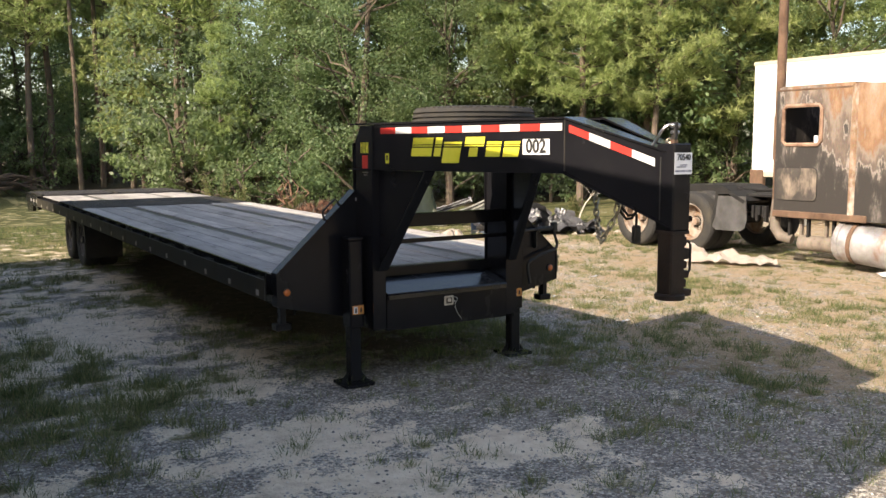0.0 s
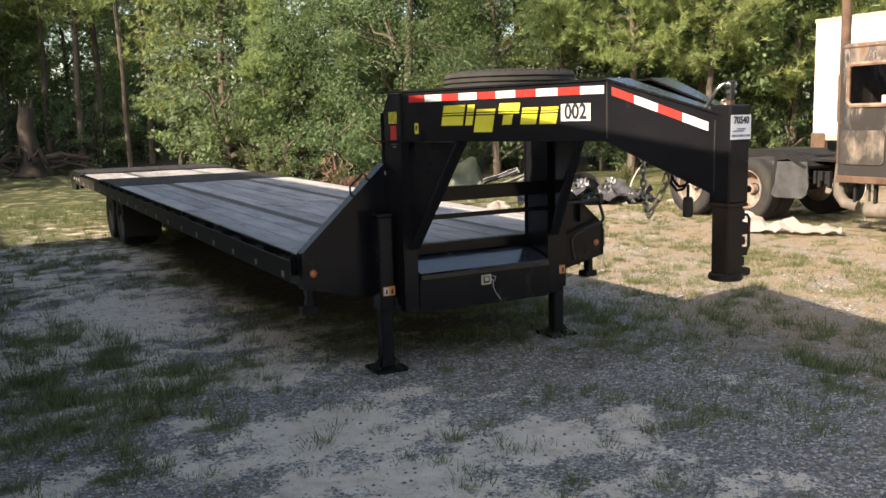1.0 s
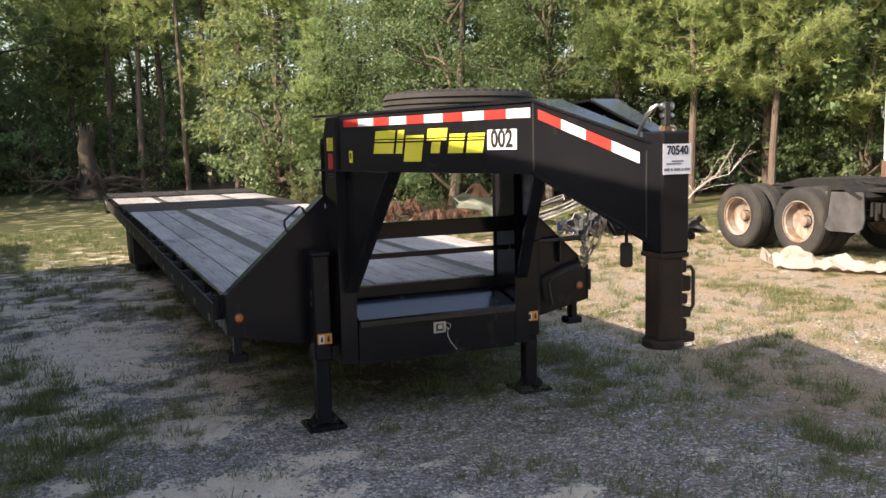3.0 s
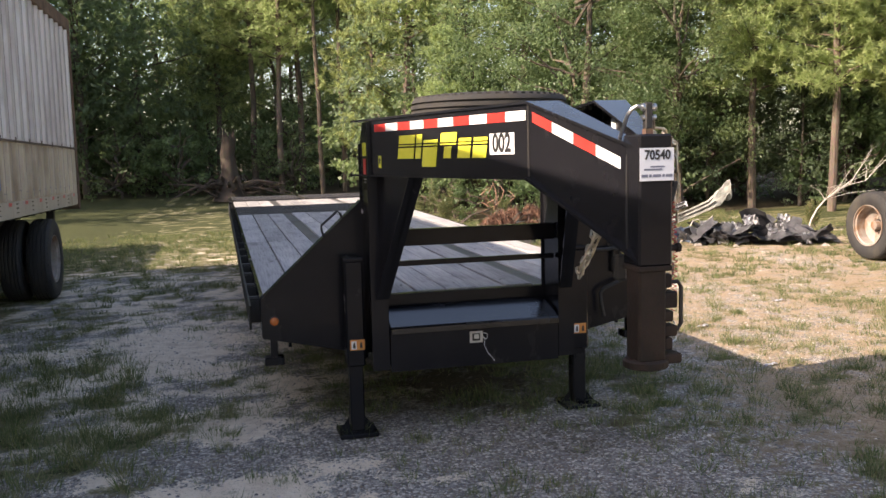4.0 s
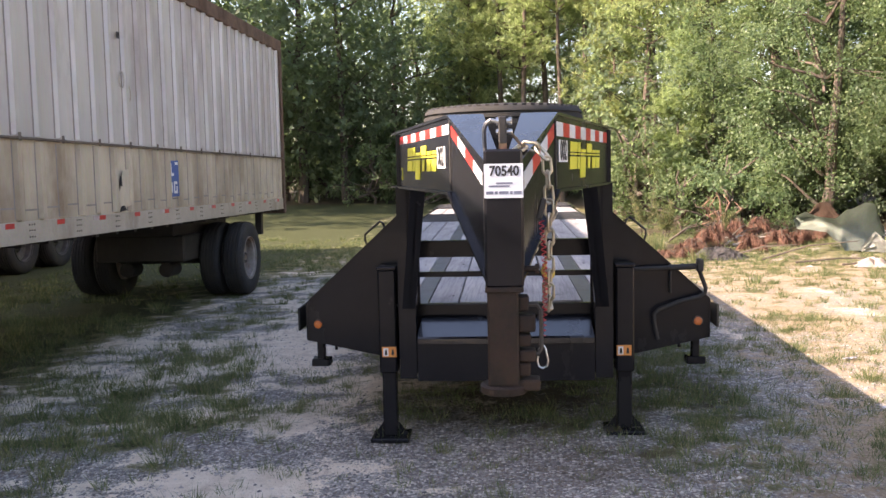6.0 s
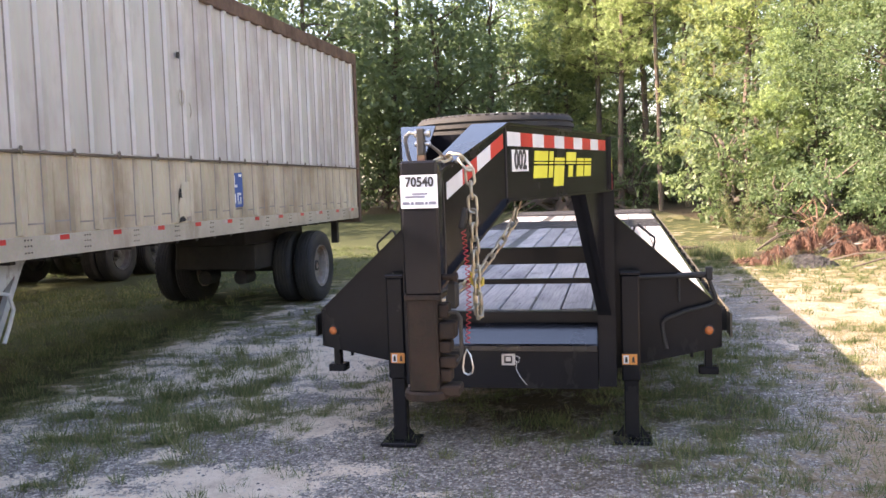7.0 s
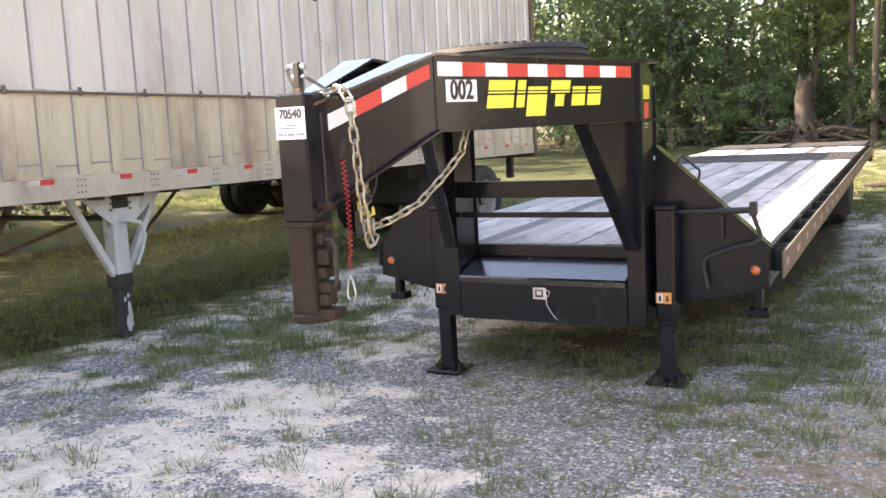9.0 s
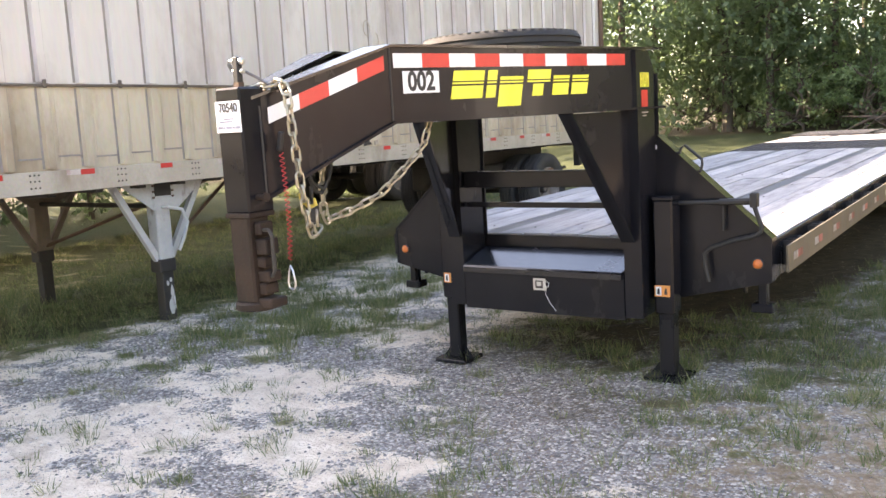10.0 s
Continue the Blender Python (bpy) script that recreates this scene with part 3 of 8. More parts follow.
def cover(x, y):
    """Share of turf, sand, dry straw and litter (woods, painted trailer shade) at a yard spot."""
    n1 = noise.fractal(Vector((x * 0.35, y * 0.35, 0.0)), 0.9, 2.0, 4)
    n2 = noise.fractal(Vector((x * 1.1, y * 1.1, 7.0)), 0.9, 2.0, 4)
    n3 = noise.fractal(Vector((x * 3.6, y * 4.6, 4.0)), 0.8, 2.0, 3)
    g = 0.135 + 0.12 * n1 + 0.24 * n2 + 0.66 * n3
    n4 = noise.fractal(Vector((x * 1.2, y * 1.9, 9.0)), 0.8, 2.0, 4)
    s_ = 0.36 + 0.09 * step01(-x, 0.6, 1.6) + 0.14 * n1 - 0.22 * n2 + 0.55 * n4
    d = -0.30 + 0.2 * n2
    s_ += 0.35 * spot(x, y, -1.9, -2.3, 1.1, 0.35, -20) + 0.3 * spot(x, y, -3.3, -1.2, 1.2, 0.25, 20) + 0.3 * spot(x, y, 0.0, -1.9, 0.9, 0.4, 10)
    g += 0.5 * step01(-x, 5.0, 7.5) + 0.06 * spot(x, y, -3.6, -0.6, 1.2, 2.0)
    g += 0.62 * step01(-x, 3.7, 4.7) * step01(y, -4.6, -3.2)    # grass below the parked trailers; its dark tone stands in for their shade
    far = step01(y, 6.5, 11.0)
    g += 0.66 * far + 0.24 * step01(y, 11.5, 15.0)
    g += 0.36 * spot(x, y, -2.6, 1.1, 1.1, 2.8, 8) + 0.13 * spot(x, y, -2.7, 0.0, 1.3, 1.7) + 0.08 * spot(x, y, -1.9, 0.8, 1.6, 3.0)           # tall patch between the two trailers
    s_ += 0.06 * spot(x, y, -1.9, -1.5, 1.9, 1.1)
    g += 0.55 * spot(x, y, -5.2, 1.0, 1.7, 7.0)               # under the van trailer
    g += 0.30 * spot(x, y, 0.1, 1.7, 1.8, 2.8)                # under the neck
    g += 0.10 * spot(x, y, 0.9, 0.1, 0.9, 1.0)
    g += 0.30 * spot(x, y, 1.5, 2.6, 0.6, 4.5)
    d += 0.22 * spot(x, y, 2.0, -0.9, 1.6, 1.9)
    s_ += 0.5 * spot(x, y, -2.1, 2.6, 0.9, 1.5)
    s_ += 0.16 * spot(x, y, -1.9, -1.6, 1.0, 0.8)
    s_ += 0.22 * spot(x, y, 0.2, -2.4, 1.5, 0.8)
    s_ += 0.10 * spot(x, y, -0.6, -3.2, 1.5, 0.7)
    g -= 0.4 * spot(x, y, -2.1, 2.6, 0.9, 1.7)
    g -= 0.05 * spot(x, y, 0.2, -2.8, 3.2, 1.5)
    s_ += 0.05 * spot(x, y, 0.2, -3.4, 4.5, 2.2)
    g += 0.26 * step01(y, 2.8, 5.0) * step01(-x, -1.5, 0.0) * (1.0 - step01(y, 6.5, 11.0))
    g += 0.06 * spot(x, y, 1.8, -1.5, 2.0, 2.3)
    g += 0.10 * spot(x, y, 0.2, 0.7, 1.2, 1.0) + 0.08 * spot(x, y, 0.6, -0.4, 0.8, 0.5)
    patch = noise.fractal(Vector((x * 0.9 + 3.0, y * 1.3, 2.0)), 0.8, 2.0, 3)
    s_ -= 0.30 * step01(x, -1.5, -0.9) * step01(-y, 1.7, 2.3)
    g += 0.10 * spot(x, y, 1.3, -2.4, 1.8, 1.4)
    s_ -= 0.55 * step01(x, -0.4, 0.6) * (1.0 - 0.6 * step01(y, 3.0, 6.0)) + 0.30 * spot(x, y, -3.0, -0.8, 1.4, 1.7)
    s_ += 0.30 * patch * (1.0 - step01(x, 1.0, 2.2))
    s_ += 0.55 * noise.fractal(Vector((x * 2.4, y * 3.6, 21.0)), 0.8, 2.0, 3) * (1.0 - far)
    s_ += 0.5 * spot(x, y, -3.8, -0.75, 0.7, 0.35) + 0.35 * spot(x, y, -1.9, -1.15, 0.8, 0.3, 25) + 0.35 * spot(x, y, -1.6, 0.4, 0.7, 0.5) - 0.3 * spot(x, y, -2.6, -1.5, 0.6, 0.4) - 0.40 * spot(x, y, 0.4, -0.6, 1.5, 1.1)
    g += 0.22 * noise.fractal(Vector((x * 1.6, y * 2.0, 13.0)), 0.8, 2.0, 3) * (1.0 - far)
    # the sunny side of the yard is worn to dry straw and sand
    sunny = step01(x, 1.6, 2.8) * (1.0 - step01(y, 8.0, 11.5))
    d += 0.74 * sunny
    d += 0.30 * far + 0.40 * step01(x, 0.2, 1.5) * (1.0 - sunny)
    g += 0.16 * sunny
    g += 0.25 * spot(x, y, 8.6, 3.0, 1.8, 4.0)
    w = max(step01(y - wood_edge(x), -0.5, 2.5), 0.75 * spot(x, y, 3.9, 12.7, 2.6, 1.3), 0.62 * spot(x, y, 0.1, 0.8, 1.9, 1.7), 1.1 * spot(x, y, 0.1, 5.2, 1.5, 5.6), 0.42 * spot(x, y, 1.9, -1.3, 2.4, 2.6), 0.47 * spot(x, y, 0.6, -0.7, 1.5, 1.1), 0.55 * spot(x, y, 1.4, 1.0, 0.7, 2.0), 0.6 * spot(x, y, 3.4, 16.6, 2.0, 2.4))   # bare brown soil shows in places; below neck and deck it also paints shade
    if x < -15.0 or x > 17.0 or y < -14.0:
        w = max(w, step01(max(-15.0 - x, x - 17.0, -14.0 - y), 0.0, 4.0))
    return g, s_, d, w


def rise(x, y):
    """Small unevenness, flat under wheels and feet; the woods stand a little higher."""
    base = 0.03 * noise.noise(Vector((x * 0.5, y * 0.5, 3.0))) + 0.012 * noise.noise(Vector((x * 2.1, y * 2.1, 5.0)))
    far = max(0.0, (math.hypot(x - 1, y - 3) - 14.0))
    mound = 0.05 * math.exp(-((x - 0.75) ** 2 + (y + 0.1) ** 2) / 1.3)
    return base - 0.012 + mound + min(0.9, far * 0.03)


def axis(lo, hi, step, reach):
    mid = list(np.arange(lo, hi + 1e-6, step))
    out, s_, a, b = mid[:], step, lo, hi
    while b < reach:
        s_ *= 1.22
        a, b = a - s_, b + s_
        out = [a] + out + [b]
    return out


def build_ground():
    xs, ys = axis(-7.0, 10.0, 0.14, 400), axis(-6.6, 21.0, 0.14, 400)
    nx = len(xs)
    verts, cols = [], []
    for y in ys:
        for x in xs:
            verts.append((x, y, rise(x, y)))
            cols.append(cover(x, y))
    faces = [(j * nx + i, j * nx + i + 1, (j + 1) * nx + i + 1, (j + 1) * nx + i) for j in range(len(ys) - 1) for i in range(nx - 1)]
    me = bpy.data.meshes.new("ground")
    me.from_pydata(verts, [], faces)
    at = me.attributes.new("cover", "FLOAT_COLOR", "POINT")
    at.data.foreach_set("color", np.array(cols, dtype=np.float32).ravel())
    me.shade_smooth()
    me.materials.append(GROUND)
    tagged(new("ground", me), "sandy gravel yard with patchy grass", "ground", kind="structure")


build_ground()

# ---- the gooseneck flatbed trailer ----
trailer = thing("gooseneck_trailer", "black steel gooseneck flatbed trailer with grey timber deck", "trailer",
                Matrix.Translation((-0.029, 0.0, 0.0)) @ Matrix.Rotation(radians(0.97), 4, "Z"))
CX = 0.015          # its middle


def deck_z(y):
    return 0.840 + 0.0085 * min(max(y, 0.0), 9.0)


def mirror_x(pts, s_):
    return [(CX + s_ * x, y, z) for x, y, z in pts]


KNEE = -1.92


def web_x(y):
    """Outer face of the neck's side web, which tapers to the coupler."""
    return 0.6248 - 0.248 * (-0.28 - y)


NOSE = -2.595
for sgn in (-1, 1):
    # side web of the neck
    outline = [(-0.28, 1.92), (KNEE, 1.92), (NOSE, 1.715), (NOSE, 1.335), (KNEE, 1.612), (-0.28, 1.605)]
    bm = bmesh.new()
    slab(bm, mirror_x([(web_x(y), y, z) for y, z in outline], sgn), (-sgn * 0.014, 0, 0))
    part("neck_web", bm, BLACK, trailer)
    # top and bottom flanges, level and raked runs
    for (ya, za, yb, zb) in ((-0.02, 1.92, KNEE, 1.92), (KNEE, 1.92, NOSE - 0.02, 1.712)):
        bm = bmesh.new()
        slab(bm, mirror_x([(web_x(ya) + 0.012, ya, za), (web_x(yb) + 0.012, yb, zb), (max(web_x(yb) - 0.14, 0.004), yb, zb), (web_x(ya) - 0.14, ya, za)], sgn), (0, 0, 0.012))
        part("top_flange", bm, BLACK_GLOSS, trailer)
    for (ya, za, yb, zb) in ((-0.02, 1.605, KNEE, 1.612), (KNEE, 1.612, NOSE - 0.02, 1.328)):
        bm = bmesh.new()
        slab(bm, mirror_x([(web_x(ya) + 0.02, ya, za), (web_x(yb) + 0.02, yb, zb), (max(web_x(yb) - 0.09, 0.004), yb, zb), (web_x(ya) - 0.09, ya, za)], sgn), (0, 0, -0.012))
        part("bottom_flange", bm, BLACK, trailer)
    # upright at the deck's front, its top rear corner cut off
    bm = bmesh.new()
    side(bm, [(-0.28, 0.42), (0.0, 0.42), (0.0, 1.78), (-0.10, 1.915), (-0.28, 1.915)], CX + sgn * 0.555, CX + sgn * 0.642)
    part("upright", bm, BLACK, trailer)
    bm = bmesh.new()
    box(bm, (CX + sgn * 0.598 - 0.052, -0.292, 0.42), (CX + sgn * 0.598 + 0.052, -0.279, 1.60))
    part("upright_flange", bm, BLACK, trailer)
    bm = bmesh.new()
    box(bm, (CX + sgn * 0.598 - 0.055, 0.0, 0.44), (CX + sgn * 0.598 + 0.055, 0.012, 1.79))
    part("upright_flange", bm, BLACK, trailer)
    # gusset between neck and upright
    bm = bmesh.new()
    slab(bm, mirror_x([(web_x(-0.80) - 0.02, -0.80, 1.592), (web_x(-0.285) - 0.03, -0.285, 1.592), (web_x(-0.285) - 0.03, -0.285, 0.86), (web_x(-0.32) - 0.03, -0.32, 0.86)], sgn), (-sgn * 0.012, 0, 0))
    part("neck_gusset", bm, BLACK, trailer)
    bm = bmesh.new()
    slab(bm, mirror_x([(web_x(-0.80) + 0.01, -0.80, 1.592), (web_x(-0.32) + 0.01, -0.32, 0.86), (web_x(-0.32) - 0.07, -0.32, 0.86), (web_x(-0.80) - 0.07, -0.80, 1.592)], sgn), (0, 0.012, 0.006))
    part("gusset_flange", bm, BLACK, trailer)
    # front wing plate out to the deck's edge
    wing = [(0.642, 1.435), (1.28, 0.85), (1.28, 0.61), (1.16, 0.583), (0.642, 0.47)]
    bm = bmesh.new()
    slab(bm, [(CX + sgn * x, -0.012, z) for x, z in wing], (0, 0.012, 0))
    part("wing_plate", bm, BLACK, trailer)
    bm = bmesh.new()
    for (xa, za), (xb, zb) in zip(wing[:2], wing[1:3]):
        slab(bm, [(CX + sgn * xa, -0.02, za), (CX + sgn * xb, -0.02, zb), (CX + sgn * xb, 0.08, zb), (CX + sgn * xa, 0.08, za)], (sgn * 0.008, 0, 0.008))
    part("wing_rim", bm, BLACK, trailer)
    # bent grab handle on the wing's slope
    bm = bmesh.new()
    hx, hz = 0.745, 1.262
    tube(bm, [(CX + sgn * hx, 0.03, hz), (CX + sgn * (hx + 0.03), 0.03, hz + 0.10), (CX + sgn * (hx + 0.05), 0.03, hz + 0.115), (CX + sgn * (hx + 0.15), 0.03, hz + 0.03), (CX + sgn * (hx + 0.15), 0.03, hz), (CX + sgn * (hx + 0.12), 0.03, hz - 0.10)], 0.008, 6)
    part("grab_handle", bm, BLACK_DULL, trailer)
    # amber marker on the wing
    bm = bmesh.new()
    mm = Matrix.Translation((CX + sgn * 1.212, -0.012, 0.716)) @ Matrix.Rotation(radians(90), 4, "X")
    lathe(bm, [(0.026, 0.0), (0.026, 0.012), (0.019, 0.019), (0.010, 0.021)], mm, 18, False)
    mk = part("marker_light", bm, ORANGE, trailer, "round amber marker light", True)
    bm = bmesh.new()
    lathe(bm, [(0.0265, 0.0), (0.033, 0.0), (0.033, 0.01), (0.0265, 0.013)], mm, 18)
    part("rubber_ring", bm, RUBBER, mk)
    # drop foot bracket below the wing
    bm = bmesh.new()
    bx = CX + sgn * 1.215
    box(bm, (bx - 0.022, 0.05, 0.47), (bx + 0.022, 0.12, 0.68), 0.003)
    box(bm, (bx - 0.06, 0.04, 0.425), (bx + 0.06, 0.14, 0.475), 0.006)
    tube(bm, [(bx, 0.08, 0.60), (bx - sgn * 0.1, 0.08, 0.60), (bx - sgn * 0.1, 0.08, 0.53)], 0.012, 6)
    part("ratchet_bracket", bm, BLACK, trailer)
    # landing leg
    jx, jy = CX + sgn * 0.736, -0.125
    bm = bmesh.new()
    box(bm, (jx - 0.056, jy - 0.066, 0.43), (jx + 0.056, jy + 0.066, 1.085), 0.010)
    box(bm, (jx - 0.062, jy - 0.072, 1.08), (jx + 0.062, jy + 0.072, 1.105), 0.006)
    leg = part("landing_leg", bm, BLACK, trailer)
    fz = 0.045 if sgn > 0 else 0.0
    bm = bmesh.new()
    box(bm, (jx - 0.044, jy - 0.046, 0.02 + fz), (jx + 0.044, jy + 0.046, 0.44), 0.008)
    part("inner_leg", bm, BLACK, leg)
    bm = bmesh.new()
    box(bm, (jx - 0.12, jy - 0.115, fz - 0.005), (jx + 0.12, jy + 0.115, fz + 0.022), 0.006)
    for q in (-1, 1):
        slab(bm, [(jx + q * 0.05, jy - 0.004, fz + 0.022), (jx + q * 0.11, jy - 0.004, fz + 0.022), (jx + q * 0.05, jy - 0.004, fz + 0.10)], (0, 0.008, 0))
    part("foot_plate", bm, BLACK, leg)
    # warning sticker: orange field, pale border, two dark pictograms
    st = bmesh.new()
    sx = jx - sgn * 0.008
    box(st, (sx - 0.045, jy - 0.070, 0.535), (sx + 0.045, jy - 0.0665, 0.60))
    sk = part("warning_sticker", st, ORANGE_STK, leg, "small orange warning sticker with white border")
    for q in (-1, 1):
        st = bmesh.new()
        box(st, (sx + q * 0.021 - 0.016, jy - 0.0725, 0.542), (sx + q * 0.021 + 0.016, jy - 0.0702, 0.592))
        part("pictogram_field", st, ORANGE_STK if q > 0 else WHITE, sk)
        st = bmesh.new()
        slab(st, [(sx + q * 0.021 - 0.008, jy - 0.0745, 0.55), (sx + q * 0.021 + 0.010, jy - 0.0745, 0.548), (sx + q * 0.021 + 0.006, jy - 0.0745, 0.585), (sx + q * 0.021 - 0.004, jy - 0.0745, 0.582)], (0, 0.0015, 0))
        part("pictogram", st, INK, sk)
    # reflective strips, white at the knee, red and white in turn
    tape_h = 0.060 if sgn > 0 else 0.043
    flat = [KNEE + 0.02 + i * 0.155 for i in range(11)]
    rake = [KNEE - 0.03 - i * 0.139 for i in range(5)]
    for lst, z_of in ((flat, lambda y: 1.895), (rake, lambda y: 1.895 - (KNEE - y) * 0.347)):
        for i in range(len(lst) - 1):
            ya, yb = lst[i], lst[i + 1]
            bm = bmesh.new()
            za, zb = z_of(ya), z_of(yb)
            slab(bm, mirror_x([(web_x(ya), ya, za), (web_x(yb), yb, zb), (web_x(yb), yb, zb - tape_h), (web_x(ya), ya, za - tape_h)], sgn), (sgn * 0.0022, 0, 0))
            white = (i % 2 == 0) if lst is flat else (i % 2 == 1)
            part("reflective_strip", bm, WHITE_TAPE if white else RED_TAPE, trailer)
    # numbers and the yellow mark on the web; face frame with x along the reading direction
    rd = Vector((0.248, 1.0, 0)) if sgn > 0 else Vector((0.248, -1.0, 0))
    rd.normalize()

    def on_web(y, z):
        return frame_of((CX + sgn * (web_x(y) + 0.002), y, z), rd, (0, 0, 1))

    bm = bmesh.new()
    mm = on_web(-1.757, 1.773) if sgn > 0 else on_web(-1.715, 1.757)
    box(bm, (-0.103, -0.047, 0), (0.103, 0.047, 0.002), 0, mm)
    plate_ = part("number_plate", bm, WHITE, trailer, "white sticker with black numerals 002")
    me = text_mesh("002", 0.115, 0.0006)
    me.materials.append(INK)
    shared("lettering", me, plate_, mm @ Matrix.Translation((0, 0, 0.0032)) @ Matrix.Diagonal((0.90, 1.0, 1.0, 1)))
    # decal drawn as plain slanted blocks, each split by a thin line
    mm = on_web(-1.135, 1.758) if sgn < 0 else on_web(-1.115, 1.755)
    for xa, xb, lo_, hi_, flare in ((-0.480, -0.285, -0.062, 0.064, 0.0), (-0.262, -0.200, -0.062, 0.064, 0.0), (-0.178, -0.020, -0.105, 0.034, 0.0), (0.055, 0.130, -0.062, 0.064, 0.045), (0.200, 0.320, -0.062, 0.034, 0.0), (0.345, 0.470, -0.062, 0.034, 0.0)):
        bm = bmesh.new()
        for za, zb in ((lo_, -0.004), (0.004, 0.012), (0.018, hi_)):
            fa, fb = (0.0, 0.0) if za < 0.0 else (flare, flare)
            slab(bm, [mm @ Vector((q + 0.22 * z, z, 0)) for q, z in ((xa - fa, za), (xb + fa, za), (xb + fb, zb), (xa - fb, zb))], mm.to_3x3() @ Vector((0, 0, 0.002)))
        part("yellow_decal_block", bm, YELLOW, trailer)
    # model mark on the upright's side: yellow bars, red block below, small yellow sticker ahead
    xs_ = CX + sgn * 0.642
    strokes = [(y0 + o, y0 + o + 0.011, 1.715, 1.795, YELLOW) for y0 in (-0.225, -0.180, -0.135) for o in (0.0, 0.021)]
    strokes += [(y0 + 0.011, y0 + 0.021, zm, zm + 0.016, YELLOW) for y0, zm in ((-0.225, 1.75), (-0.180, 1.715), (-0.135, 1.765))]
    for (ya, yb, za, zb, mt) in strokes + [(-0.215, -0.125, 1.60, 1.70, RED_TAPE), (-0.215, -0.125, 1.572, 1.580, GREY_TAPE), (-0.205, -0.15, 1.555, 1.561, GREY_TAPE)]:
        bm = bmesh.new()
        box(bm, (min(xs_, xs_ + sgn * 0.002), ya, za), (max(xs_, xs_ + sgn * 0.002), yb, zb))
        part("model_mark", bm, mt, trailer)
    if sgn < 0:
        bm = bmesh.new()
        mm = on_web(-0.42, 1.68)
        box(bm, (-0.018, -0.035, 0), (0.018, 0.035, 0.002), 0, mm)
        yk = part("yellow_sticker", bm, YELLOW, trailer)
        bm = bmesh.new()
        box(bm, (-0.009, -0.012, 0.0022), (0.009, 0.022, 0.003), 0, mm)
        part("dark_mark", bm, INK, yk)
    # side light low on the upright
    bm = bmesh.new()
    box(bm, (min(xs_, xs_ + sgn * 0.004), -0.02, 1.36), (max(xs_, xs_ + sgn * 0.004), 0.0, 1.385), 0.001)
    part("side_reflector", bm, WHITE_TAPE, trailer)

# small white sticker inside the neck
bm = bmesh.new()
sx_ = CX + web_x(-1.80) - 0.0165
box(bm, (sx_ - 0.002, -1.84, 1.79), (sx_, -1.77, 1.86))
part("white_sticker", bm, WHITE, trailer)
# deck plate of the neck, which carries the spare wheel
bm = bmesh.new()
slab(bm, [(CX - web_x(-0.2) + 0.02, -0.2, 1.755), (CX + web_x(-0.2) - 0.02, -0.2, 1.755), (CX + web_x(-1.5) - 0.02, -1.5, 1.755), (CX - web_x(-1.5) + 0.02, -1.5, 1.755)], (0, 0, 0.01))
part("neck_floor", bm, BLACK, trailer)
bm = bmesh.new()
slab(bm, [(CX - web_x(-1.52) + 0.02, -1.52, 1.612), (CX + web_x(-1.52) - 0.02, -1.52, 1.612), (CX + web_x(-1.52) - 0.02, -1.52, 1.91), (CX - web_x(-1.52) + 0.02, -1.52, 1.91)], (0, 0.01, 0))
part("neck_bulkhead", bm, BLACK, trailer)
# closing sheet between the webs on the raked nose
bm = bmesh.new()
slab(bm, [(CX - web_x(-1.95) + 0.02, -1.95, 1.76), (CX + web_x(-1.95) - 0.02, -1.95, 1.76), (CX + web_x(-2.55) - 0.016, -2.55, 1.60), (CX - web_x(-2.55) + 0.016, -2.55, 1.60)], (0, 0, 0.01))
part("nose_sheet", bm, BLACK, trailer)

# weld seams where the level and raked webs meet
for sgn in (-1, 1):
    bm = bmesh.new()
    tube(bm, mirror_x([(web_x(KNEE) + 0.001, KNEE, 1.615), (web_x(KNEE) + 0.001, KNEE, 1.92)], sgn), 0.005, 6)
    part("weld_bead", bm, BLACK_DULL, trailer)
# coupler: square outer tube, sliding inner tube, latch and collar plate
QX, QY = 0.0155, -2.572
bm = bmesh.new()
box(bm, (QX - 0.066, QY - 0.066, 1.30), (QX + 0.066, QY + 0.066, 1.772), 0.008)
coupler = part("coupler_tube", bm, BLACK, trailer)
bm = bmesh.new()
box(bm, (QX - 0.062, QY - 0.058, 0.95), (QX + 0.046, QY + 0.05, 1.31), 0.008)
part("inner_tube", bm, RUST_TUBE, coupler, "rusty inner coupler tube")
bm = bmesh.new()
lathe(bm, [(0.078, 0.922), (0.083, 0.927), (0.083, 0.948), (0.074, 0.956)], Matrix.Translation((QX - 0.008, QY, 0)), 28, False)
box(bm, (QX + 0.03, QY - 0.045, 0.935), (QX + 0.118, QY + 0.045, 0.972), 0.006)
part("socket_plate", bm, RUST_TUBE, coupler, "rusty round socket plate")
bm = bmesh.new()
box(bm, (QX - 0.068, QY - 0.068, 1.283), (QX + 0.064, QY + 0.066, 1.302), 0.003)
part("collar", bm, RUST_TUBE, coupler)
bm = bmesh.new()
for z0, z1, d in ((0.985, 1.03, 0.085), (1.035, 1.075, 0.105), (1.09, 1.13, 0.088), (1.14, 1.20, 0.104), (1.215, 1.265, 0.082)):
    box(bm, (QX + 0.044, QY - 0.035, z0), (QX + d, QY + 0.035, z1), 0.005)
part("latch_block", bm, RUST_TUBE, coupler)
bm = bmesh.new()
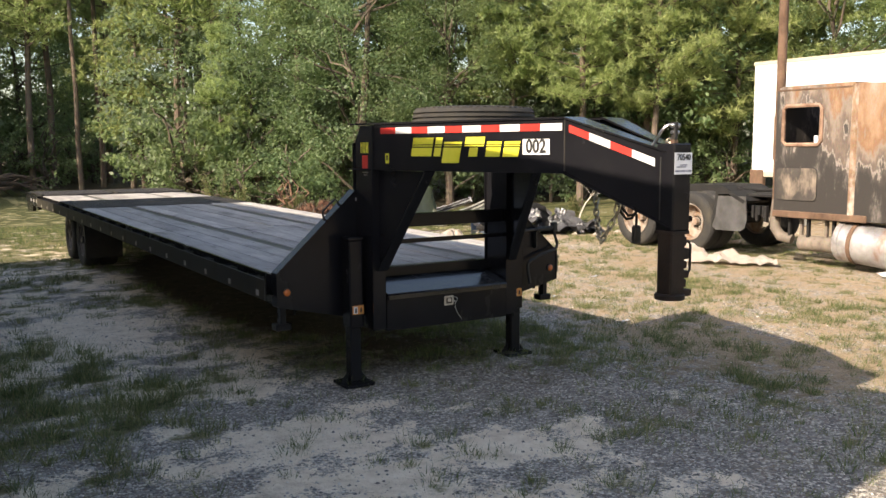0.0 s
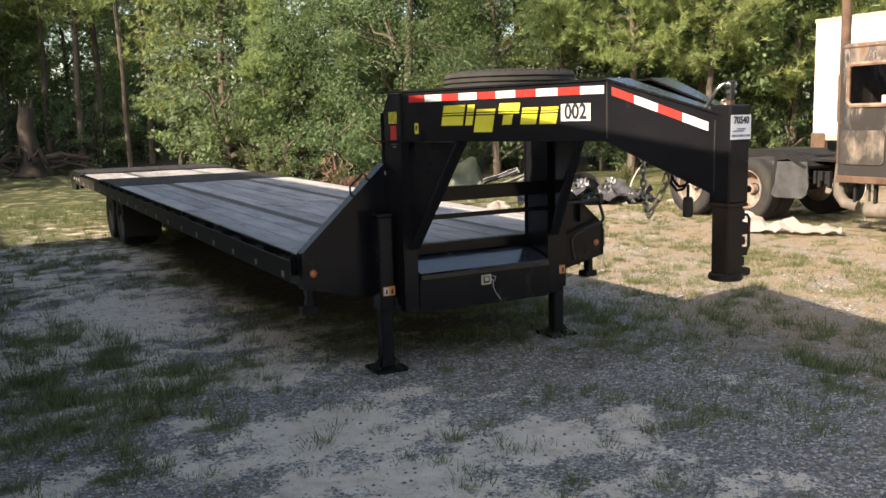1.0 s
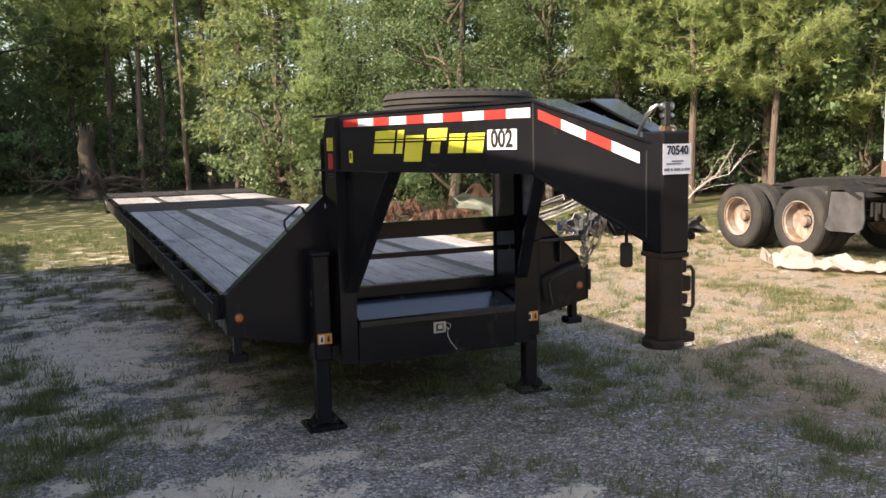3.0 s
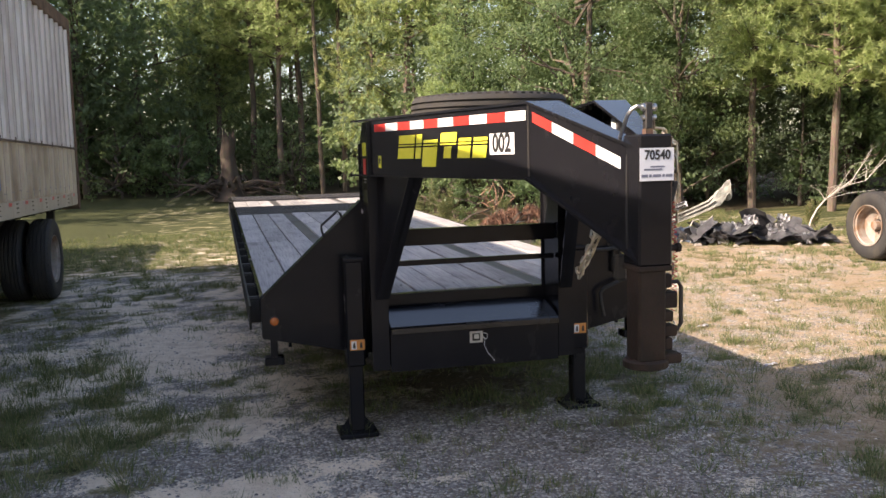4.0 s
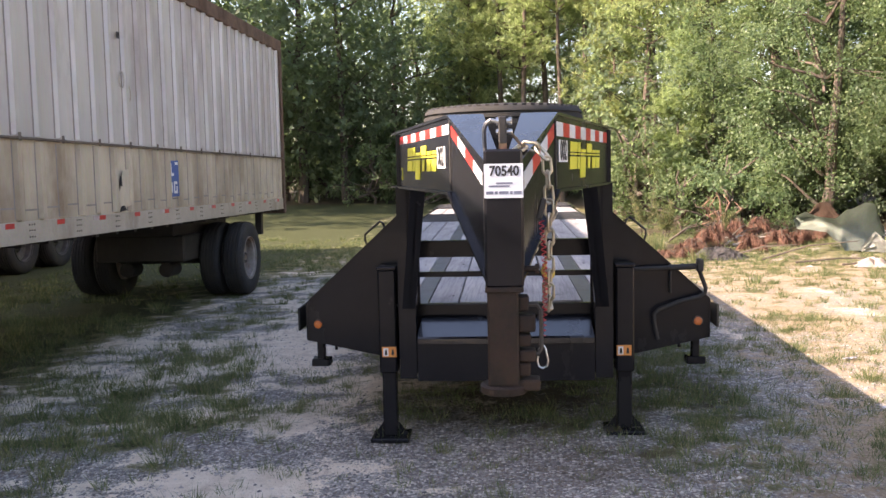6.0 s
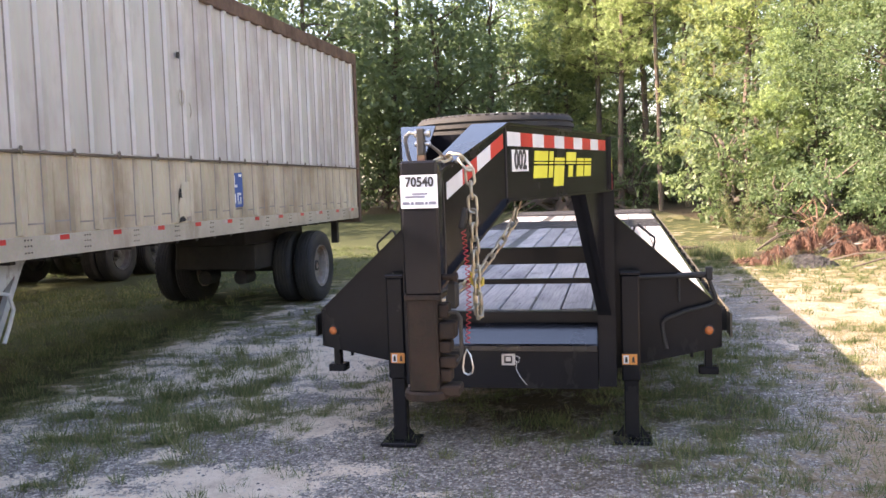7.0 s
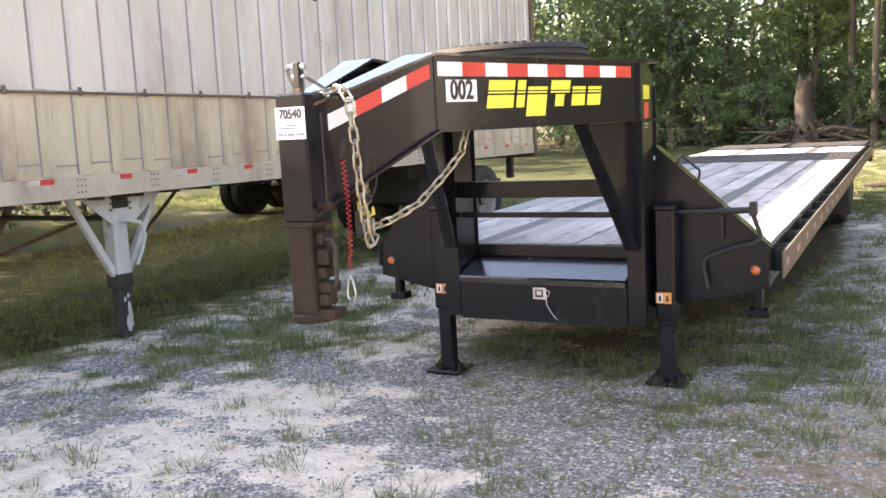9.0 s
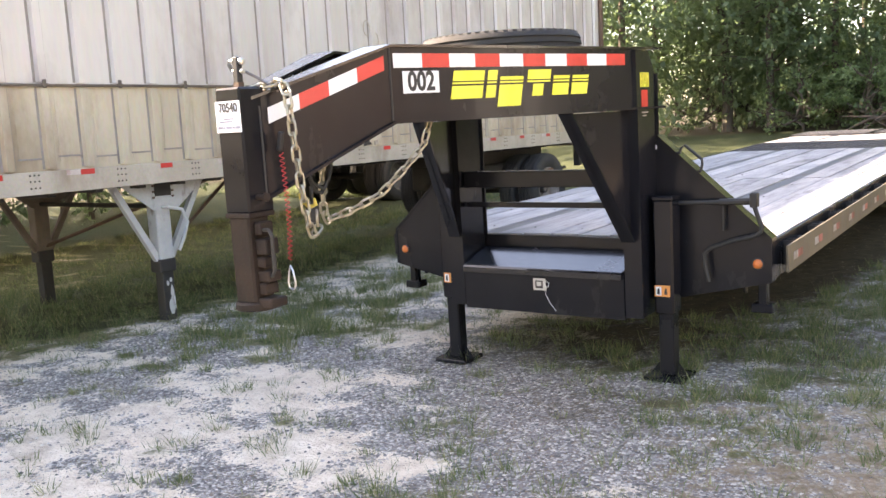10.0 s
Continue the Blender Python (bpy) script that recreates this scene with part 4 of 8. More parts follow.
tube(bm, [(QX + 0.044, QY - 0.02, 1.235), (QX + 0.110, QY - 0.02, 1.235), (QX + 0.124, QY - 0.02, 1.215), (QX + 0.124, QY - 0.02, 1.08), (QX + 0.112, QY - 0.02, 1.06), (QX + 0.044, QY - 0.02, 1.06)], 0.008, 6)
part("latch_handle", bm, BLACK_DULL, coupler)
bm = bmesh.new()
box(bm, (QX - 0.014, QY - 0.014, 1.79), (QX + 0.014, QY + 0.014, 1.885), 0.004)
pin = part("lock_pin", bm, BLACK_DULL, coupler, "black square locking pin")
bm = bmesh.new()
box(bm, (QX - 0.014, QY - 0.014, 1.77), (QX + 0.014, QY + 0.014, 1.792))
part("pin_collar", bm, RUST, pin)
for zz, rr in ((1.868, 0.014), (1.832, 0.010)):
    bm = bmesh.new()
    lathe(bm, [(rr, -0.026), (rr, -0.017), (rr * 0.6, -0.017), (rr * 0.6, 0.017), (rr, 0.017), (rr, 0.027), (rr * 0.7, 0.030)], Matrix.Translation((QX + 0.004, QY, zz)) @ FACE_X, 12, False)
    part("bolt", bm, CHROME, pin, "bright bolt", True)
bm = bmesh.new()
tube(bm, [(QX - 0.015, QY, 1.868), (QX - 0.04, QY + 0.002, 1.872), (QX - 0.056, QY + 0.01, 1.862), (QX - 0.064, QY + 0.03, 1.842), (QX - 0.064, QY + 0.07, 1.79), (QX - 0.06, QY + 0.12, 1.745)], 0.0075, 8)
part("lock_lever", bm, CHROME, coupler, "", True)
bm = bmesh.new()
tube(bm, [(QX + 0.018, QY, 1.838), (QX + 0.05, QY + 0.05, 1.805), (QX + 0.085, QY + 0.12, 1.752)], 0.006, 6)
part("lever_rod", bm, DULL_STEEL, coupler)
# weld beads where the webs meet the coupler
for sgn in (-1, 1):
    bm = bmesh.new()
    tube(bm, [(QX + sgn * 0.064, QY + 0.03, 1.34), (QX + sgn * 0.066, QY + 0.03, 1.5), (QX + sgn * 0.064, QY + 0.03, 1.70)], 0.006, 5)
    part("weld_bead", bm, BLACK_DULL, coupler)
bm = bmesh.new()
tube(bm, [(QX + 0.05, QY - 0.02, 1.36), (QX + 0.11, QY - 0.02, 1.36)], 0.011, 8)
tube(bm, [(QX + 0.105, QY - 0.02, 1.36), (QX + 0.118, QY - 0.02, 1.36)], 0.018, 6)
part("set_bolt", bm, RUST_TUBE, coupler)
bm = bmesh.new()
mm = frame_of((QX + 0.001, QY - 0.0675, 1.665), (1, 0, 0), (0, 0, 1))
box(bm, (-0.066, -0.058, 0), (0.066, 0.058, 0.0015), 0, mm)
tag = part("stock_tag", bm, PAPER, coupler, "white paper tag with black number 70540")
me = text_mesh("70540", 0.047, 0.0005)
me.materials.append(INK)
shared("lettering", me, tag, mm @ Matrix.Translation((0.002, 0.032, 0.0022)) @ Matrix.Diagonal((0.86, 1.0, 1, 1)))
for (xa, xb, ya, mt) in ((-0.025, 0.03, -0.008, INK_GREY), (-0.05, 0.02, -0.018, INK_GREY)):
    bm = bmesh.new()
    box(bm, (xa, ya - 0.003, 0.0016), (xb, ya + 0.003, 0.0024), 0, mm)
    part("print_line", bm, mt, tag)
for i, (xa, xb) in enumerate(((-0.060, -0.035), (-0.030, -0.020), (-0.015, 0.016), (0.021, 0.030), (0.034, 0.060))):
    bm = bmesh.new()
    box(bm, (xa, -0.045, 0.0016), (xb, -0.035, 0.0024), 0, mm)
    part("print_bar", bm, INK_GREY, tag)

# cross members and tool box between the uprights
bm = bmesh.new()
box(bm, (CX - 0.545, -0.24, 1.165), (CX + 0.545, -0.17, 1.265), 0.004)
part("cross_bar", bm, BLACK, trailer)
bm = bmesh.new()
box(bm, (CX - 0.545, -0.22, 1.040), (CX + 0.545, -0.19, 1.072), 0.003)
part("cross_bar", bm, BLACK, trailer)
bm = bmesh.new()
side(bm, [(-0.295, 0.405), (-0.295, 0.668), (-0.02, 0.745), (-0.02, 0.405)], CX - 0.54, CX + 0.54)
tool = part("tool_box", bm, BLACK, trailer, "black steel front tool box")
bm = bmesh.new()
side(bm, [(-0.318, 0.640), (-0.318, 0.672), (-0.31, 0.684), (-0.022, 0.764), (-0.022, 0.75), (-0.296, 0.672), (-0.30, 0.64)], CX - 0.535, CX + 0.535)
part("lid", bm, BLACK_GLOSS, tool)
bm = bmesh.new()
tube(bm, [(CX - 0.07, -0.322, 0.672), (CX - 0.06, -0.335, 0.678), (CX + 0.06, -0.335, 0.678), (CX + 0.07, -0.322, 0.672)], 0.006, 6)
part("lid_handle", bm, BLACK_DULL, tool)
bm = bmesh.new()
box(bm, (CX - 0.045, -0.302, 0.548), (CX + 0.04, -0.295, 0.622), 0.003)
latch = part("paddle_latch", bm, CHROME, tool, "bright steel paddle latch")
bm = bmesh.new()
box(bm, (CX - 0.028, -0.3035, 0.562), (CX + 0.022, -0.3022, 0.608))
part("latch_recess", bm, BLACK_DULL, latch)
bm = bmesh.new()
box(bm, (CX - 0.018, -0.307, 0.575), (CX + 0.014, -0.3036, 0.602), 0.001)
part("paddle", bm, CHROME, latch)
bm = bmesh.new()
tube(bm, [(CX + 0.03, -0.305, 0.60), (CX + 0.05, -0.31, 0.57), (CX + 0.045, -0.312, 0.53), (CX + 0.07, -0.312, 0.48), (CX + 0.11, -0.31, 0.43)], 0.0018, 5)
tube(bm, [(CX + 0.04, -0.305, 0.61), (CX + 0.07, -0.31, 0.60), (CX + 0.06, -0.31, 0.57), (CX + 0.035, -0.308, 0.585)], 0.0018, 5)
part("seal_wire", bm, WHITE, tool)
# front header of the deck
bm = bmesh.new()
box(bm, (CX - 1.285, -0.0, 0.66), (CX + 1.285, 0.05, deck_z(0) - 0.004), 0.004)
part("front_header", bm, BLACK, trailer)

# jack crank on one side
bm = bmesh.new()
cy = -0.07
tube(bm, [(CX + 0.78, cy, 1.055), (CX + 1.02, cy, 1.062)], 0.013, 8)
tube(bm, [(CX + 1.02, cy, 1.062), (CX + 1.205, cy, 1.068)], 0.019, 8)
box(bm, (CX + 1.190, cy - 0.028, 1.035), (CX + 1.230, cy + 0.028, 1.115), 0.006)
tube(bm, [(CX + 1.210, cy, 1.04), (CX + 1.222, cy, 1.0), (CX + 1.248, cy, 0.93), (CX + 1.243, cy, 0.90), (CX + 1.210, cy, 0.878), (CX + 1.09, cy, 0.85), (CX + 0.96, cy, 0.80), (CX + 0.93, cy, 0.77), (CX + 0.935, cy, 0.70), (CX + 0.955, cy, 0.61)], 0.013, 8)
crank = part("jack_crank", bm, BLACK_DULL, trailer, "black bent crank handle", True)
bm = bmesh.new()
box(bm, (CX + 1.03, -0.055, 0.90), (CX + 1.042, -0.01, 1.05), 0.002)
part("crank_bracket", bm, BLACK_DULL, crank)

# deck frame: side channels, rub rails with stake pockets, main beams, cross members
END = 11.25
TAIL = 12.70
for sgn in (-1, 1):
    bm = bmesh.new()
    for i, (ya, yb) in enumerate(((0.05, 4.5), (4.5, 9.0), (9.0, END))):
        za, zb = deck_z(ya), deck_z(yb)
        x0, x1 = CX + sgn * 1.272, CX + sgn * 1.284
        slab(bm, [(x0, ya, za - 0.215), (x0, yb, zb - 0.215), (x0, yb, zb - 0.002), (x0, ya, za - 0.002)], (x1 - x0, 0, 0))
        ch = part("side_channel", bm, BLACK, trailer)
        for zo in (-0.215, -0.014):
            bm = bmesh.new()
            slab(bm, [(x0, ya, za + zo), (x0, yb, zb + zo), (x0 - sgn * 0.06, yb, zb + zo), (x0 - sgn * 0.06, ya, za + zo)], (0, 0, 0.01))
            part("flange", bm, BLACK, ch)
        bm = bmesh.new()
    for i, (ya, yb) in enumerate(((0.05, 4.5), (4.5, 9.0), (9.0, END))):
        za, zb = deck_z(ya), deck_z(yb)
        x0 = CX + sgn * 1.346
        slab(bm, [(x0, ya, za - 0.178), (x0, yb, zb - 0.178), (x0, yb, zb - 0.030), (x0, ya, za - 0.030)], (sgn * 0.012, 0, 0))
    # right rail painted as sunlit, left rail as shaded
    rub = part("rub_rail", bm, SUNLIT_DUSTY_RAIL if sgn > 0 else SHADED_RAIL, trailer, "dusty steel rub rail in its sunlit tone" if sgn > 0 else "dirty black steel rub rail in its shaded tone")
    # stake pockets and pipe spools hold the rub rail off the channel
    k, y = 0, 0.28
    while y < END:
        z = deck_z(y)
        bm = bmesh.new()
        if k % 2 == 0:
            xa, xb = sorted((CX + sgn * 1.285, CX + sgn * 1.346))
            for q in (-1, 1):
                box(bm, (xa, y + q * 0.045 - 0.004, z - 0.165), (xb, y + q * 0.045 + 0.004, z - 0.03))
            box(bm, (xa, y - 0.05, z - 0.170), (xb, y + 0.05, z - 0.163))
        else:
            tube(bm, [(CX + sgn * 1.284, y, z - 0.085), (CX + sgn * 1.346, y, z - 0.085)], 0.032, 8)
        part("stake_pocket" if k % 2 == 0 else "spool", bm, BLACK_DULL, trailer)
        y += 0.30
        k += 1
    # reflective squares along the rail
    k, y = 0, 0.16
    while y < END:
        bm = bmesh.new()
        xa, xb = sorted((CX + sgn * 1.358, CX + sgn * 1.3595))
        z = deck_z(y) - (0.138 if sgn < 0 else 0.105)
        box(bm, (xa, y, z - 0.022), (xb, y + (0.10 if sgn > 0 else 0.06), z + 0.022))
        part("reflective_strip", bm, GREY_TAPE if k % 2 == 0 or sgn < 0 else RED_DULL, rub)
        y += (0.105 if k % 2 == 0 else 0.42) if sgn > 0 else 0.62
        k += 1
    # main beam
    bm = bmesh.new()
    x0 = CX + sgn * 0.52
    for ya, yb in ((0.02, 4.5), (4.5, END)):
        za, zb = deck_z(ya) - 0.05, deck_z(yb) - 0.05
        slab(bm, [(x0 - 0.005, ya, za - 0.38), (x0 - 0.005, yb, zb - 0.38), (x0 - 0.005, yb, zb), (x0 - 0.005, ya, za)], (0.01, 0, 0))
        for zo in (-0.38, -0.012):
            slab(bm, [(x0 - 0.07, ya, za + zo), (x0 - 0.07, yb, zb + zo), (x0 + 0.07, yb, zb + zo), (x0 + 0.07, ya, za + zo)], (0, 0, 0.012))
    part("main_beam", bm, BLACK_DULL, trailer)
bm = bmesh.new()
box(bm, (-1.268, -0.03, -0.15), (1.268, 0.03, -0.055))
cross_me = link_mesh("cross_member", bm, BLACK_DULL)
cross_me.parent = trailer
cross_me.matrix_basis = Matrix.Translation((CX, 0.5, deck_z(0.5)))
y = 0.95
while y < END:
    shared("cross_member", cross_me.data, trailer, Matrix.Translation((CX, y, deck_z(y))))
    y += 0.45

# running gear: two axles with twin wheels
for ay in (8.15, 9.15):
    bm = bmesh.new()
    tube(bm, [(CX - 1.0, ay, 0.40), (CX + 1.0, ay, 0.40)], 0.065, 12)
    axle = part("axle", bm, BLACK_DULL, trailer)
    for sgn in (-1, 1):
        bm = bmesh.new()
        tube(bm, [(CX + sgn * 0.52, ay - 0.45, deck_z(ay) - 0.45), (CX + sgn * 0.52, ay - 0.2, 0.47), (CX + sgn * 0.52, ay + 0.2, 0.47), (CX + sgn * 0.52, ay + 0.45, deck_z(ay) - 0.45)], 0.03, 6)
        part("leaf_spring", bm, BLACK_DULL, axle)
        for dx in (0.82, 1.08):
            mm = Matrix.Translation((CX + sgn * dx, ay, 0.395)) @ (FACE_X if sgn > 0 else Matrix.Rotation(radians(180), 4, "Z") @ FACE_X)
            wheel = part("wheel", tyre_bm(0.395, 0.225, mm, 40), RUBBER, trailer, "", True)
            part("rim", rim_bm(0.235, 0.20, mm), RIM_DARK, wheel, "", True)
for sgn in (-1, 1):
    for fy in (7.55,):
        bm = bmesh.new()
        box(bm, (CX + sgn * 0.98 - 0.26, fy - 0.006, 0.18), (CX + sgn * 0.98 + 0.26, fy + 0.006, deck_z(fy) - 0.17), 0.002)
        part("mud_flap", bm, UNDER, trailer)

# tail: dropped sides and two folded ramps with slotted plates
for sgn in (-1, 1):
    bm = bmesh.new()
    zt = deck_z(END)
    side(bm, [(END, zt - 0.24), (END, zt + 0.0), (TAIL, zt + 0.02), (TAIL + 0.05, zt - 0.10), (TAIL - 0.15, zt - 0.33), (TAIL - 0.75, zt - 0.30), (TAIL - 0.85, zt - 0.18)], CX + sgn * 1.29, CX + sgn * 1.345)
    part("tail_side", bm, BLACK, trailer)
    for kk in range(3):
        bm = bmesh.new()
        xa, xb = sorted((CX + sgn * 1.345, CX + sgn * 1.347))
        box(bm, (xa, END + 0.1 + kk * 0.32, zt - 0.12), (xb, END + 0.25 + kk * 0.32, zt - 0.07))
        part("reflective_strip", bm, GREY_TAPE, trailer)
    # ramp: frame with cross slats
    bm = bmesh.new()
    xi, xo = CX + sgn * 0.035, CX + sgn * 1.28
    xa, xb = sorted((xi, xo))
    box(bm, (xa, END + 0.02, zt - 0.10), (xa + 0.05, TAIL, zt + 0.035), 0.004)
    ramp_ = part("loading_ramp", bm, BLACK_DULL, trailer, "folded steel loading ramp with slotted tread")
    bm = bmesh.new()
    box(bm, (xb - 0.05, END + 0.02, zt - 0.10), (xb, TAIL, zt + 0.035), 0.004)
    part("ramp_side", bm, BLACK_DULL, ramp_)
    n_s = 9
    for kk in range(n_s):
        ys_ = END + 0.04 + kk * (TAIL - END - 0.10) / (n_s - 1)
        bm = bmesh.new()
        box(bm, (xa + 0.052, ys_ - 0.05, zt - 0.03), (xb - 0.052, ys_ + 0.05, zt + 0.03), 0.003)
        part("ramp_slat", bm, RAMP_STEEL, ramp_)
bm = bmesh.new()
box(bm, (CX - 1.28, TAIL - 0.1, deck_z(END) - 0.30), (CX + 1.28, TAIL, deck_z(END) - 0.12), 0.005)
part("tail_bumper", bm, BLACK_DULL, trailer)

# deck: planks between two steel strips, a steel plate over the axles
rng = random.Random(5)
for (ya, yb) in ((0.052, 3.62), (3.63, 7.58), (9.46, END - 0.01)):
    edges = [(-1.268, -0.62, 3), (-0.50, 0.50, 5), (0.62, 1.268, 3)]
    for xa, xb, n_b in edges:
        w = (xb - xa) / n_b
        for i in range(n_b):
            bm = bmesh.new()
            x0, x1 = CX + xa + i * w + rng.uniform(0.004, 0.008), CX + xa + (i + 1) * w - rng.uniform(0.004, 0.008)
            za, zb, dz = deck_z(ya), deck_z(yb), rng.uniform(-0.004, 0.004)
            e0, e1 = rng.uniform(0, 0.008), rng.uniform(0, 0.008)
            c_ = 0.004
            slab(bm, [(x0, ya + e0, za - 0.042), (x1, ya + e0, za - 0.042), (x1, ya + e0, za + dz - c_), (x1 - c_, ya + e0, za + dz), (x0 + c_, ya + e0, za + dz), (x0, ya + e0, za + dz - c_)], (0, yb - ya - e0 - e1, zb - za))
            part("deck_plank", bm, WOOD, trailer)
for xa, xb in ((-0.617, -0.503), (0.503, 0.617)):
    for ya, yb in ((0.052, 7.58), (9.46, END - 0.01)):
        bm = bmesh.new()
        za, zb = deck_z(ya), deck_z(yb)
        slab(bm, [(CX + xa, ya, za - 0.02), (CX + xb, ya, za - 0.02), (CX + xb, ya, za - 0.006), (CX + xa, ya, za - 0.006)], (0, yb - ya, zb - za))
        part("steel_strip", bm, PLATE_STEEL, trailer)
bm = bmesh.new()
slab(bm, [(CX - 1.268, 7.59, deck_z(7.59) - 0.02), (CX + 1.268, 7.59, deck_z(7.59) - 0.02), (CX + 1.268, 9.45, deck_z(9.45) - 0.02), (CX - 1.268, 9.45, deck_z(9.45) - 0.02)], (0, 0, 0.016))
over = part("axle_cover_plate", bm, PLATE_STEEL, trailer)
for i in range(26):
    yy = 7.64 + i * 0.0705
    bm = bmesh.new()
    box(bm, (CX - 1.26, yy, deck_z(yy) - 0.004), (CX + 1.26, yy + 0.012, deck_z(yy) + 0.002))
    part("tread_bar", bm, PLATE_STEEL, over)
# bolt heads along the planks
bolt = bmesh.new()
lathe(bolt, [(0.008, 0.0), (0.008, 0.003), (0.004, 0.005)], None, 6, False)
bolt_ob = link_mesh("plank_bolt", bolt, PLATE_STEEL)
bolt_ob.parent = trailer
bolt_ob.matrix_basis = Matrix.Translation((CX + 0.36, 0.3, deck_z(0.3)))
for xr in (-1.07, -0.69, -0.36, 0.0, 0.36, 0.69, 1.07):
    for yy in (0.3, 1.2, 2.1, 3.0, 4.0):
        shared("plank_bolt", bolt_ob.data, trailer, Matrix.Translation((CX + xr + rng.uniform(-0.03, 0.03), yy + rng.uniform(-0.02, 0.02), deck_z(yy) + 0.001)))

# spare wheel lying in the neck
spare = thing("spare_wheel", "black treaded spare tyre lying flat in the neck", "tyre")
mm = Matrix.Translation((0.0, -0.63, 1.915))
part("tyre", tyre_bm(0.442, 0.25, mm, 56), RUBBER, spare, "", True)
part("rim", rim_bm(0.24, 0.2, mm), RIM_DARK, spare, "", True)


# safety chains: welded links hung along a curve
def chain(name, pts, label):
    th = thing(name, label, "chain", group="safety chains")
    lm = bmesh.new()
    L, W, r = 0.030, 0.0155, 0.0058
    path_ = [(W * math.cos(a) * 1.0, 0, L * (1 if math.sin(a) >= 0 else -1) * 0.55 + W * math.sin(a)) for a in [2 * math.pi * k / 14 for k in range(14)]]
    tube(lm, path_, r, 6, True)
    first = None
    pts = [Vector(p) for p in pts]
    # even steps along the polyline
    step, out, carry = 0.051, [], 0.0
    for a, b in zip(pts[:-1], pts[1:]):
        d = (b - a).length
        s_ = carry
        while s_ < d:
            out.append((a + (b - a) * (s_ / d), (b - a).normalized()))
            s_ += step
        carry = s_ - d
    for i, (p, t) in enumerate(out):
        q = t.to_track_quat("Z", "X").to_matrix().to_4x4()
        m = Matrix.Translation(p) @ q @ Matrix.Rotation(radians(90 * (i % 2) + 20), 4, "Z")
        if first is None:
            first = part("link", lm, CHAIN, th, "", True)
            first.matrix_basis = m
        else:
            shared("link", first.data, th, m)
    return th


def sag(a, b, drop, n=14):
    a, b = Vector(a), Vector(b)
    return [a.lerp(b, k / n) - Vector((0, 0, drop * 4 * (k / n) * (1 - k / n))) for k in range(n + 1)]


run = [(0.075, -2.52, 1.765), (0.105, -2.45, 1.785), (0.150, -2.46, 1.778), (0.182, -2.475, 1.74), (0.190, -2.47, 1.60), (0.190, -2.45, 1.40), (0.190, -2.425, 1.24), (0.188, -2.40, 1.19),
       (0.182, -2.37, 1.21), (0.178, -2.36, 1.30)]
chain("safety_chain", run, "plated steel safety chain hung over the coupler")
run = [(0.03, -2.16, 1.50), (0.01, -2.14, 1.35), (-0.03, -2.10, 1.24), (-0.035, -2.075, 1.205), (-0.02, -2.04, 1.215), (0.03, -1.97, 1.24), (0.10, -1.87, 1.295), (0.18, -1.77, 1.41), (0.232, -1.705, 1.50), (0.25, -1.68, 1.59)]
chain("safety_chain", run, "plated steel safety chain slung below the neck")
hook = thing("chain_hook", "yellow plated grab hook on the chain", "hook")
bm = bmesh.new()
tube(bm, [(0.172, -2.44, 1.36), (0.167, -2.43, 1.33), (0.182, -2.40, 1.30), (0.202, -2.39, 1.31), (0.207, -2.40, 1.335)], [0.007, 0.009, 0.010, 0.009, 0.005], 8)
part("hook_body", bm, BRASS, hook, "", True)

# breakaway cable: red coil with switch and snap hook
cable = thing("breakaway_cable", "coiled red breakaway cable with switch and snap hook", "cable")
bx, by = 0.160, -2.51
bm = bmesh.new()
pts = []
for i in range(22 * 8 + 1):
    a = i / 8 * 2 * math.pi
    t_ = i / (22 * 8)
    pts.append((bx + 0.0085 * math.cos(a) + 0.012 * math.sin(t_ * 3.0), by + 0.0085 * math.sin(a), 1.52 - 0.41 * t_))
tube(bm, pts, 0.0019, 5)
part("coil", bm, RED_CABLE, cable, "", True)
bm = bmesh.new()
box(bm, (bx - 0.013, by - 0.010, 1.525), (bx + 0.009, by + 0.010, 1.60), 0.004, Matrix.Translation((bx, by, 1.55)) @ Matrix.Rotation(radians(14), 4, "Y") @ Matrix.Translation((-bx, -by, -1.55)))
part("switch_body", bm, BLACK_DULL, cable)
bm = bmesh.new()
tube(bm, [(bx - 0.002, by, 1.085), (bx - 0.012, by, 1.06), (bx - 0.019, by, 1.02), (bx - 0.015, by, 1.0), (bx, by, 0.992), (bx + 0.015, by, 1.0), (bx + 0.019, by, 1.02), (bx + 0.010, by, 1.065)], 0.004, 6, True)
part("snap_hook", bm, CHROME, cable, "", True)

# wiring loops under the neck
loom = thing("wiring_loom", "black electrical cables looped below the neck", "cable")
for dx, dz in ((0.0, 0.0), (0.014, 0.02)):
    bm = bmesh.new()
    tube(bm, [(0.04 + dx, -2.08, 1.56), (0.04 + dx, -2.12, 1.44 + dz), (0.045 + dx, -2.15, 1.37 + dz), (0.05 + dx, -2.19, 1.335 + dz), (0.055 + dx, -2.23, 1.345 + dz), (0.06 + dx * 0.5, -2.26, 1.385), (0.06, -2.29, 1.50)], 0.008, 7)
    part("cable", bm, RUBBER, loom, "", True)
bm = bmesh.new()
tube(bm, [(0.06, -2.262, 1.37), (0.06, -2.262, 1.30)], 0.008, 7)
part("cable", bm, RUBBER, loom)
bm = bmesh.new()
box(bm, (0.036, -2.285, 1.20), (0.084, -2.24, 1.305), 0.010)
part("plug", bm, BLACK_DULL, loom, "black seven-way plug")

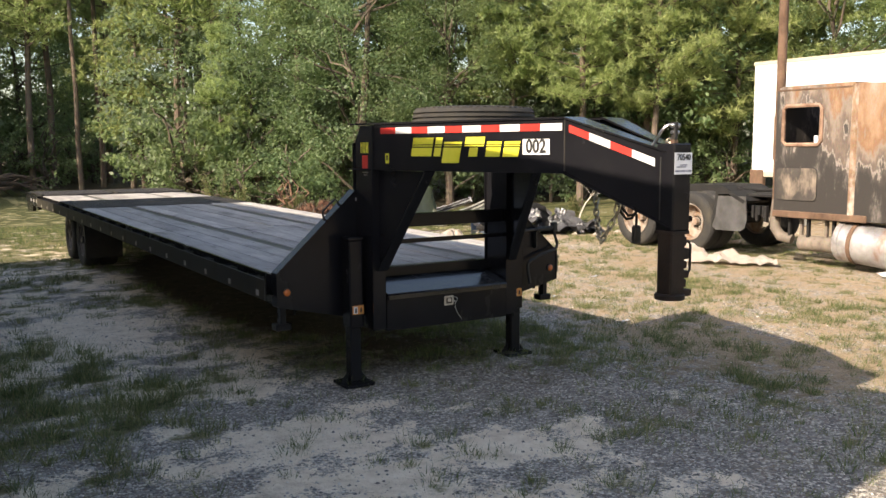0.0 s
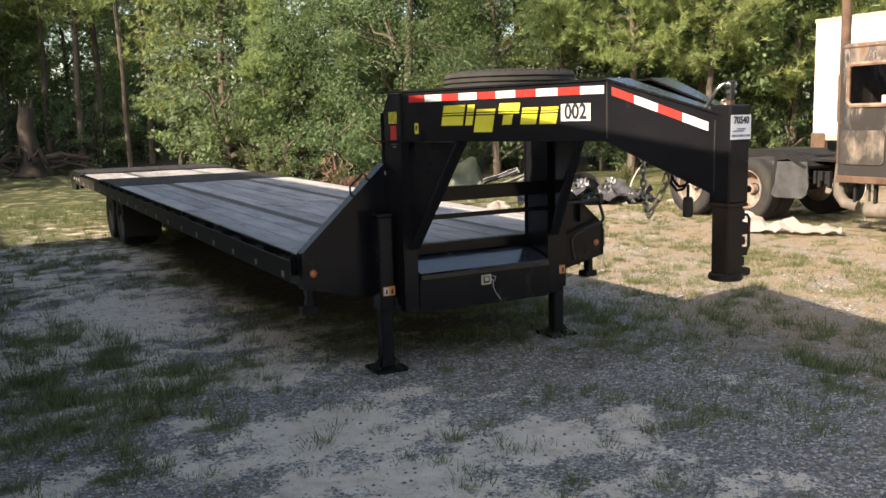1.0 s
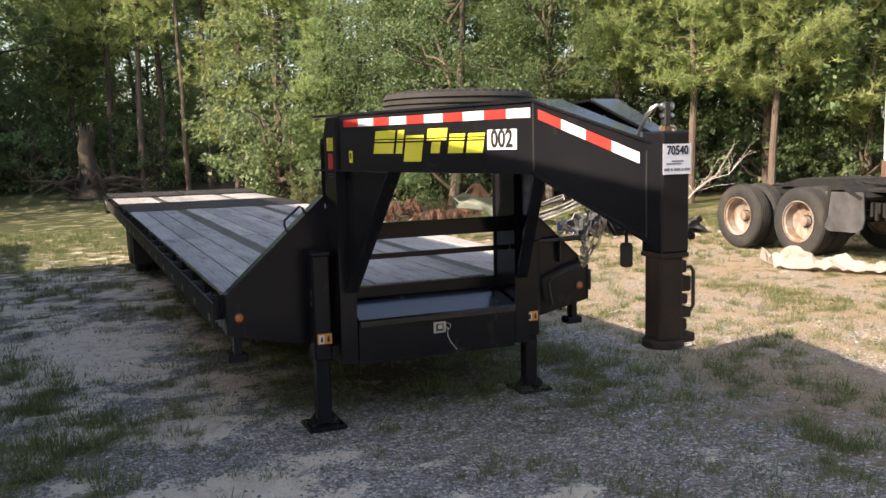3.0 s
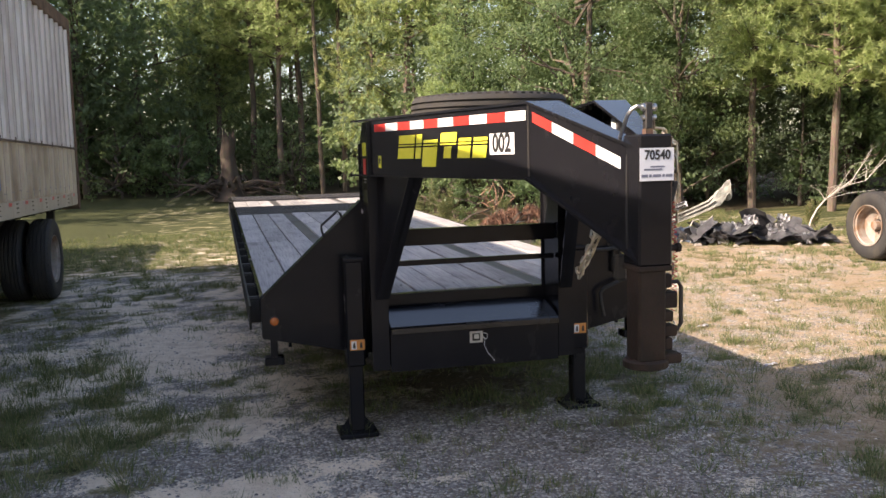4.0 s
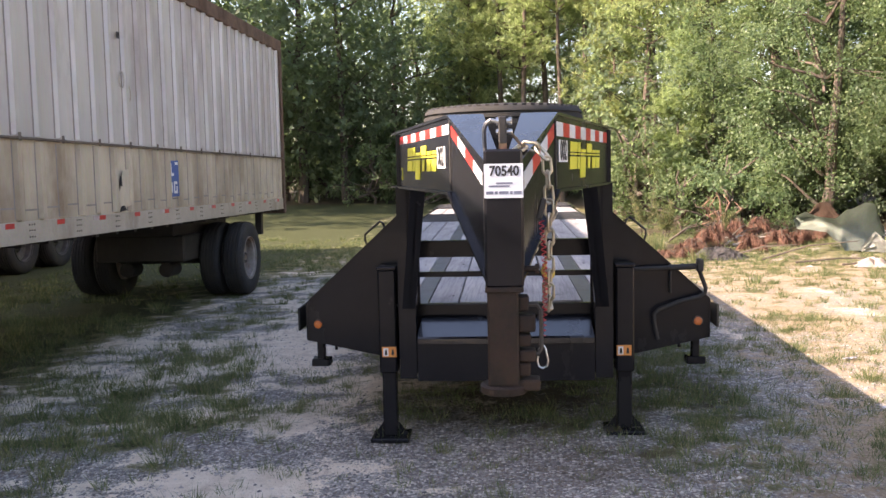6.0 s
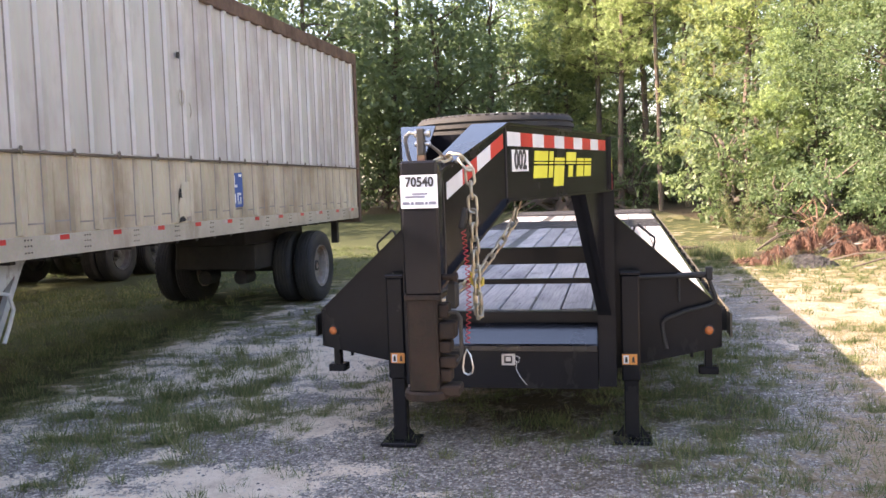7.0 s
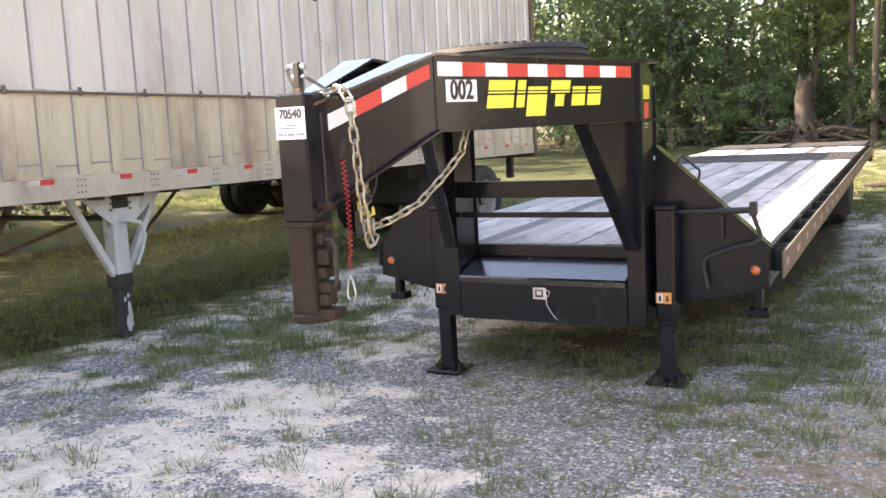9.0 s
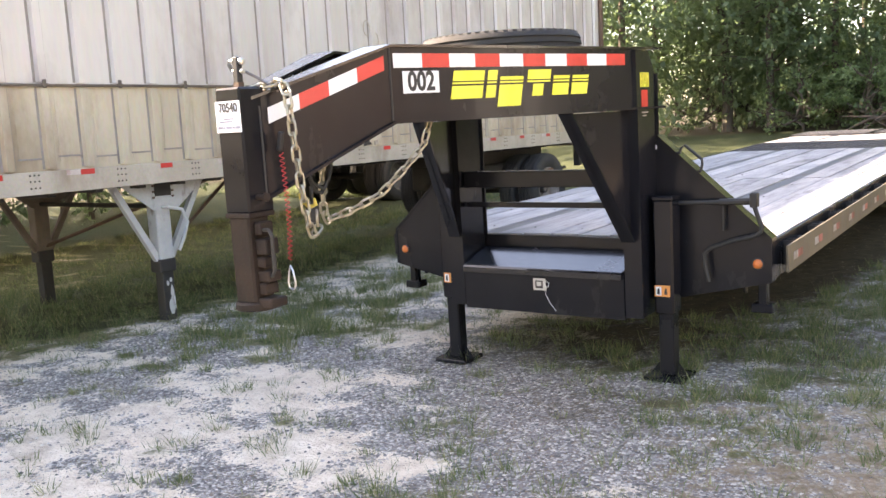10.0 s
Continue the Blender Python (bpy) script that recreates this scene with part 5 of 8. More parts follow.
# ---- the old van trailer alongside ----
van = thing("van_trailer", "old weathered aluminium semi-trailer with rusty roof rail", "trailer",
            Matrix.Translation((0.0, 1.5, 0.0)) @ Matrix.Rotation(-0.0124, 4, "X") @ Matrix.Translation((0.0, -1.5, 0.0)))
VX, VW, VY0, VY1 = -3.66, 2.44, -4.3, 8.40
VZ0, VZM, VZT = 1.355, 1.995, 3.81
RIB, RIB0 = 0.3215, 0.11 - 0.3215 * 13
for name, x in (("side_wall", VX - 0.03), ("side_wall", VX - VW + 0.03)):
    out = 1 if x > -5 else -1
    bm = bmesh.new()
    box(bm, (x - 0.012, VY0, VZM), (x + 0.012, VY1 - 0.05, VZT))
    wall_up = part(name, bm, ALLOY, van, "upper wall of dull aluminium sheet")
    bm = bmesh.new()
    box(bm, (x - 0.014, VY0, VZ0), (x + 0.014, VY1 - 0.05, VZM))
    wall_lo = part(name, bm, CREAM, van, "lower wall stained cream")
    if out < 0:
        continue
    # hat-section ribs
    for wall_, z0, z1, mt in ((wall_up, VZM + 0.02, VZT - 0.06, ALLOY), (wall_lo, VZ0 + 0.02, VZM - 0.02, CREAM)):
        bm = bmesh.new()
        xf = x + out * 0.012
        slab(bm, [(xf, -0.044, z0), (xf + out * 0.034, -0.030, z0), (xf + out * 0.034, 0.030, z0), (xf, 0.044, z0)], (0, 0, z1 - z0))
        rib = link_mesh("rib", bm, mt)
        rib.parent = wall_
        yy = RIB0
        rib.matrix_basis = Matrix.Translation((0, yy, 0))
        while yy < VY1 - 0.5:
            yy += RIB
            shared("rib", rib.data, wall_, Matrix.Translation((0, yy, 0)))
        end_ = 0.05 if wall_ is wall_lo else 0.0
        # strips that paint the shade line beside each rib, and a pressed panel in each bay
        bm = bmesh.new()
        box(bm, (xf - 0.001, -0.064, z0), (xf + 0.0025, -0.044, z1))
        box(bm, (xf - 0.001, 0.045, z0), (xf + 0.0025, 0.050, z1))
        seam = link_mesh("seam", bm, RIB_SHADE_CREASE)
        seam.parent = wall_
        bm = bmesh.new()
        slab(bm, [(xf, 0.085, z0 + end_), (xf, 0.248, z0 + end_), (xf, 0.248, z1 - end_), (xf, 0.085, z1 - end_)], (0.0045, 0, 0))
        pan = link_mesh("pressed_panel", bm, mt)
        pan.parent = wall_
        yy = RIB0
        seam.matrix_basis = pan.matrix_basis = Matrix.Translation((0, yy, 0))
        while yy < VY1 - 0.5:
            yy += RIB
            shared("seam", seam.data, wall_, Matrix.Translation((0, yy, 0)))
            if yy + 0.3 < VY1 - 0.1 and wall_ is wall_lo:
                shared("pressed_panel", pan.data, wall_, Matrix.Translation((0, yy, 0)))
xo = VX - 0.016
# clip over the belt at every second rib, and the pressed crease low in each bay, drawn as a darker strip
bm = bmesh.new()
box(bm, (xo + 0.036, -0.016, VZM - 0.022), (xo + 0.046, 0.016, VZM + 0.042), 0.004)
box(bm, (xo + 0.036, -0.030, VZM - 0.004), (xo + 0.045, 0.030, VZM + 0.012), 0.003)
clip = link_mesh("belt_clip", bm, GRIME_SHADE)
clip.parent = van
clip.matrix_basis = Matrix.Translation((0, RIB0, 0))
bm = bmesh.new()
box(bm, (xo + 0.004, 0.07, 1.452), (xo + 0.0065, 0.27, 1.466))
crease = link_mesh("crease", bm, RIB_SHADE_CREASE)
crease.parent = van
crease.matrix_basis = Matrix.Translation((0, RIB0, 0))
for k in range(1, 37):
    yy = RIB0 + k * RIB
    if k % 2 == 0:
        shared("belt_clip", clip.data, van, Matrix.Translation((0, yy + RIB, 0)))
    if yy < VY1 - 0.5:
        shared("crease", crease.data, van, Matrix.Translation((0, yy, 0.006 * ((k * 7) % 5 - 2))))
bm = bmesh.new()
box(bm, (xo, VY0, VZM - 0.009), (xo + 0.038, VY1 - 0.05, VZM + 0.009), 0.003)
part("belt_rail", bm, GRIME_SHADE, van)
bm = bmesh.new()
box(bm, (xo - 0.03, VY0, 1.190), (xo + 0.012, VY1 - 0.04, 1.362), 0.004)
bot = part("bottom_rail", bm, RAIL, van)
bm = bmesh.new()
box(bm, (VX - VW, VY0, 1.190), (VX - VW + 0.04, VY1 - 0.04, 1.362), 0.004)
part("bottom_rail", bm, RAIL, van)
bm = bmesh.new()
box(bm, (xo - 0.05, VY0, VZT - 0.15), (xo + 0.040, VY1 - 0.02, VZT + 0.03), 0.012)
part("top_rail", bm, RUST, van, "rusty top rail")
bm = bmesh.new()
box(bm, (VX - VW, VY0, VZT - 0.075), (VX - VW + 0.06, VY1 - 0.02, VZT + 0.03), 0.012)
part("top_rail", bm, RUST, van)
bm = bmesh.new()
box(bm, (VX - VW + 0.03, VY0 + 0.01, VZT - 0.02), (VX - 0.04, VY1 - 0.03, VZT + 0.015))
part("roof", bm, RAIL, van)
bm = bmesh.new()
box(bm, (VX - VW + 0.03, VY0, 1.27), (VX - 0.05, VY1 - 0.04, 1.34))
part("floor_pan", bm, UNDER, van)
bm = bmesh.new()
box(bm, (VX - VW, VY0 - 0.03, 1.26), (VX, VY0, VZT + 0.02), 0.01)
part("nose_wall", bm, ALLOY, van)
# rear frame and doors
bm = bmesh.new()
for xa in (VX - 0.09, VX - VW):
    box(bm, (xa, VY1 - 0.09, 1.14), (xa + 0.105, VY1 + 0.02, VZT + 0.04), 0.008)
box(bm, (VX - VW, VY1 - 0.06, VZT - 0.09), (VX + 0.01, VY1 + 0.02, VZT + 0.045), 0.008)
box(bm, (VX - VW, VY1 - 0.06, 1.12), (VX + 0.01, VY1 + 0.02, 1.27), 0.008)
part("rear_frame", bm, RUST, van, "rusty rear door frame")
for xa in (VX - VW + 0.1, VX - VW / 2 + 0.005):
    bm = bmesh.new()
    box(bm, (xa, VY1 - 0.04, 1.28), (xa + VW / 2 - 0.105, VY1 + 0.0, VZT - 0.095), 0.006)
    dr = part("rear_door", bm, ALLOY, van)
    bm = bmesh.new()
    tube(bm, [(xa + 0.3, VY1 + 0.03, 1.3), (xa + 0.3, VY1 + 0.03, VZT - 0.12)], 0.014, 8)
    part("lock_bar", bm, RAIL, dr)
# reflective pieces and rivets on the bottom rail
yy, k, rivet = -3.9, 0, None
while yy < VY1 - 0.4:
    bm = bmesh.new()
    if k % 2 == 0:
        box(bm, (xo + 0.012, yy, 1.315), (xo + 0.0135, yy + 0.12, 1.355))
        part("reflective_strip", bm, RED_TAPE, bot)
        if (k // 2) % 2 == 0:
            bm = bmesh.new()
            box(bm, (xo + 0.012, yy - 0.12, 1.318), (xo + 0.0135, yy - 0.002, 1.355))
            part("reflective_strip", bm, FADED_TAPE, bot)
        yy += 0.62
    else:
        box(bm, (xo + 0.0122, -0.006, -0.006), (xo + 0.016, 0.006, 0.006), 0.001)
        if rivet is None:
            rivet = part("rivet", bm, UNDER, bot)
            rivet.matrix_basis = Matrix.Translation((0, yy - 0.3, 1.24))
        for q in range(3):
            for zq in (1.24, 1.29, 1.335):
                shared("rivet", rivet.data, bot, Matrix.Translation((0, yy + q * 0.035 - 0.295, zq)))
        yy += 0.12
    k += 1
# torn patch low on the wall and a blue sign with unreadable white marks
bm = bmesh.new()
slab(bm, [(xo + 0.024, 2.42, 1.40), (xo + 0.024, 2.66, 1.43), (xo + 0.024, 2.72, 1.60), (xo + 0.024, 2.64, 1.70), (xo + 0.024, 2.66, 1.78), (xo + 0.024, 2.50, 1.76), (xo + 0.024, 2.46, 1.62), (xo + 0.024, 2.40, 1.55)], (0.003, 0, 0))
part("repair_patch", bm, CREAM, van, "crooked sheet patch riveted to the wall")
for pts in ([(2.40, 1.37), (2.55, 1.385), (2.5, 1.43), (2.43, 1.42)], [(2.42, 1.62), (2.48, 1.61), (2.47, 1.70), (2.44, 1.71)]):
    bm = bmesh.new()
    slab(bm, [(xo + 0.0275, y, z) for y, z in pts], (0.002, 0, 0))
    part("torn_hole", bm, UNDER, van)
bm = bmesh.new()
slab(bm, [(xo + 0.024, 3.62, 1.48), (xo + 0.024, 3.90, 1.49), (xo + 0.024, 3.90, 1.88), (xo + 0.024, 3.62, 1.87)], (0.003, 0, 0))
sign = part("blue_sign", bm, BLUE_SIGN, van, "faded blue sign with worn white marks")
for (ya, yb, za, zb) in ((3.66, 3.70, 1.74, 1.84), (3.66, 3.76, 1.71, 1.74), (3.80, 3.88, 1.83, 1.86), (3.67, 3.71, 1.53, 1.64), (3.75, 3.85, 1.62, 1.65), (3.75, 3.78, 1.53, 1.62), (3.82, 3.85, 1.53, 1.60), (3.75, 3.85, 1.52, 1.55)):
    bm = bmesh.new()
    box(bm, (xo + 0.0272, ya, za), (xo + 0.0285, yb, zb))
    part("white_mark", bm, WHITE, sign)
bm = bmesh.new()
for (cy_, cz_) in ((2.58, 2.62), (2.72, 2.50)):
    tube(bm, [(xo + 0.022, cy_ + 0.05 * math.cos(a), cz_ + 0.08 * math.sin(a)) for a in [k * math.pi / 6 for k in range(12)]], 0.006, 5, True)
part("scuff_ring", bm, RAIL, van)
bm = bmesh.new()
box(bm, (xo + 0.02, 2.52, 3.00), (xo + 0.024, 2.58, 3.06))
part("small_hole", bm, UNDER, van)

# landing gear: two legs with V braces and a cross shaft
for lx in (VX - 0.26, VX - VW + 0.26):
    ly = -0.07
    bm = bmesh.new()
    slab(bm, [(lx + 0.056, ly - 0.50, 1.255), (lx + 0.056, ly + 0.56, 1.255), (lx + 0.056, ly + 0.15, 0.95), (lx + 0.056, ly - 0.10, 0.95)], (0.010, 0, 0))
    near_leg = lx > -5
    # the far leg's shade is put into darker materials
    leg_mt = LEG_GREY if near_leg else GRIME_SHADE
    gear = part("landing_gear", bm, leg_mt, van, "flaking grey landing leg with V braces" if near_leg else "landing leg with V braces, brown tone painting its shade")
    bm = bmesh.new()
    box(bm, (lx - 0.075, ly - 0.075, 0.46), (lx + 0.055, ly + 0.075, 1.25), 0.008)
    part("leg_tube", bm, leg_mt, gear)
    bm = bmesh.new()
    box(bm, (lx - 0.082, ly - 0.085, 0.40), (lx + 0.062, ly + 0.085, 0.52), 0.01)
    box(bm, (lx - 0.06, ly - 0.058, -0.03), (lx + 0.045, ly + 0.058, 0.42), 0.006)
    part("lower_leg", bm, LEG_FLAKE if near_leg else UNDER, gear, "black lower leg with white flakes" if near_leg else "")
    if near_leg:
        for fy, fz, fw, fh in ((0.012, 0.10, 0.036, 0.10), (0.026, 0.22, 0.022, 0.07), (-0.014, 0.30, 0.016, 0.03), (0.020, 0.325, 0.018, 0.025)):
            bm = bmesh.new()
            rim_ = [(math.cos(k * math.pi / 8) * (0.8 + 0.35 * nz_flake), math.sin(k * math.pi / 8) * (0.8 + 0.35 * nz_flake)) for k, nz_flake in ((k, noise.noise(Vector((k * 1.7, fz * 31, 2.0)))) for k in range(16))]
            slab(bm, [(lx + 0.0455, ly + fy + fw * a, fz + fh * b) for a, b in rim_], (0.0015, 0, 0))
            part("paint_flake", bm, LEG_GREY, gear, "flake of old white paint")
    for q in (-1, 1):
        bm = bmesh.new()
        slab(bm, [(lx - 0.02, ly + q * 0.52, 1.25), (lx - 0.02, ly + q * 0.46, 1.25), (lx - 0.02, ly + q * 0.03, 0.50), (lx - 0.02, ly + q * 0.09, 0.50)], (0.05, 0, 0))
        part("brace", bm, leg_mt, gear)
    # dark plate painting the shaded opening of the gear box
    bm = bmesh.new()
    box(bm, (lx + 0.0665, ly - 0.08, 1.07), (lx + 0.072, ly + 0.09, 1.22), 0.002)
    part("gear_box", bm, UNDER, gear, "gear box opening, its shade painted as a dark plate")
    for q in (-1, 1):
        for kz in range(4):
            bm = bmesh.new()
            tube(bm, [(lx + 0.066, ly + 0.005 + q * 0.10, 1.06 + 0.05 * kz), (lx + 0.078, ly + 0.005 + q * 0.10, 1.06 + 0.05 * kz)], 0.010, 6)
            part("bolt", bm, RUST, gear)
    if lx > -5:
        bm = bmesh.new()
        tube(bm, [(lx + 0.05, ly - 0.02, 0.97), (lx + 0.12, ly, 0.97), (lx + 0.13, ly + 0.14, 0.94), (lx + 0.12, ly + 0.20, 0.82), (lx + 0.10, ly + 0.16, 0.68), (lx + 0.10, ly + 0.10, 0.58)], 0.016, 7)
        part("crank_handle", bm, LEG_GREY, gear, "", True)
bm = bmesh.new()
tube(bm, [(VX - 0.26, -0.07, 0.98), (VX - VW + 0.26, -0.07, 0.98)], 0.022, 8)
part("cross_shaft", bm, UNDER, van)
bm = bmesh.new()
tube(bm, [(VX - 0.29, -0.07, 0.55), (VX - 1.2, 1.7, 1.22)], 0.02, 6)
tube(bm, [(VX - VW + 0.29, -0.07, 0.55), (VX - 1.2, 1.7, 1.22)], 0.02, 6)
part("stay_rod", bm, RUST, van)
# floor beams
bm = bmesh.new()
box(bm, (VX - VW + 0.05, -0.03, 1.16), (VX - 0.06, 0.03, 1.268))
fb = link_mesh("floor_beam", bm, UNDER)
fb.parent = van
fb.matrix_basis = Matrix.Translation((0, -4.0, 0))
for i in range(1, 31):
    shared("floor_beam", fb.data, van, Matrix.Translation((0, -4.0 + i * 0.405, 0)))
# axle, springs, wheels
AY = 6.55
bm = bmesh.new()
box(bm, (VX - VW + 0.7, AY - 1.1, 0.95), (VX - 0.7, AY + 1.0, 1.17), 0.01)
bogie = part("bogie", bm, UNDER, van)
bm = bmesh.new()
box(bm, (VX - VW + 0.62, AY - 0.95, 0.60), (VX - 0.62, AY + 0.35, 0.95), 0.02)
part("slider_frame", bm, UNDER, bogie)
for bxx in (VX - 0.95, VX - VW + 0.95):
    bm = bmesh.new()
    lathe(bm, [(0.06, -0.16), (0.10, -0.15), (0.10, 0.15), (0.06, 0.16)], Matrix.Translation((bxx, AY - 0.62, 0.48)) @ Matrix.Rotation(radians(90), 4, "X"), 14, False)
    part("brake_chamber", bm, UNDER, bogie, "", True)
bm = bmesh.new()
tube(bm, [(VX - VW + 0.1, AY, 0.567), (VX - 0.1, AY, 0.567)], 0.075, 12)
part("axle", bm, UNDER, bogie)
for sx in (VX - 0.75, VX - VW + 0.75):
    bm = bmesh.new()
    for q in range(4):
        tube(bm, [(sx, AY - 0.55 + q * 0.08, 0.78 - q * 0.02), (sx, AY, 0.62 - q * 0.02), (sx, AY + 0.55 - q * 0.08, 0.78 - q * 0.02)], 0.02, 5)
    box(bm, (sx - 0.04, AY - 0.62, 0.72), (sx + 0.04, AY - 0.5, 1.0), 0.005)
    box(bm, (sx - 0.04, AY + 0.5, 0.72), (sx + 0.04, AY + 0.62, 1.0), 0.005)
    part("leaf_spring", bm, UNDER, bogie)
for sgn, bx0 in ((1, VX), (-1, VX - VW)):
    for d in (0.15, 0.47):
        mm = Matrix.Translation((bx0 - sgn * d, AY, 0.567)) @ (FACE_X if sgn > 0 else Matrix.Rotation(radians(180), 4, "Z") @ FACE_X)
        wh = part("wheel", tyre_bm(0.51, 0.27, mm, 44), RUBBER, van, "worn dusty truck tyre", True)
        part("rim", rim_bm(0.29, 0.24, mm, -0.05), RIM, wh, "", True)
bm = bmesh.new()
tube(bm, [(VX - 0.25, AY + 0.35, 0.95), (VX - 0.25, AY + 0.75, 0.80), (VX - 0.22, AY + 0.86, 0.82)], 0.025, 7)
part("air_pipe", bm, UNDER, van)
for hx in (VX - 0.4, VX - VW + 0.3):
    bm = bmesh.new()
    box(bm, (hx, VY1 - 0.35, 0.80), (hx + 0.1, VY1 - 0.25, 1.15), 0.006)
    part("hanger", bm, UNDER, van)

# ---- a second old trailer parked beyond it, seen below the first ----
van2 = thing("parked_trailer", "dark old trailer parked behind the van trailer", "trailer")
UX, UY0, UY1 = -8.55, -4.0, 12.2
bm = bmesh.new()
box(bm, (UX - 2.44, UY0, 1.24), (UX, UY1, 3.70), 0.02)
part("body", bm, RAIL, van2, "dull weathered trailer box")
bm = bmesh.new()
box(bm, (UX - 2.44, UY0, 1.05), (UX + 0.01, UY1, 1.24), 0.01)
part("floor_frame", bm, UNDER, van2)
for ay in (9.25, 10.55):
    for xx, sg in ((UX - 0.15, 1), (UX - 0.47, 1), (UX - 2.29, -1), (UX - 1.97, -1)):
        mm = Matrix.Translation((xx, ay, 0.51 + rise(xx, ay))) @ (FACE_X if sg > 0 else Matrix.Rotation(radians(180), 4, "Z") @ FACE_X)
        wh = part("wheel", tyre_bm(0.51, 0.27, mm), RUBBER, van2, "worn truck tyre", True)
        part("rim", rim_bm(0.29, 0.24, mm, 0.05), RIM_DARK, wh, "", True)
    bm = bmesh.new()
    tube(bm, [(UX - 0.2, ay, 0.51), (UX - 2.2, ay, 0.51)], 0.07, 8)
    part("axle", bm, UNDER, van2)
for lx in (UX - 0.4, UX - 2.0):
    bm = bmesh.new()
    box(bm, (lx - 0.06, 0.9, 0.0), (lx + 0.06, 1.02, 1.06), 0.006)
    part("landing_leg", bm, UNDER, van2)

# ---- the burnt-out road tractor ----
truck = thing("burnt_truck", "burnt-out road tractor with rusty sleeper cab", "truck")
TX = 7.62           # its near side
TW = 2.25


# sleeper: side wall with a window opening, built from strips round it
bm = bmesh.new()
wy0, wy1, wz0, wz1 = 2.06, 2.70, 1.77, 2.33
t = 0.05
ya, yb, za, zb = 1.56, 2.83, 0.80, 2.56
for lo, hi in (((ya, za), (yb, wz0)), ((ya, wz1), (yb, zb)), ((ya, wz0), (wy0, wz1)), ((wy1, wz0), (yb, wz1))):
    box(bm, (TX, lo[0], lo[1]), (TX + t, hi[0], hi[1]))
bmesh.ops.remove_doubles(bm, verts=bm.verts, dist=0.0005)
part("sleeper_side", bm, BURNT, truck, "burnt sleeper wall, rust above and soot below")
bm = bmesh.new()
ring = [(TX - 0.006, y, z) for y, z in ((wy0 + 0.05, wz0), (wy1 - 0.05, wz0), (wy1, wz0 + 0.05), (wy1, wz1 - 0.05), (wy1 - 0.05, wz1), (wy0 + 0.05, wz1), (wy0, wz1 - 0.05), (wy0, wz0 + 0.05))]
tube(bm, ring, 0.030, 6, True)
part("window_frame", bm, FRAME_RUST, truck, "rust-pink window surround")
# roof, far side, rear wall, floor of the sleeper
for xa, xb in ((TX, TX + 0.9), (TX + 1.75, TX + TW)):      # unseen gap added in the middle to let light into the cab
    bm = bmesh.new()
    side(bm, [(1.56, 2.55), (2.80, 2.55), (2.80, 2.585), (2.72, 2.615), (1.56, 2.62)], xa, xb)
    part("sleeper_roof", bm, BURNT, truck)
bm = bmesh.new()
box(bm, (TX + TW - 0.05, 1.56, 0.80), (TX + TW, 2.80, 2.56))
part("sleeper_side", bm, BURNT, truck)
bm = bmesh.new()
box(bm, (TX + t, 2.75, 0.80), (TX + TW - 0.05, 2.80, 2.55))
part("sleeper_rear", bm, BURNT, truck)
bm = bmesh.new()
box(bm, (TX + t, 0.30, 0.80), (TX + TW - 0.05, 2.74, 0.90))
part("cab_floor", bm, TRUCK_DARK, truck)
bm = bmesh.new()
box(bm, (TX + 0.5, 2.45, 1.2), (TX + 1.7, 2.72, 1.5), 0.03)
box(bm, (TX + 0.20, 2.0, 1.72), (TX + 0.24, 2.04, 2.30), 0.004)
part("bunk_frame", bm, TRUCK_DARK, truck)
bm = bmesh.new()
box(bm, (TX + 0.10, 2.20, 1.76), (TX + 0.16, 2.26, 1.90), 0.01)
part("white_scrap", bm, WHITE, truck)
# baggage hatch, raised seam, drip rail, sill
bm = bmesh.new()
cr = [(yc + 0.07 * math.cos(q * math.pi / 8), zc + 0.07 * math.sin(q * math.pi / 8)) for yc, zc, q0 in ((2.72, 1.36, 0), (2.17, 1.36, 4), (2.17, 1.03, 8), (2.72, 1.03, 12)) for q in range(q0, q0 + 5)]
slab(bm, [(TX - 0.014, y, z) for y, z in cr], (0.014, 0, 0))
part("baggage_hatch", bm, HATCH_SOOT, truck, "sooty hatch with rounded corners and a bleached middle")
bm = bmesh.new()
tube(bm, [(TX - 0.008, y, z) for y, z in cr], 0.007, 5, True)
part("hatch_seal", bm, TRUCK_DARK, truck)
bm = bmesh.new()
box(bm, (TX - 0.02, 1.50, 0.78), (TX + 0.06, 1.60, 2.60), 0.015)
part("cab_pillar", bm, ASH, truck, "pillar flaked with white ash")
bm = bmesh.new()
box(bm, (TX - 0.025, 1.30, 0.70), (TX + 0.06, 2.84, 0.80), 0.012)
part("sill", bm, RUST, truck)
bm = bmesh.new()
box(bm, (TX - 0.006, 1.58, 2.545), (TX + 0.04, 2.81, 2.572), 0.006)
part("drip_rail", bm, RUST, truck)
# day cab ahead of the sleeper
bm = bmesh.new()
side(bm, [(1.50, 0.72), (1.50, 2.60), (0.70, 2.56), (0.20, 1.75), (0.15, 0.72)], TX - 0.005, TX + 0.05)
side(bm, [(1.50, 0.72), (1.50, 2.60), (0.70, 2.56), (0.20, 1.75), (0.15, 0.72)], TX + TW - 0.05, TX + TW)
side(bm, [(1.55, 2.55), (1.55, 2.60), (0.70, 2.56), (0.20, 1.75), (0.25, 1.72), (0.72, 2.50)], TX + 0.05, TX + TW - 0.05)
part("day_cab", bm, BURNT, truck, "burnt cab shell, rusty orange")
bm = bmesh.new()
side(bm, [(0.15, 0.75), (0.18, 1.72), (-1.4, 1.45), (-1.55, 1.3), (-1.55, 0.75)], TX + 0.45, TX + TW - 0.45)
part("hood", bm, BURNT, truck)
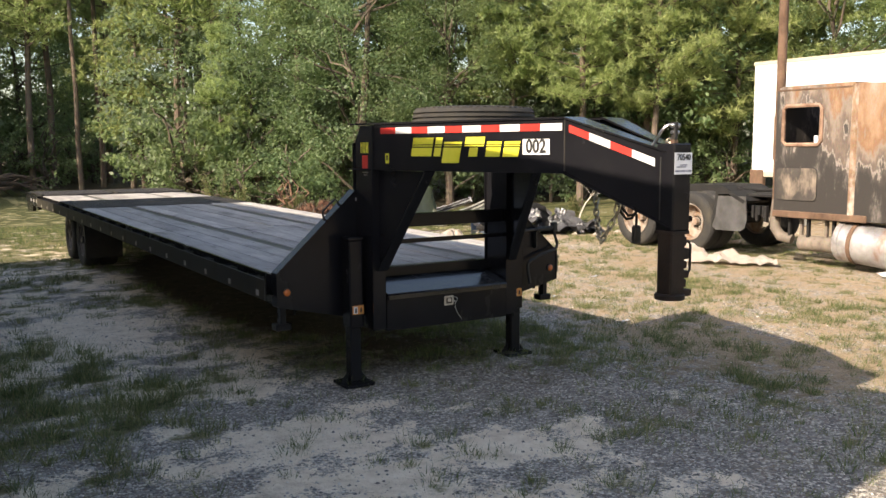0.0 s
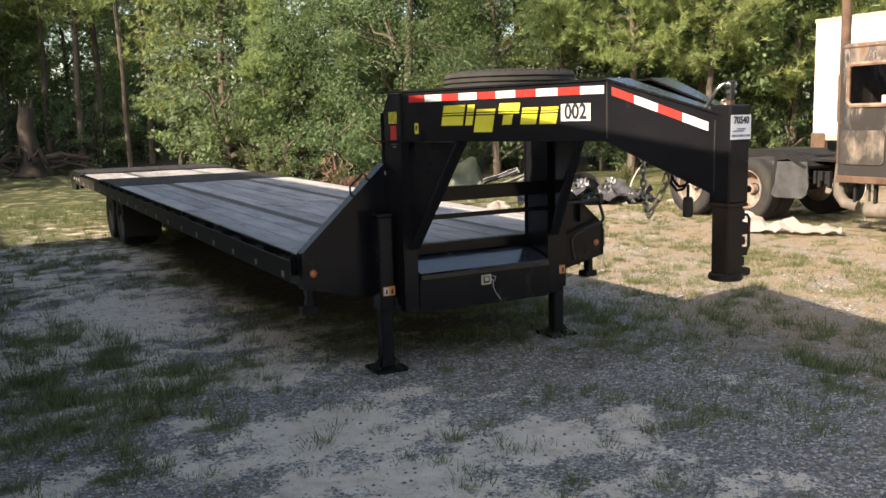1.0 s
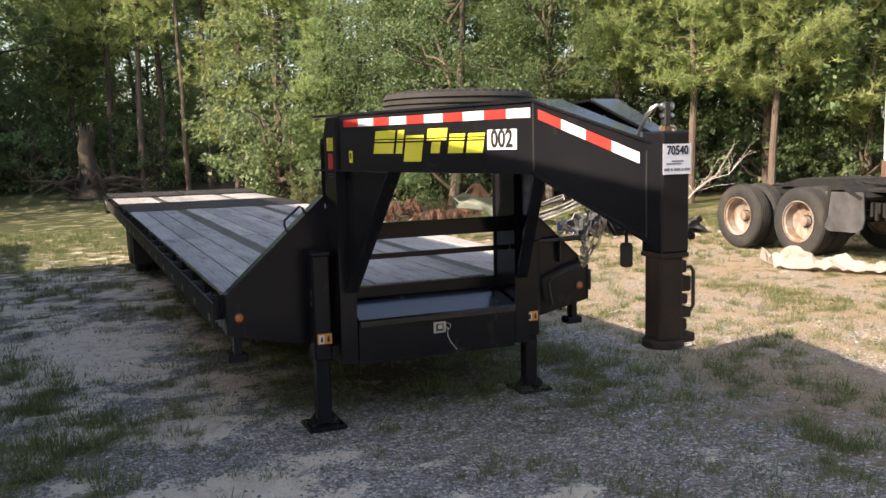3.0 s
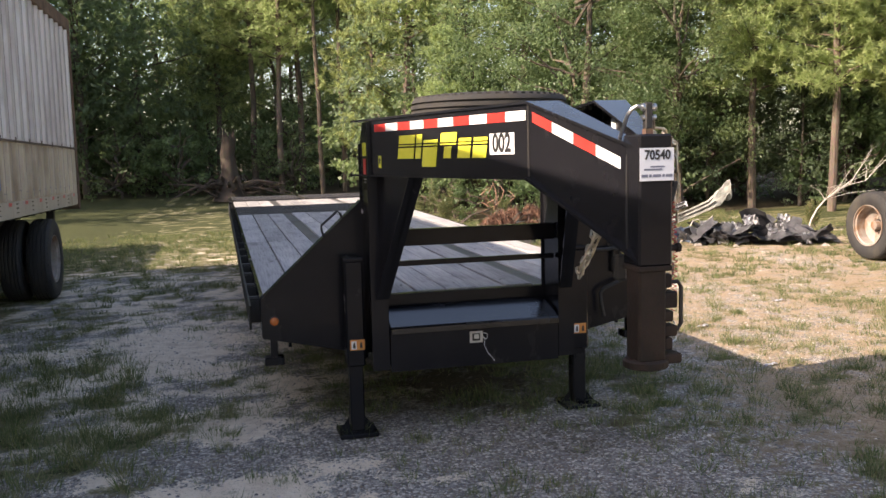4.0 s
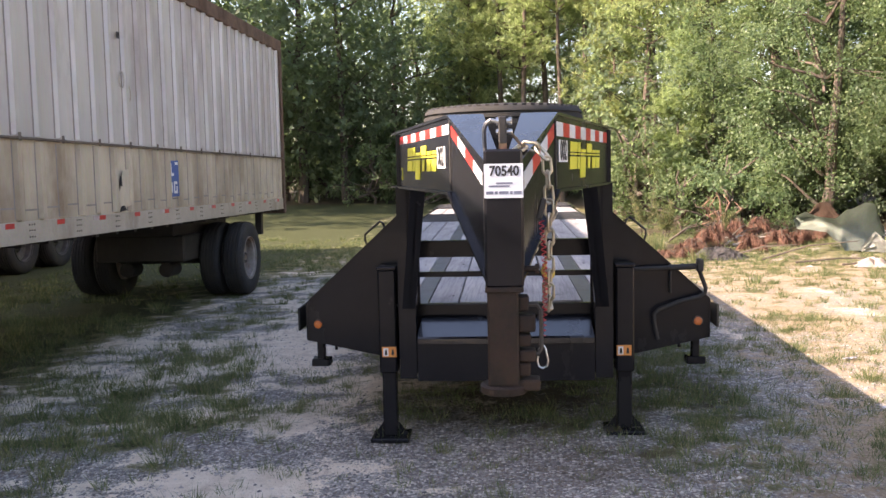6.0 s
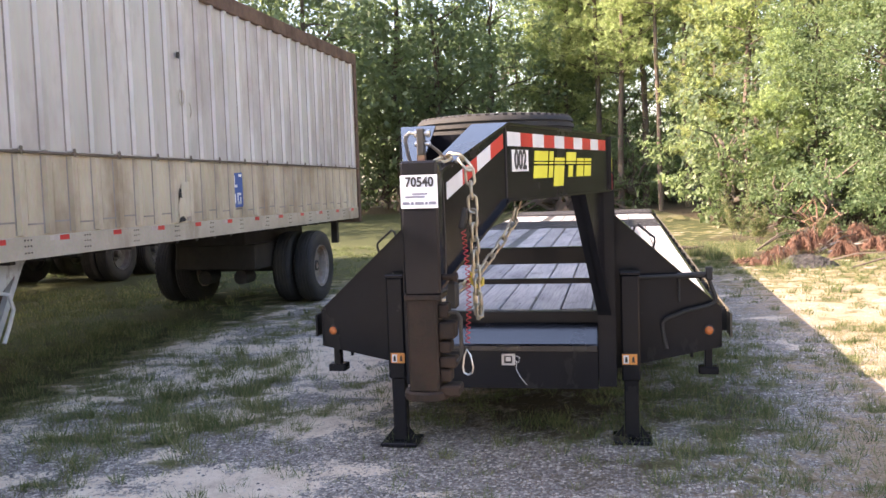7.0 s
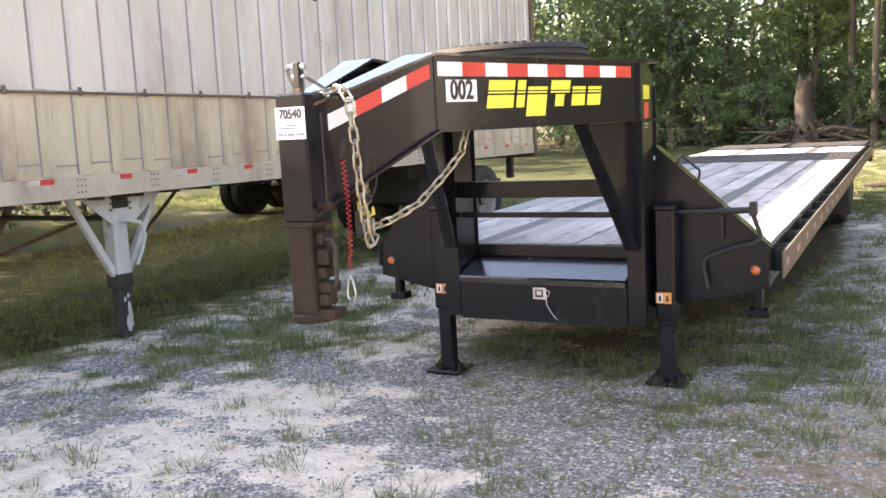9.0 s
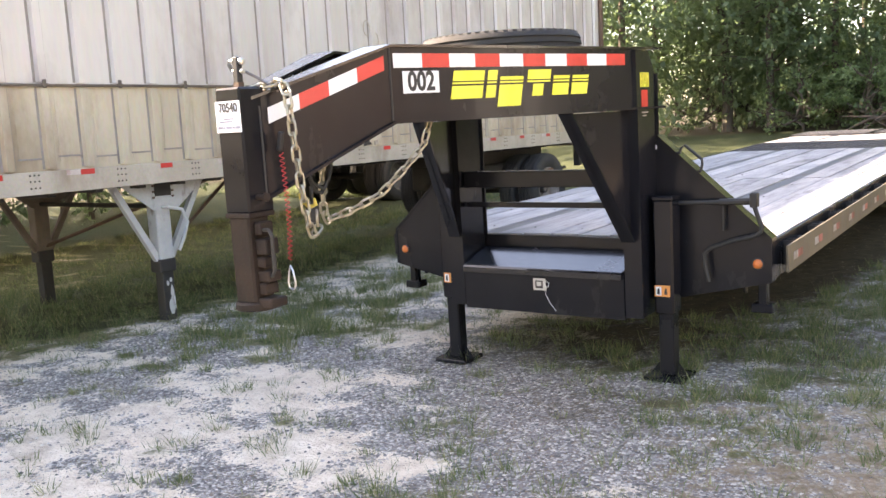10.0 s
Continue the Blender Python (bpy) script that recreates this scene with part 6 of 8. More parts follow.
for fx in (TX + 0.02, TX + TW - 0.42):
    bm = bmesh.new()
    side(bm, [(-0.1, 0.6), (-0.1, 1.05), (-0.5, 1.25), (-1.1, 1.25), (-1.5, 1.0), (-1.55, 0.6), (-1.35, 0.6), (-1.1, 1.05), (-0.5, 1.05), (-0.28, 0.6)], fx, fx + 0.40)
    part("front_fender", bm, BURNT, truck)
bm = bmesh.new()
box(bm, (TX, -1.75, 0.45), (TX + TW, -1.58, 0.75), 0.03)
part("bumper", bm, TRUCK_DARK, truck)
# chassis rails, fifth wheel, cross members
for fx in (TX + 0.70, TX + TW - 0.78):
    bm = bmesh.new()
    box(bm, (fx, -1.55, 0.68), (fx + 0.08, 6.55, 0.95), 0.006)
    part("chassis_rail", bm, TRUCK_DARK, truck)
for cy_ in (3.1, 4.4, 5.7, 6.5):
    bm = bmesh.new()
    box(bm, (TX + 0.78, cy_ - 0.06, 0.72), (TX + TW - 0.78, cy_ + 0.06, 0.92), 0.01)
    part("chassis_cross", bm, TRUCK_DARK, truck)
bm = bmesh.new()
side(bm, [(4.2, 1.02), (4.4, 1.10), (5.1, 1.10), (5.55, 0.99), (5.55, 0.96), (4.2, 0.97)], TX + 0.62, TX + TW - 0.62)
part("fifth_wheel", bm, TRUCK_DARK, truck)
bm = bmesh.new()
box(bm, (TX + 0.3, 2.95, 0.96), (TX + TW - 0.3, 3.75, 1.0), 0.006)
part("deck_plate", bm, TRUCK_DARK, truck)
# hoses and brackets behind the cab
bm = bmesh.new()
tube(bm, sag((TX + 0.9, 2.82, 1.25), (TX + 0.9, 4.3, 1.08), 0.12, 10), 0.02, 6)
tube(bm, sag((TX + 0.7, 2.82, 1.20), (TX + 0.8, 4.2, 1.06), 0.16, 10), 0.016, 6)
part("air_hose", bm, TRUCK_DARK, truck, "", True)
# half fender with hanger ahead of the drive wheels
bm = bmesh.new()
prof = [(4.10, 0.36), (3.98, 0.62), (3.93, 0.98), (3.72, 1.0), (3.55, 0.92), (3.42, 0.86), (3.38, 0.90), (3.55, 0.98), (3.74, 1.05), (3.97, 1.03), (4.03, 0.64), (4.16, 0.38)]
side(bm, prof, TX + 0.02, TX + 0.58)
fen = part("quarter_fender", bm, TRUCK_DARK, truck, "sooty black quarter fender")
bm = bmesh.new()
slab(bm, [(TX + 0.03, 4.05, 0.46), (TX + 0.03, 3.97, 0.66), (TX + 0.03, 3.98, 0.90), (TX + 0.03, 4.05, 0.96), (TX + 0.03, 3.38, 0.97), (TX + 0.03, 3.35, 0.60), (TX + 0.03, 3.38, 0.48), (TX + 0.03, 3.47, 0.42), (TX + 0.03, 3.95, 0.41)], (0.02, 0, 0))
part("side_panel", bm, FENDER_GREY, fen, "scorched grey side sheet")
bm = bmesh.new()
for i in range(5):
    box(bm, (TX + 0.05 + 0.02 * (i % 2), 3.00 + 0.06 * i, 0.60 + 0.05 * (i % 3)), (TX + 0.12, 3.04 + 0.06 * i, 0.84), 0.005)
part("burnt_brackets", bm, TRUCK_DARK, truck)
# exhaust: elbow, upright stack behind the cab, silencer can below
bm = bmesh.new()
tube(bm, [(TX + 0.16, 2.60, 0.36), (TX + 0.12, 2.78, 0.40), (TX + 0.12, 2.88, 0.52), (TX + 0.14, 2.90, 0.70), (TX + 0.16, 2.90, 0.95)], [0.075, 0.08, 0.08, 0.078, 0.07], 14)
part("exhaust_elbow", bm, PIPE_ASH, truck, "ash-grey exhaust elbow", True)
bm = bmesh.new()
tube(bm, [(TX + 0.16, 2.90, 0.9), (TX + 0.16, 2.90, 4.25)], 0.068, 16)
tube(bm, [(TX + 0.16, 2.90, 1.55), (TX + 0.16, 2.90, 2.2)], 0.082, 16)
part("exhaust_pipe", bm, RUST, truck, "tall rusty exhaust stack", True)
bm = bmesh.new()
mm = Matrix.Translation((TX + 0.18, 2.14, 0.33)) @ Matrix.Rotation(radians(90), 4, "X")
lathe(bm, [(0.08, -0.33), (0.115, -0.31), (0.12, -0.26), (0.112, -0.24), (0.112, 0.24), (0.12, 0.26), (0.115, 0.31), (0.08, 0.33)], mm, 22, False)
part("silencer", bm, PIPE_ASH, truck, "ash-grey silencer can", True)
for i, yy in enumerate((2.62, 2.44, 2.3, 2.02, 1.88)):
    bm = bmesh.new()
    box(bm, (TX + 0.10 + 0.03 * (i % 2), yy - 0.02, 0.42), (TX + 0.16 + 0.03 * (i % 2), yy + 0.02, 0.72), 0.004)
    part("hanger_strap", bm, PIPE_ASH if i % 2 else TRUCK_DARK, truck)
# fuel tank with straps, sagging at the front
bm = bmesh.new()
mt_ = Matrix.Translation((TX + 0.22, 1.10, 0.37)) @ Matrix.Rotation(radians(90), 4, "X") @ Matrix.Rotation(radians(4), 4, "X")
lathe(bm, [(0.22, -0.70), (0.285, -0.69), (0.305, -0.665), (0.305, -0.60), (0.29, -0.59), (0.295, 0.1), (0.28, 0.35), (0.29, 0.66), (0.27, 0.69), (0.2, 0.70)], mt_, 28, False)
tank = part("fuel_tank", bm, TANK_ALU, truck, "scorched aluminium fuel tank", True)
for d in (-0.42, 0.22):
    bm = bmesh.new()
    lathe(bm, [(0.298, d - 0.03), (0.308, d - 0.03), (0.308, d + 0.03), (0.298, d + 0.03)], mt_, 28)
    part("tank_strap", bm, RUST, tank)
bm = bmesh.new()
side(bm, [(0.32, 0.10), (0.95, 0.02), (1.05, 0.06), (0.4, 0.2)], TX - 0.12, TX + 0.08)
part("bent_step", bm, SHEET_GREY, truck)
# drive wheels, twin on each side, and steer wheels
for ay in (4.52, 5.80):
    for sgn, bx0 in ((-1, TX), (1, TX + TW)):
        for d in (0.14, 0.46):
            mm = Matrix.Translation((bx0 - sgn * d, ay, 0.50)) @ (FACE_X if sgn > 0 else Matrix.Rotation(radians(180), 4, "Z") @ FACE_X)
            wh = part("wheel", tyre_bm(0.505, 0.27, mm, 44), RUBBER, truck, "dusty truck tyre on a stained white rim", True)
            part("rim", rim_bm(0.295, 0.26, mm, -0.15), RIM, wh, "", True)
    bm = bmesh.new()
    tube(bm, [(TX + 0.2, ay, 0.5), (TX + TW - 0.2, ay, 0.5)], 0.09, 10)
    part("drive_axle", bm, TRUCK_DARK, truck)
for sgn, bx0 in ((-1, TX), (1, TX + TW)):
    mm = Matrix.Translation((bx0 - sgn * 0.2, -0.8, 0.48)) @ (FACE_X if sgn > 0 else Matrix.Rotation(radians(180), 4, "Z") @ FACE_X)
    wh = part("wheel", tyre_bm(0.49, 0.27, mm, 44), RUBBER, truck, "", True)
    part("rim", rim_bm(0.29, 0.26, mm, 0.25), RIM, wh, "", True)

# ---- white van trailer behind the tractor ----
wv = thing("white_van_trailer", "plain white box semi-trailer parked behind", "trailer")
WX, WY0, WY1 = 13.0, -5.0, 7.78
bm = bmesh.new()
box(bm, (WX, WY0, 1.15), (WX + 2.5, WY1, 3.60), 0.03)
part("body", bm, WHITE_VAN, wv)
bm = bmesh.new()
box(bm, (WX - 0.012, WY0, 3.54), (WX + 0.05, WY1 + 0.01, 3.62), 0.01)
part("top_rail", bm, RAIL, wv)
bm = bmesh.new()
box(bm, (WX - 0.012, WY0, 1.06), (WX + 0.05, WY1 - 0.35, 1.17), 0.01)
part("bottom_rail", bm, RAIL, wv)
bm = bmesh.new()
box(bm, (WX - 0.014, WY1 - 0.34, 0.80), (WX + 0.10, WY1 + 0.02, 1.22), 0.01)
part("corner_bracket", bm, RUST, wv, "rusty corner bracket")
for sgn in (0, 1):
    bm = bmesh.new()
    box(bm, (WX + 0.35 + sgn * 1.7, WY1 - 1.2, 0.0), (WX + 0.47 + sgn * 1.7, WY1 - 1.08, 1.1), 0.008)
    part("landing_leg", bm, LEG_GREY, wv)
for ay in (-3.6, -2.4):
    for xx in (WX + 0.15, WX + 2.35):
        mm = Matrix.Translation((xx, ay, 0.5)) @ FACE_X
        wh = part("wheel", tyre_bm(0.5, 0.27, mm), RUBBER, wv, "", True)
        part("rim", rim_bm(0.29, 0.24, mm, 0.1), RIM, wh, "", True)

# ---- woods ----
def quads_mesh(name, mat, base, ax, ay, bend=0.25):
    """Many small leaves: centre line base to base+ax, half width ay, folded a little along the middle."""
    n = len(base)
    nrm = np.cross(ax, ay)
    nrm /= np.linalg.norm(nrm, axis=1, keepdims=True) + 1e-9
    w = np.linalg.norm(ay, axis=1, keepdims=True)
    mid = base + ax * 0.5
    v = np.stack([base, mid + ay + nrm * w * bend, base + ax, mid - ay + nrm * w * bend], axis=1).reshape(-1, 3)
    me = bpy.data.meshes.new(name)
    me.vertices.add(4 * n)
    me.vertices.foreach_set("co", v.astype(np.float32).ravel())
    idx = np.arange(4 * n, dtype=np.int32)
    me.loops.add(4 * n)
    me.loops.foreach_set("vertex_index", idx)
    me.polygons.add(n)
    me.polygons.foreach_set("loop_start", np.arange(0, 4 * n, 4, dtype=np.int32))
    me.update(calc_edges=True)
    me.materials.append(mat)
    return me


def tris_mesh(name, mat, base, tip, wid):
    """Needles or blades: one thin triangle each."""
    n = len(base)
    v = np.stack([base - wid, base + wid, tip], axis=1).reshape(-1, 3)
    me = bpy.data.meshes.new(name)
    me.vertices.add(3 * n)
    me.vertices.foreach_set("co", v.astype(np.float32).ravel())
    me.loops.add(3 * n)
    me.loops.foreach_set("vertex_index", np.arange(3 * n, dtype=np.int32))
    me.polygons.add(n)
    me.polygons.foreach_set("loop_start", np.arange(0, 3 * n, 3, dtype=np.int32))
    me.update(calc_edges=True)
    me.materials.append(mat)
    return me


def unit(rs, n):
    v = rs.normal(size=(n, 3))
    return v / np.linalg.norm(v, axis=1, keepdims=True)


def limb(rs, a, b, wob, n=5):
    a, b = np.array(a, float), np.array(b, float)
    return [tuple(a + (b - a) * k / n + rs.normal(size=3) * wob * (0 if k in (0,) else 1)) for k in range(n + 1)]


def broadleaf(name, seed, height, crown_r, crown_lo, clumps, per, leaf, mat, label):
    """Leafy tree: tapered trunk, limbs out to clumps of leaves spread through an uneven crown."""
    rs = np.random.RandomState(seed)
    th = thing(name, label, "tree")
    cz = (crown_lo + height) / 2
    hz = (height - crown_lo) / 2
    dirs = unit(rs, clumps)
    rad = rs.uniform(0.45, 1.0, size=(clumps, 1)) ** 0.6
    lump = 1 + 0.36 * np.sin(dirs[:, :1] * 3.1 + seed) * np.cos(dirs[:, 1:2] * 4.3 + dirs[:, 2:] * 3.0)
    cen = dirs * rad * lump * np.array([crown_r, crown_r, hz]) + np.array([0, 0, cz])
    bm = bmesh.new()
    top = height * 0.86
    tube(bm, limb(rs, (0, 0, -0.15), (rs.normal() * 0.3, rs.normal() * 0.3, top), 0.07, 7), [height * 0.016 * (1 - 0.85 * k / 7) + 0.012 for k in range(8)], 8)
    for c in cen[rs.choice(clumps, min(clumps, 14 if per < 40 else 24), replace=False)]:
        z0 = max(0.4, min(top * 0.95, c[2] - abs(rs.normal()) * 0.9 - 0.4))
        tube(bm, limb(rs, (0, 0, z0), c, 0.06, 4), [0.05 * height / 9, 0.036, 0.026, 0.018, 0.008], 5)
    part("trunk", bm, BARK, th, "", True)
    n = clumps * per
    ci = np.repeat(np.arange(clumps), per)
    cs = rs.uniform(0.30, 0.64, size=(clumps, 1)) * crown_r * 0.34
    off = unit(rs, n) * rs.uniform(0.1, 1.0, size=(n, 1)) ** 0.5 * cs[ci] * np.array([1.15, 1.15, 0.72])
    pos = cen[ci] + off
    out = pos - np.array([0, 0, cz - hz * 0.3])
    out /= np.linalg.norm(out, axis=1, keepdims=True) + 1e-9
    ax = unit(rs, n) * 0.8 + out * 0.4 + np.array([0, 0, -0.45])
    ax /= np.linalg.norm(ax, axis=1, keepdims=True)
    up = np.array([0, 0, 1.0]) + unit(rs, n) * 0.8 + out * 0.5
    ay = np.cross(ax, up)
    ay /= np.linalg.norm(ay, axis=1, keepdims=True) + 1e-9
    L = leaf * rs.uniform(0.6, 1.3, size=(n, 1))
    me = quads_mesh("crown", mat, pos, ax * L, ay * L * 0.30)
    shared("crown", me, th)
    return th


def pine(name, seed, height, clear, spread, mat, label):
    """Pine: straight bare trunk, whorls of limbs that end in tufts of long needles."""
    rs = np.random.RandomState(seed)
    th = thing(name, label, "tree")
    bm = bmesh.new()
    lean = rs.normal(size=2) * 0.25
    tube(bm, limb(rs, (0, 0, -0.15), (lean[0], lean[1], height), 0.03, 8), [height * (0.0088 if clear < 6.5 else 0.0062) * (1 - 0.9 * k / 8) + 0.01 for k in range(9)], 9)
    tufts = []
    z = clear
    while z < height:
        f = (z - clear) / (height - clear)
        for k in range(rs.randint(3, 6)):
            a = rs.uniform(0, 2 * math.pi)
            ln = spread * (1.05 - 0.85 * f) * rs.uniform(0.55, 1.1)
            c0 = np.array([lean[0] * z / height, lean[1] * z / height, z])
            tip = c0 + np.array([math.cos(a) * ln, math.sin(a) * ln, ln * rs.uniform(0.05, 0.5)])
            tube(bm, limb(rs, c0, tip, 0.05, 3), [0.03, 0.022, 0.014, 0.006], 5)
            for s_ in np.linspace(0.35, 1.0, 5):
                p = c0 + (tip - c0) * s_
                for q in range(4):
                    tufts.append(p + rs.normal(size=3) * 0.22 * np.array([1, 1, 0.6]))
        z += rs.uniform(0.35, 0.6)
    part("trunk", bm, BARK_PINE, th, "", True)
    tufts = np.array(tufts)
    per = 22 if clear < 4 else 10
    base = np.repeat(tufts, per, axis=0) + rs.normal(size=(len(tufts) * per, 3)) * 0.035
    d = unit(rs, len(base)) + np.array([0, 0, 0.45])
    d /= np.linalg.norm(d, axis=1, keepdims=True)
    tip = base + d * rs.uniform(0.16, 0.30, size=(len(base), 1))
    wv_ = np.cross(d, unit(rs, len(base)))
    wv_ /= np.linalg.norm(wv_, axis=1, keepdims=True) + 1e-9
    shared("crown", tris_mesh("crown", mat, base, tip, wv_ * (0.015 if clear < 4 else 0.024)), th)
    return th


def place(x, y, turn, s_, sz=None):
    return Matrix.Translation((x, y, rise(x, y))) @ Matrix.Rotation(radians(turn), 4, "Z") @ Matrix.Diagonal((s_, s_, sz or s_, 1))


B1 = broadleaf("broadleaf_tree", 1, 8.5, 2.9, 0.0, 250, 200, 0.074, LEAF, "leafy green broadleaf tree at the wood's edge")
B2 = broadleaf("broadleaf_tree", 2, 7.4, 2.4, 1.5, 220, 115, 0.074, LEAF, "leafy green broadleaf tree at the wood's edge")
B3 = broadleaf("broadleaf_tree", 3, 10.5, 3.0, 0.8, 250, 32, 0.175, LEAF, "tall leafy green broadleaf tree")
D1 = broadleaf("broadleaf_tree", 4, 10.0, 3.4, 0.3, 240, 26, 0.235, LEAF_DARK, "dense dark green broadleaf tree")
# cheap tree for the added rows that block sun and shape reflections
SHADE_TREE = broadleaf("broadleaf_tree", 7, 10.0, 3.4, 0.3, 160, 13, 0.38, LEAF_DARK, "dense dark green broadleaf tree")
D2 = broadleaf("broadleaf_tree", 5, 12.5, 3.4, 0.8, 250, 27, 0.245, LEAF_DARK, "dense dark green broadleaf tree")
S1 = broadleaf("shrub", 6, 2.2, 1.2, 0.05, 64, 30, 0.105, LEAF, "low leafy green shrub")
P1 = pine("pine_tree", 11, 13.0, 3.4, 2.3, NEEDLE, "yellow-green pine tree with bare lower trunk")
P2 = pine("pine_tree", 12, 15.0, 5.5, 2.2, NEEDLE, "tall yellow-green pine tree with bare trunk")
P3 = pine("pine_tree", 13, 8.5, 1.6, 1.9, NEEDLE, "young bushy yellow-green pine tree")
P4 = pine("pine_tree", 14, 16.0, 7.6, 1.9, NEEDLE, "slender pine tree with a long bare trunk")

proto = {"B1": B1, "B2": B2, "B3": B3, "D1": D1, "D2": D2, "SHADE_TREE": SHADE_TREE, "S1": S1, "P1": P1, "P2": P2, "P3": P3, "P4": P4}
used = set()


def plant(kind, x, y, turn=0.0, s_=1.0, sz=None):
    m = place(x, y, turn, s_, sz)
    ob = proto[kind]
    if kind not in used:
        used.add(kind)
        ob.matrix_basis = m
        return ob
    c = ob.copy()
    scene.collection.objects.link(c)
    c.matrix_basis = m
    for ch in ob.children:
        q = ch.copy()
        scene.collection.objects.link(q)
        q.parent = c
    return c


# the edge of the woods, set out by eye on the plan
for row in (("B1", 7.75, 17.6, 20, 1.06), ("D1", 4.6, 24.0, 130, 0.75), ("B2", 10.1, 16.2, 200, 0.95), ("P1", 12.9, 13.7, 40, 0.9), ("P1", 11.9, 15.6, 250, 0.9), ("B1", 10.8, 21.5, 60, 1.0),
            ("B3", 9.0, 21.0, 10, 1.0), ("B2", 13.6, 19.8, 60, 0.95), ("P1", 14.6, 12.6, 300, 0.85), ("P3", 17.6, 12.2, 80, 1.2), ("B1", 19.6, 14.0, 80, 1.0),
            ("B2", 19.4, 10.4, 170, 1.05), ("P1", 18.2, 17.4, 190, 0.9), ("P3", 20.4, 12.2, 100, 1.3), ("P1", 20.6, 9.2, 30, 0.9), ("B3", 22.5, 8.0, 0, 0.9), ("P3", 19.6, 5.8, 0, 1.3), ("B3", 22.0, 4.2, 45, 0.8),
            ("B3", 6.2, 23.0, 0, 0.85), ("P2", 4.2, 23.5, 20, 0.95), ("P3", 3.6, 26.0, 60, 1.0), ("B3", 0.4, 32.5, 30, 0.75), ("P2", 1.2, 30.0, 210, 1.0),
            ("P4", 2.7, 28.5, 120, 1.05), ("P4", 3.3, 26.4, 20, 0.95), ("P4", 1.7, 27.0, 200, 0.9), ("P4", 5.0, 27.8, 90, 1.0), ("P3", 4.6, 20.6, 200, 0.62), ("P4", 6.0, 25.5, 260, 1.0), ("P2", -0.6, 30.5, 300, 0.95), ("P2", 0.3, 28.3, 10, 0.9), ("P2", 3.4, 31.0, 70, 1.0), ("P1", -2.0, 31.5, 70, 1.0), ("B3", -2.4, 32.5, 250, 0.7), ("D1", -5.0, 31.0, 70, 1.0),
            ("D2", -8.5, 29.5, 120, 1.05), ("D1", -11.5, 26.5, 20, 1.15), ("D2", -14.5, 24.5, 220, 1.1), ("D1", -16.5, 20.5, 300, 1.1), ("P2", -3.0, 36.0, 60, 1.0), ("D2", -17.5, 27.5, 0, 1.2),
            ("D1", -12.0, 31.0, 40, 1.0), ("D1", -9.0, 32.5, 140, 0.85), ("D2", -6.6, 28.6, 200, 0.8), ("D1", 11.3, 16.8, 90, 0.36), ("D1", 13.2, 15.4, 10, 0.34), ("D1", 9.6, 17.4, 210, 0.38), ("S1", 5.2, 16.2, 150, 1.0), ("D1", 5.6, 20.6, 20, 0.5), ("D1", 8.2, 19.4, 80, 0.48), ("B2", 10.8, 18.9, 140, 0.66), ("B2", 12.9, 17.4, 230, 0.62), ("B2", 15.6, 16.6, 300, 0.68), ("B2", 17.4, 13.9, 10, 0.7), ("D1", 7.4, 22.6, 50, 0.6), ("B3", 12.0, 22.0, 50, 0.7), ("B3", 16.5, 20.0, 90, 0.7), ("S1", 4.2, 17.2, 130, 0.8), ("S1", 17.4, 12.4, 200, 1.0),
            ("S1", 18.4, 9.4, 20, 1.3), ("S1", 3.6, 21.0, 220, 0.9), ("S1", 0.8, 28.4, 75, 1.1), ("S1", -3.4, 28.4, 12, 1.3), ("S1", 4.0, 24.6, 12, 1.2), ("S1", -5.4, 28.2, 200, 1.3)):
    plant(row[0], *row[1:])
# depth of the woods behind that edge
rw = random.Random(21)
for k in range(20):
    a = radians(rw.uniform(4, 66))
    d = rw.uniform(32, 46)
    if a < radians(8):
        continue
    x, y = -1.0 + d * math.sin(a), -2.0 + d * math.cos(a)
    plant(rw.choice(("B3", "B3", "D1", "P2", "D2", "P2", "B3")), x, y, rw.uniform(0, 360), rw.uniform(0.9, 1.2))
for k in range(11):
    a = radians(rw.uniform(20, 75))
    d = rw.uniform(23, 29)
    plant(rw.choice(("B3", "P2", "P2", "B3")), -2.0 + d * math.sin(a), -3.0 + d * math.cos(a), rw.uniform(0, 360), rw.uniform(0.9, 1.1))
# far pines and scrub seen down the gap in the woods
for x, y, kind, s_ in ((-4.6, 37.5, "B3", 0.9), (-1.6, 39.0, "P3", 1.5), (1.4, 37.0, "B3", 0.85), (4.2, 38.0, "P3", 1.5), (-3.0, 43.0, "B3", 1.2), (0.2, 44.0, "P2", 1.1), (2.8, 42.5, "B3", 1.1), (5.2, 43.5, "B3", 1.2), (-6.0, 42.0, "B3", 1.1),
                      (-9.5, 38.0, "B3", 0.7), (-14.5, 34.0, "D1", 0.7), (-7.5, 35.0, "D1", 0.95), (-10.8, 35.5, "D1", 1.05)):
    plant(kind, x, y, x * 61, s_)
for x, y in ((-5.0, 35.5), (-3.6, 36.4), (-2.0, 35.8), (-0.4, 36.6), (1.2, 35.6), (2.8, 36.2), (4.2, 35.0), (-6.6, 35.2), (0.4, 39.5), (3.0, 39.8), (-3.0, 39.6)):
    plant("S1", x, y, x * 47, 1.5)
# trees round and behind the yard, out of view, added for shade and reflections
for k in range(10):
    a = radians(95 + 16.0 * k + rw.uniform(-4, 4))
    d = rw.uniform(24, 34)
    plant("SHADE_TREE", 1.0 + d * math.sin(a), d * math.cos(a), rw.uniform(0, 360), rw.uniform(0.8, 1.0))
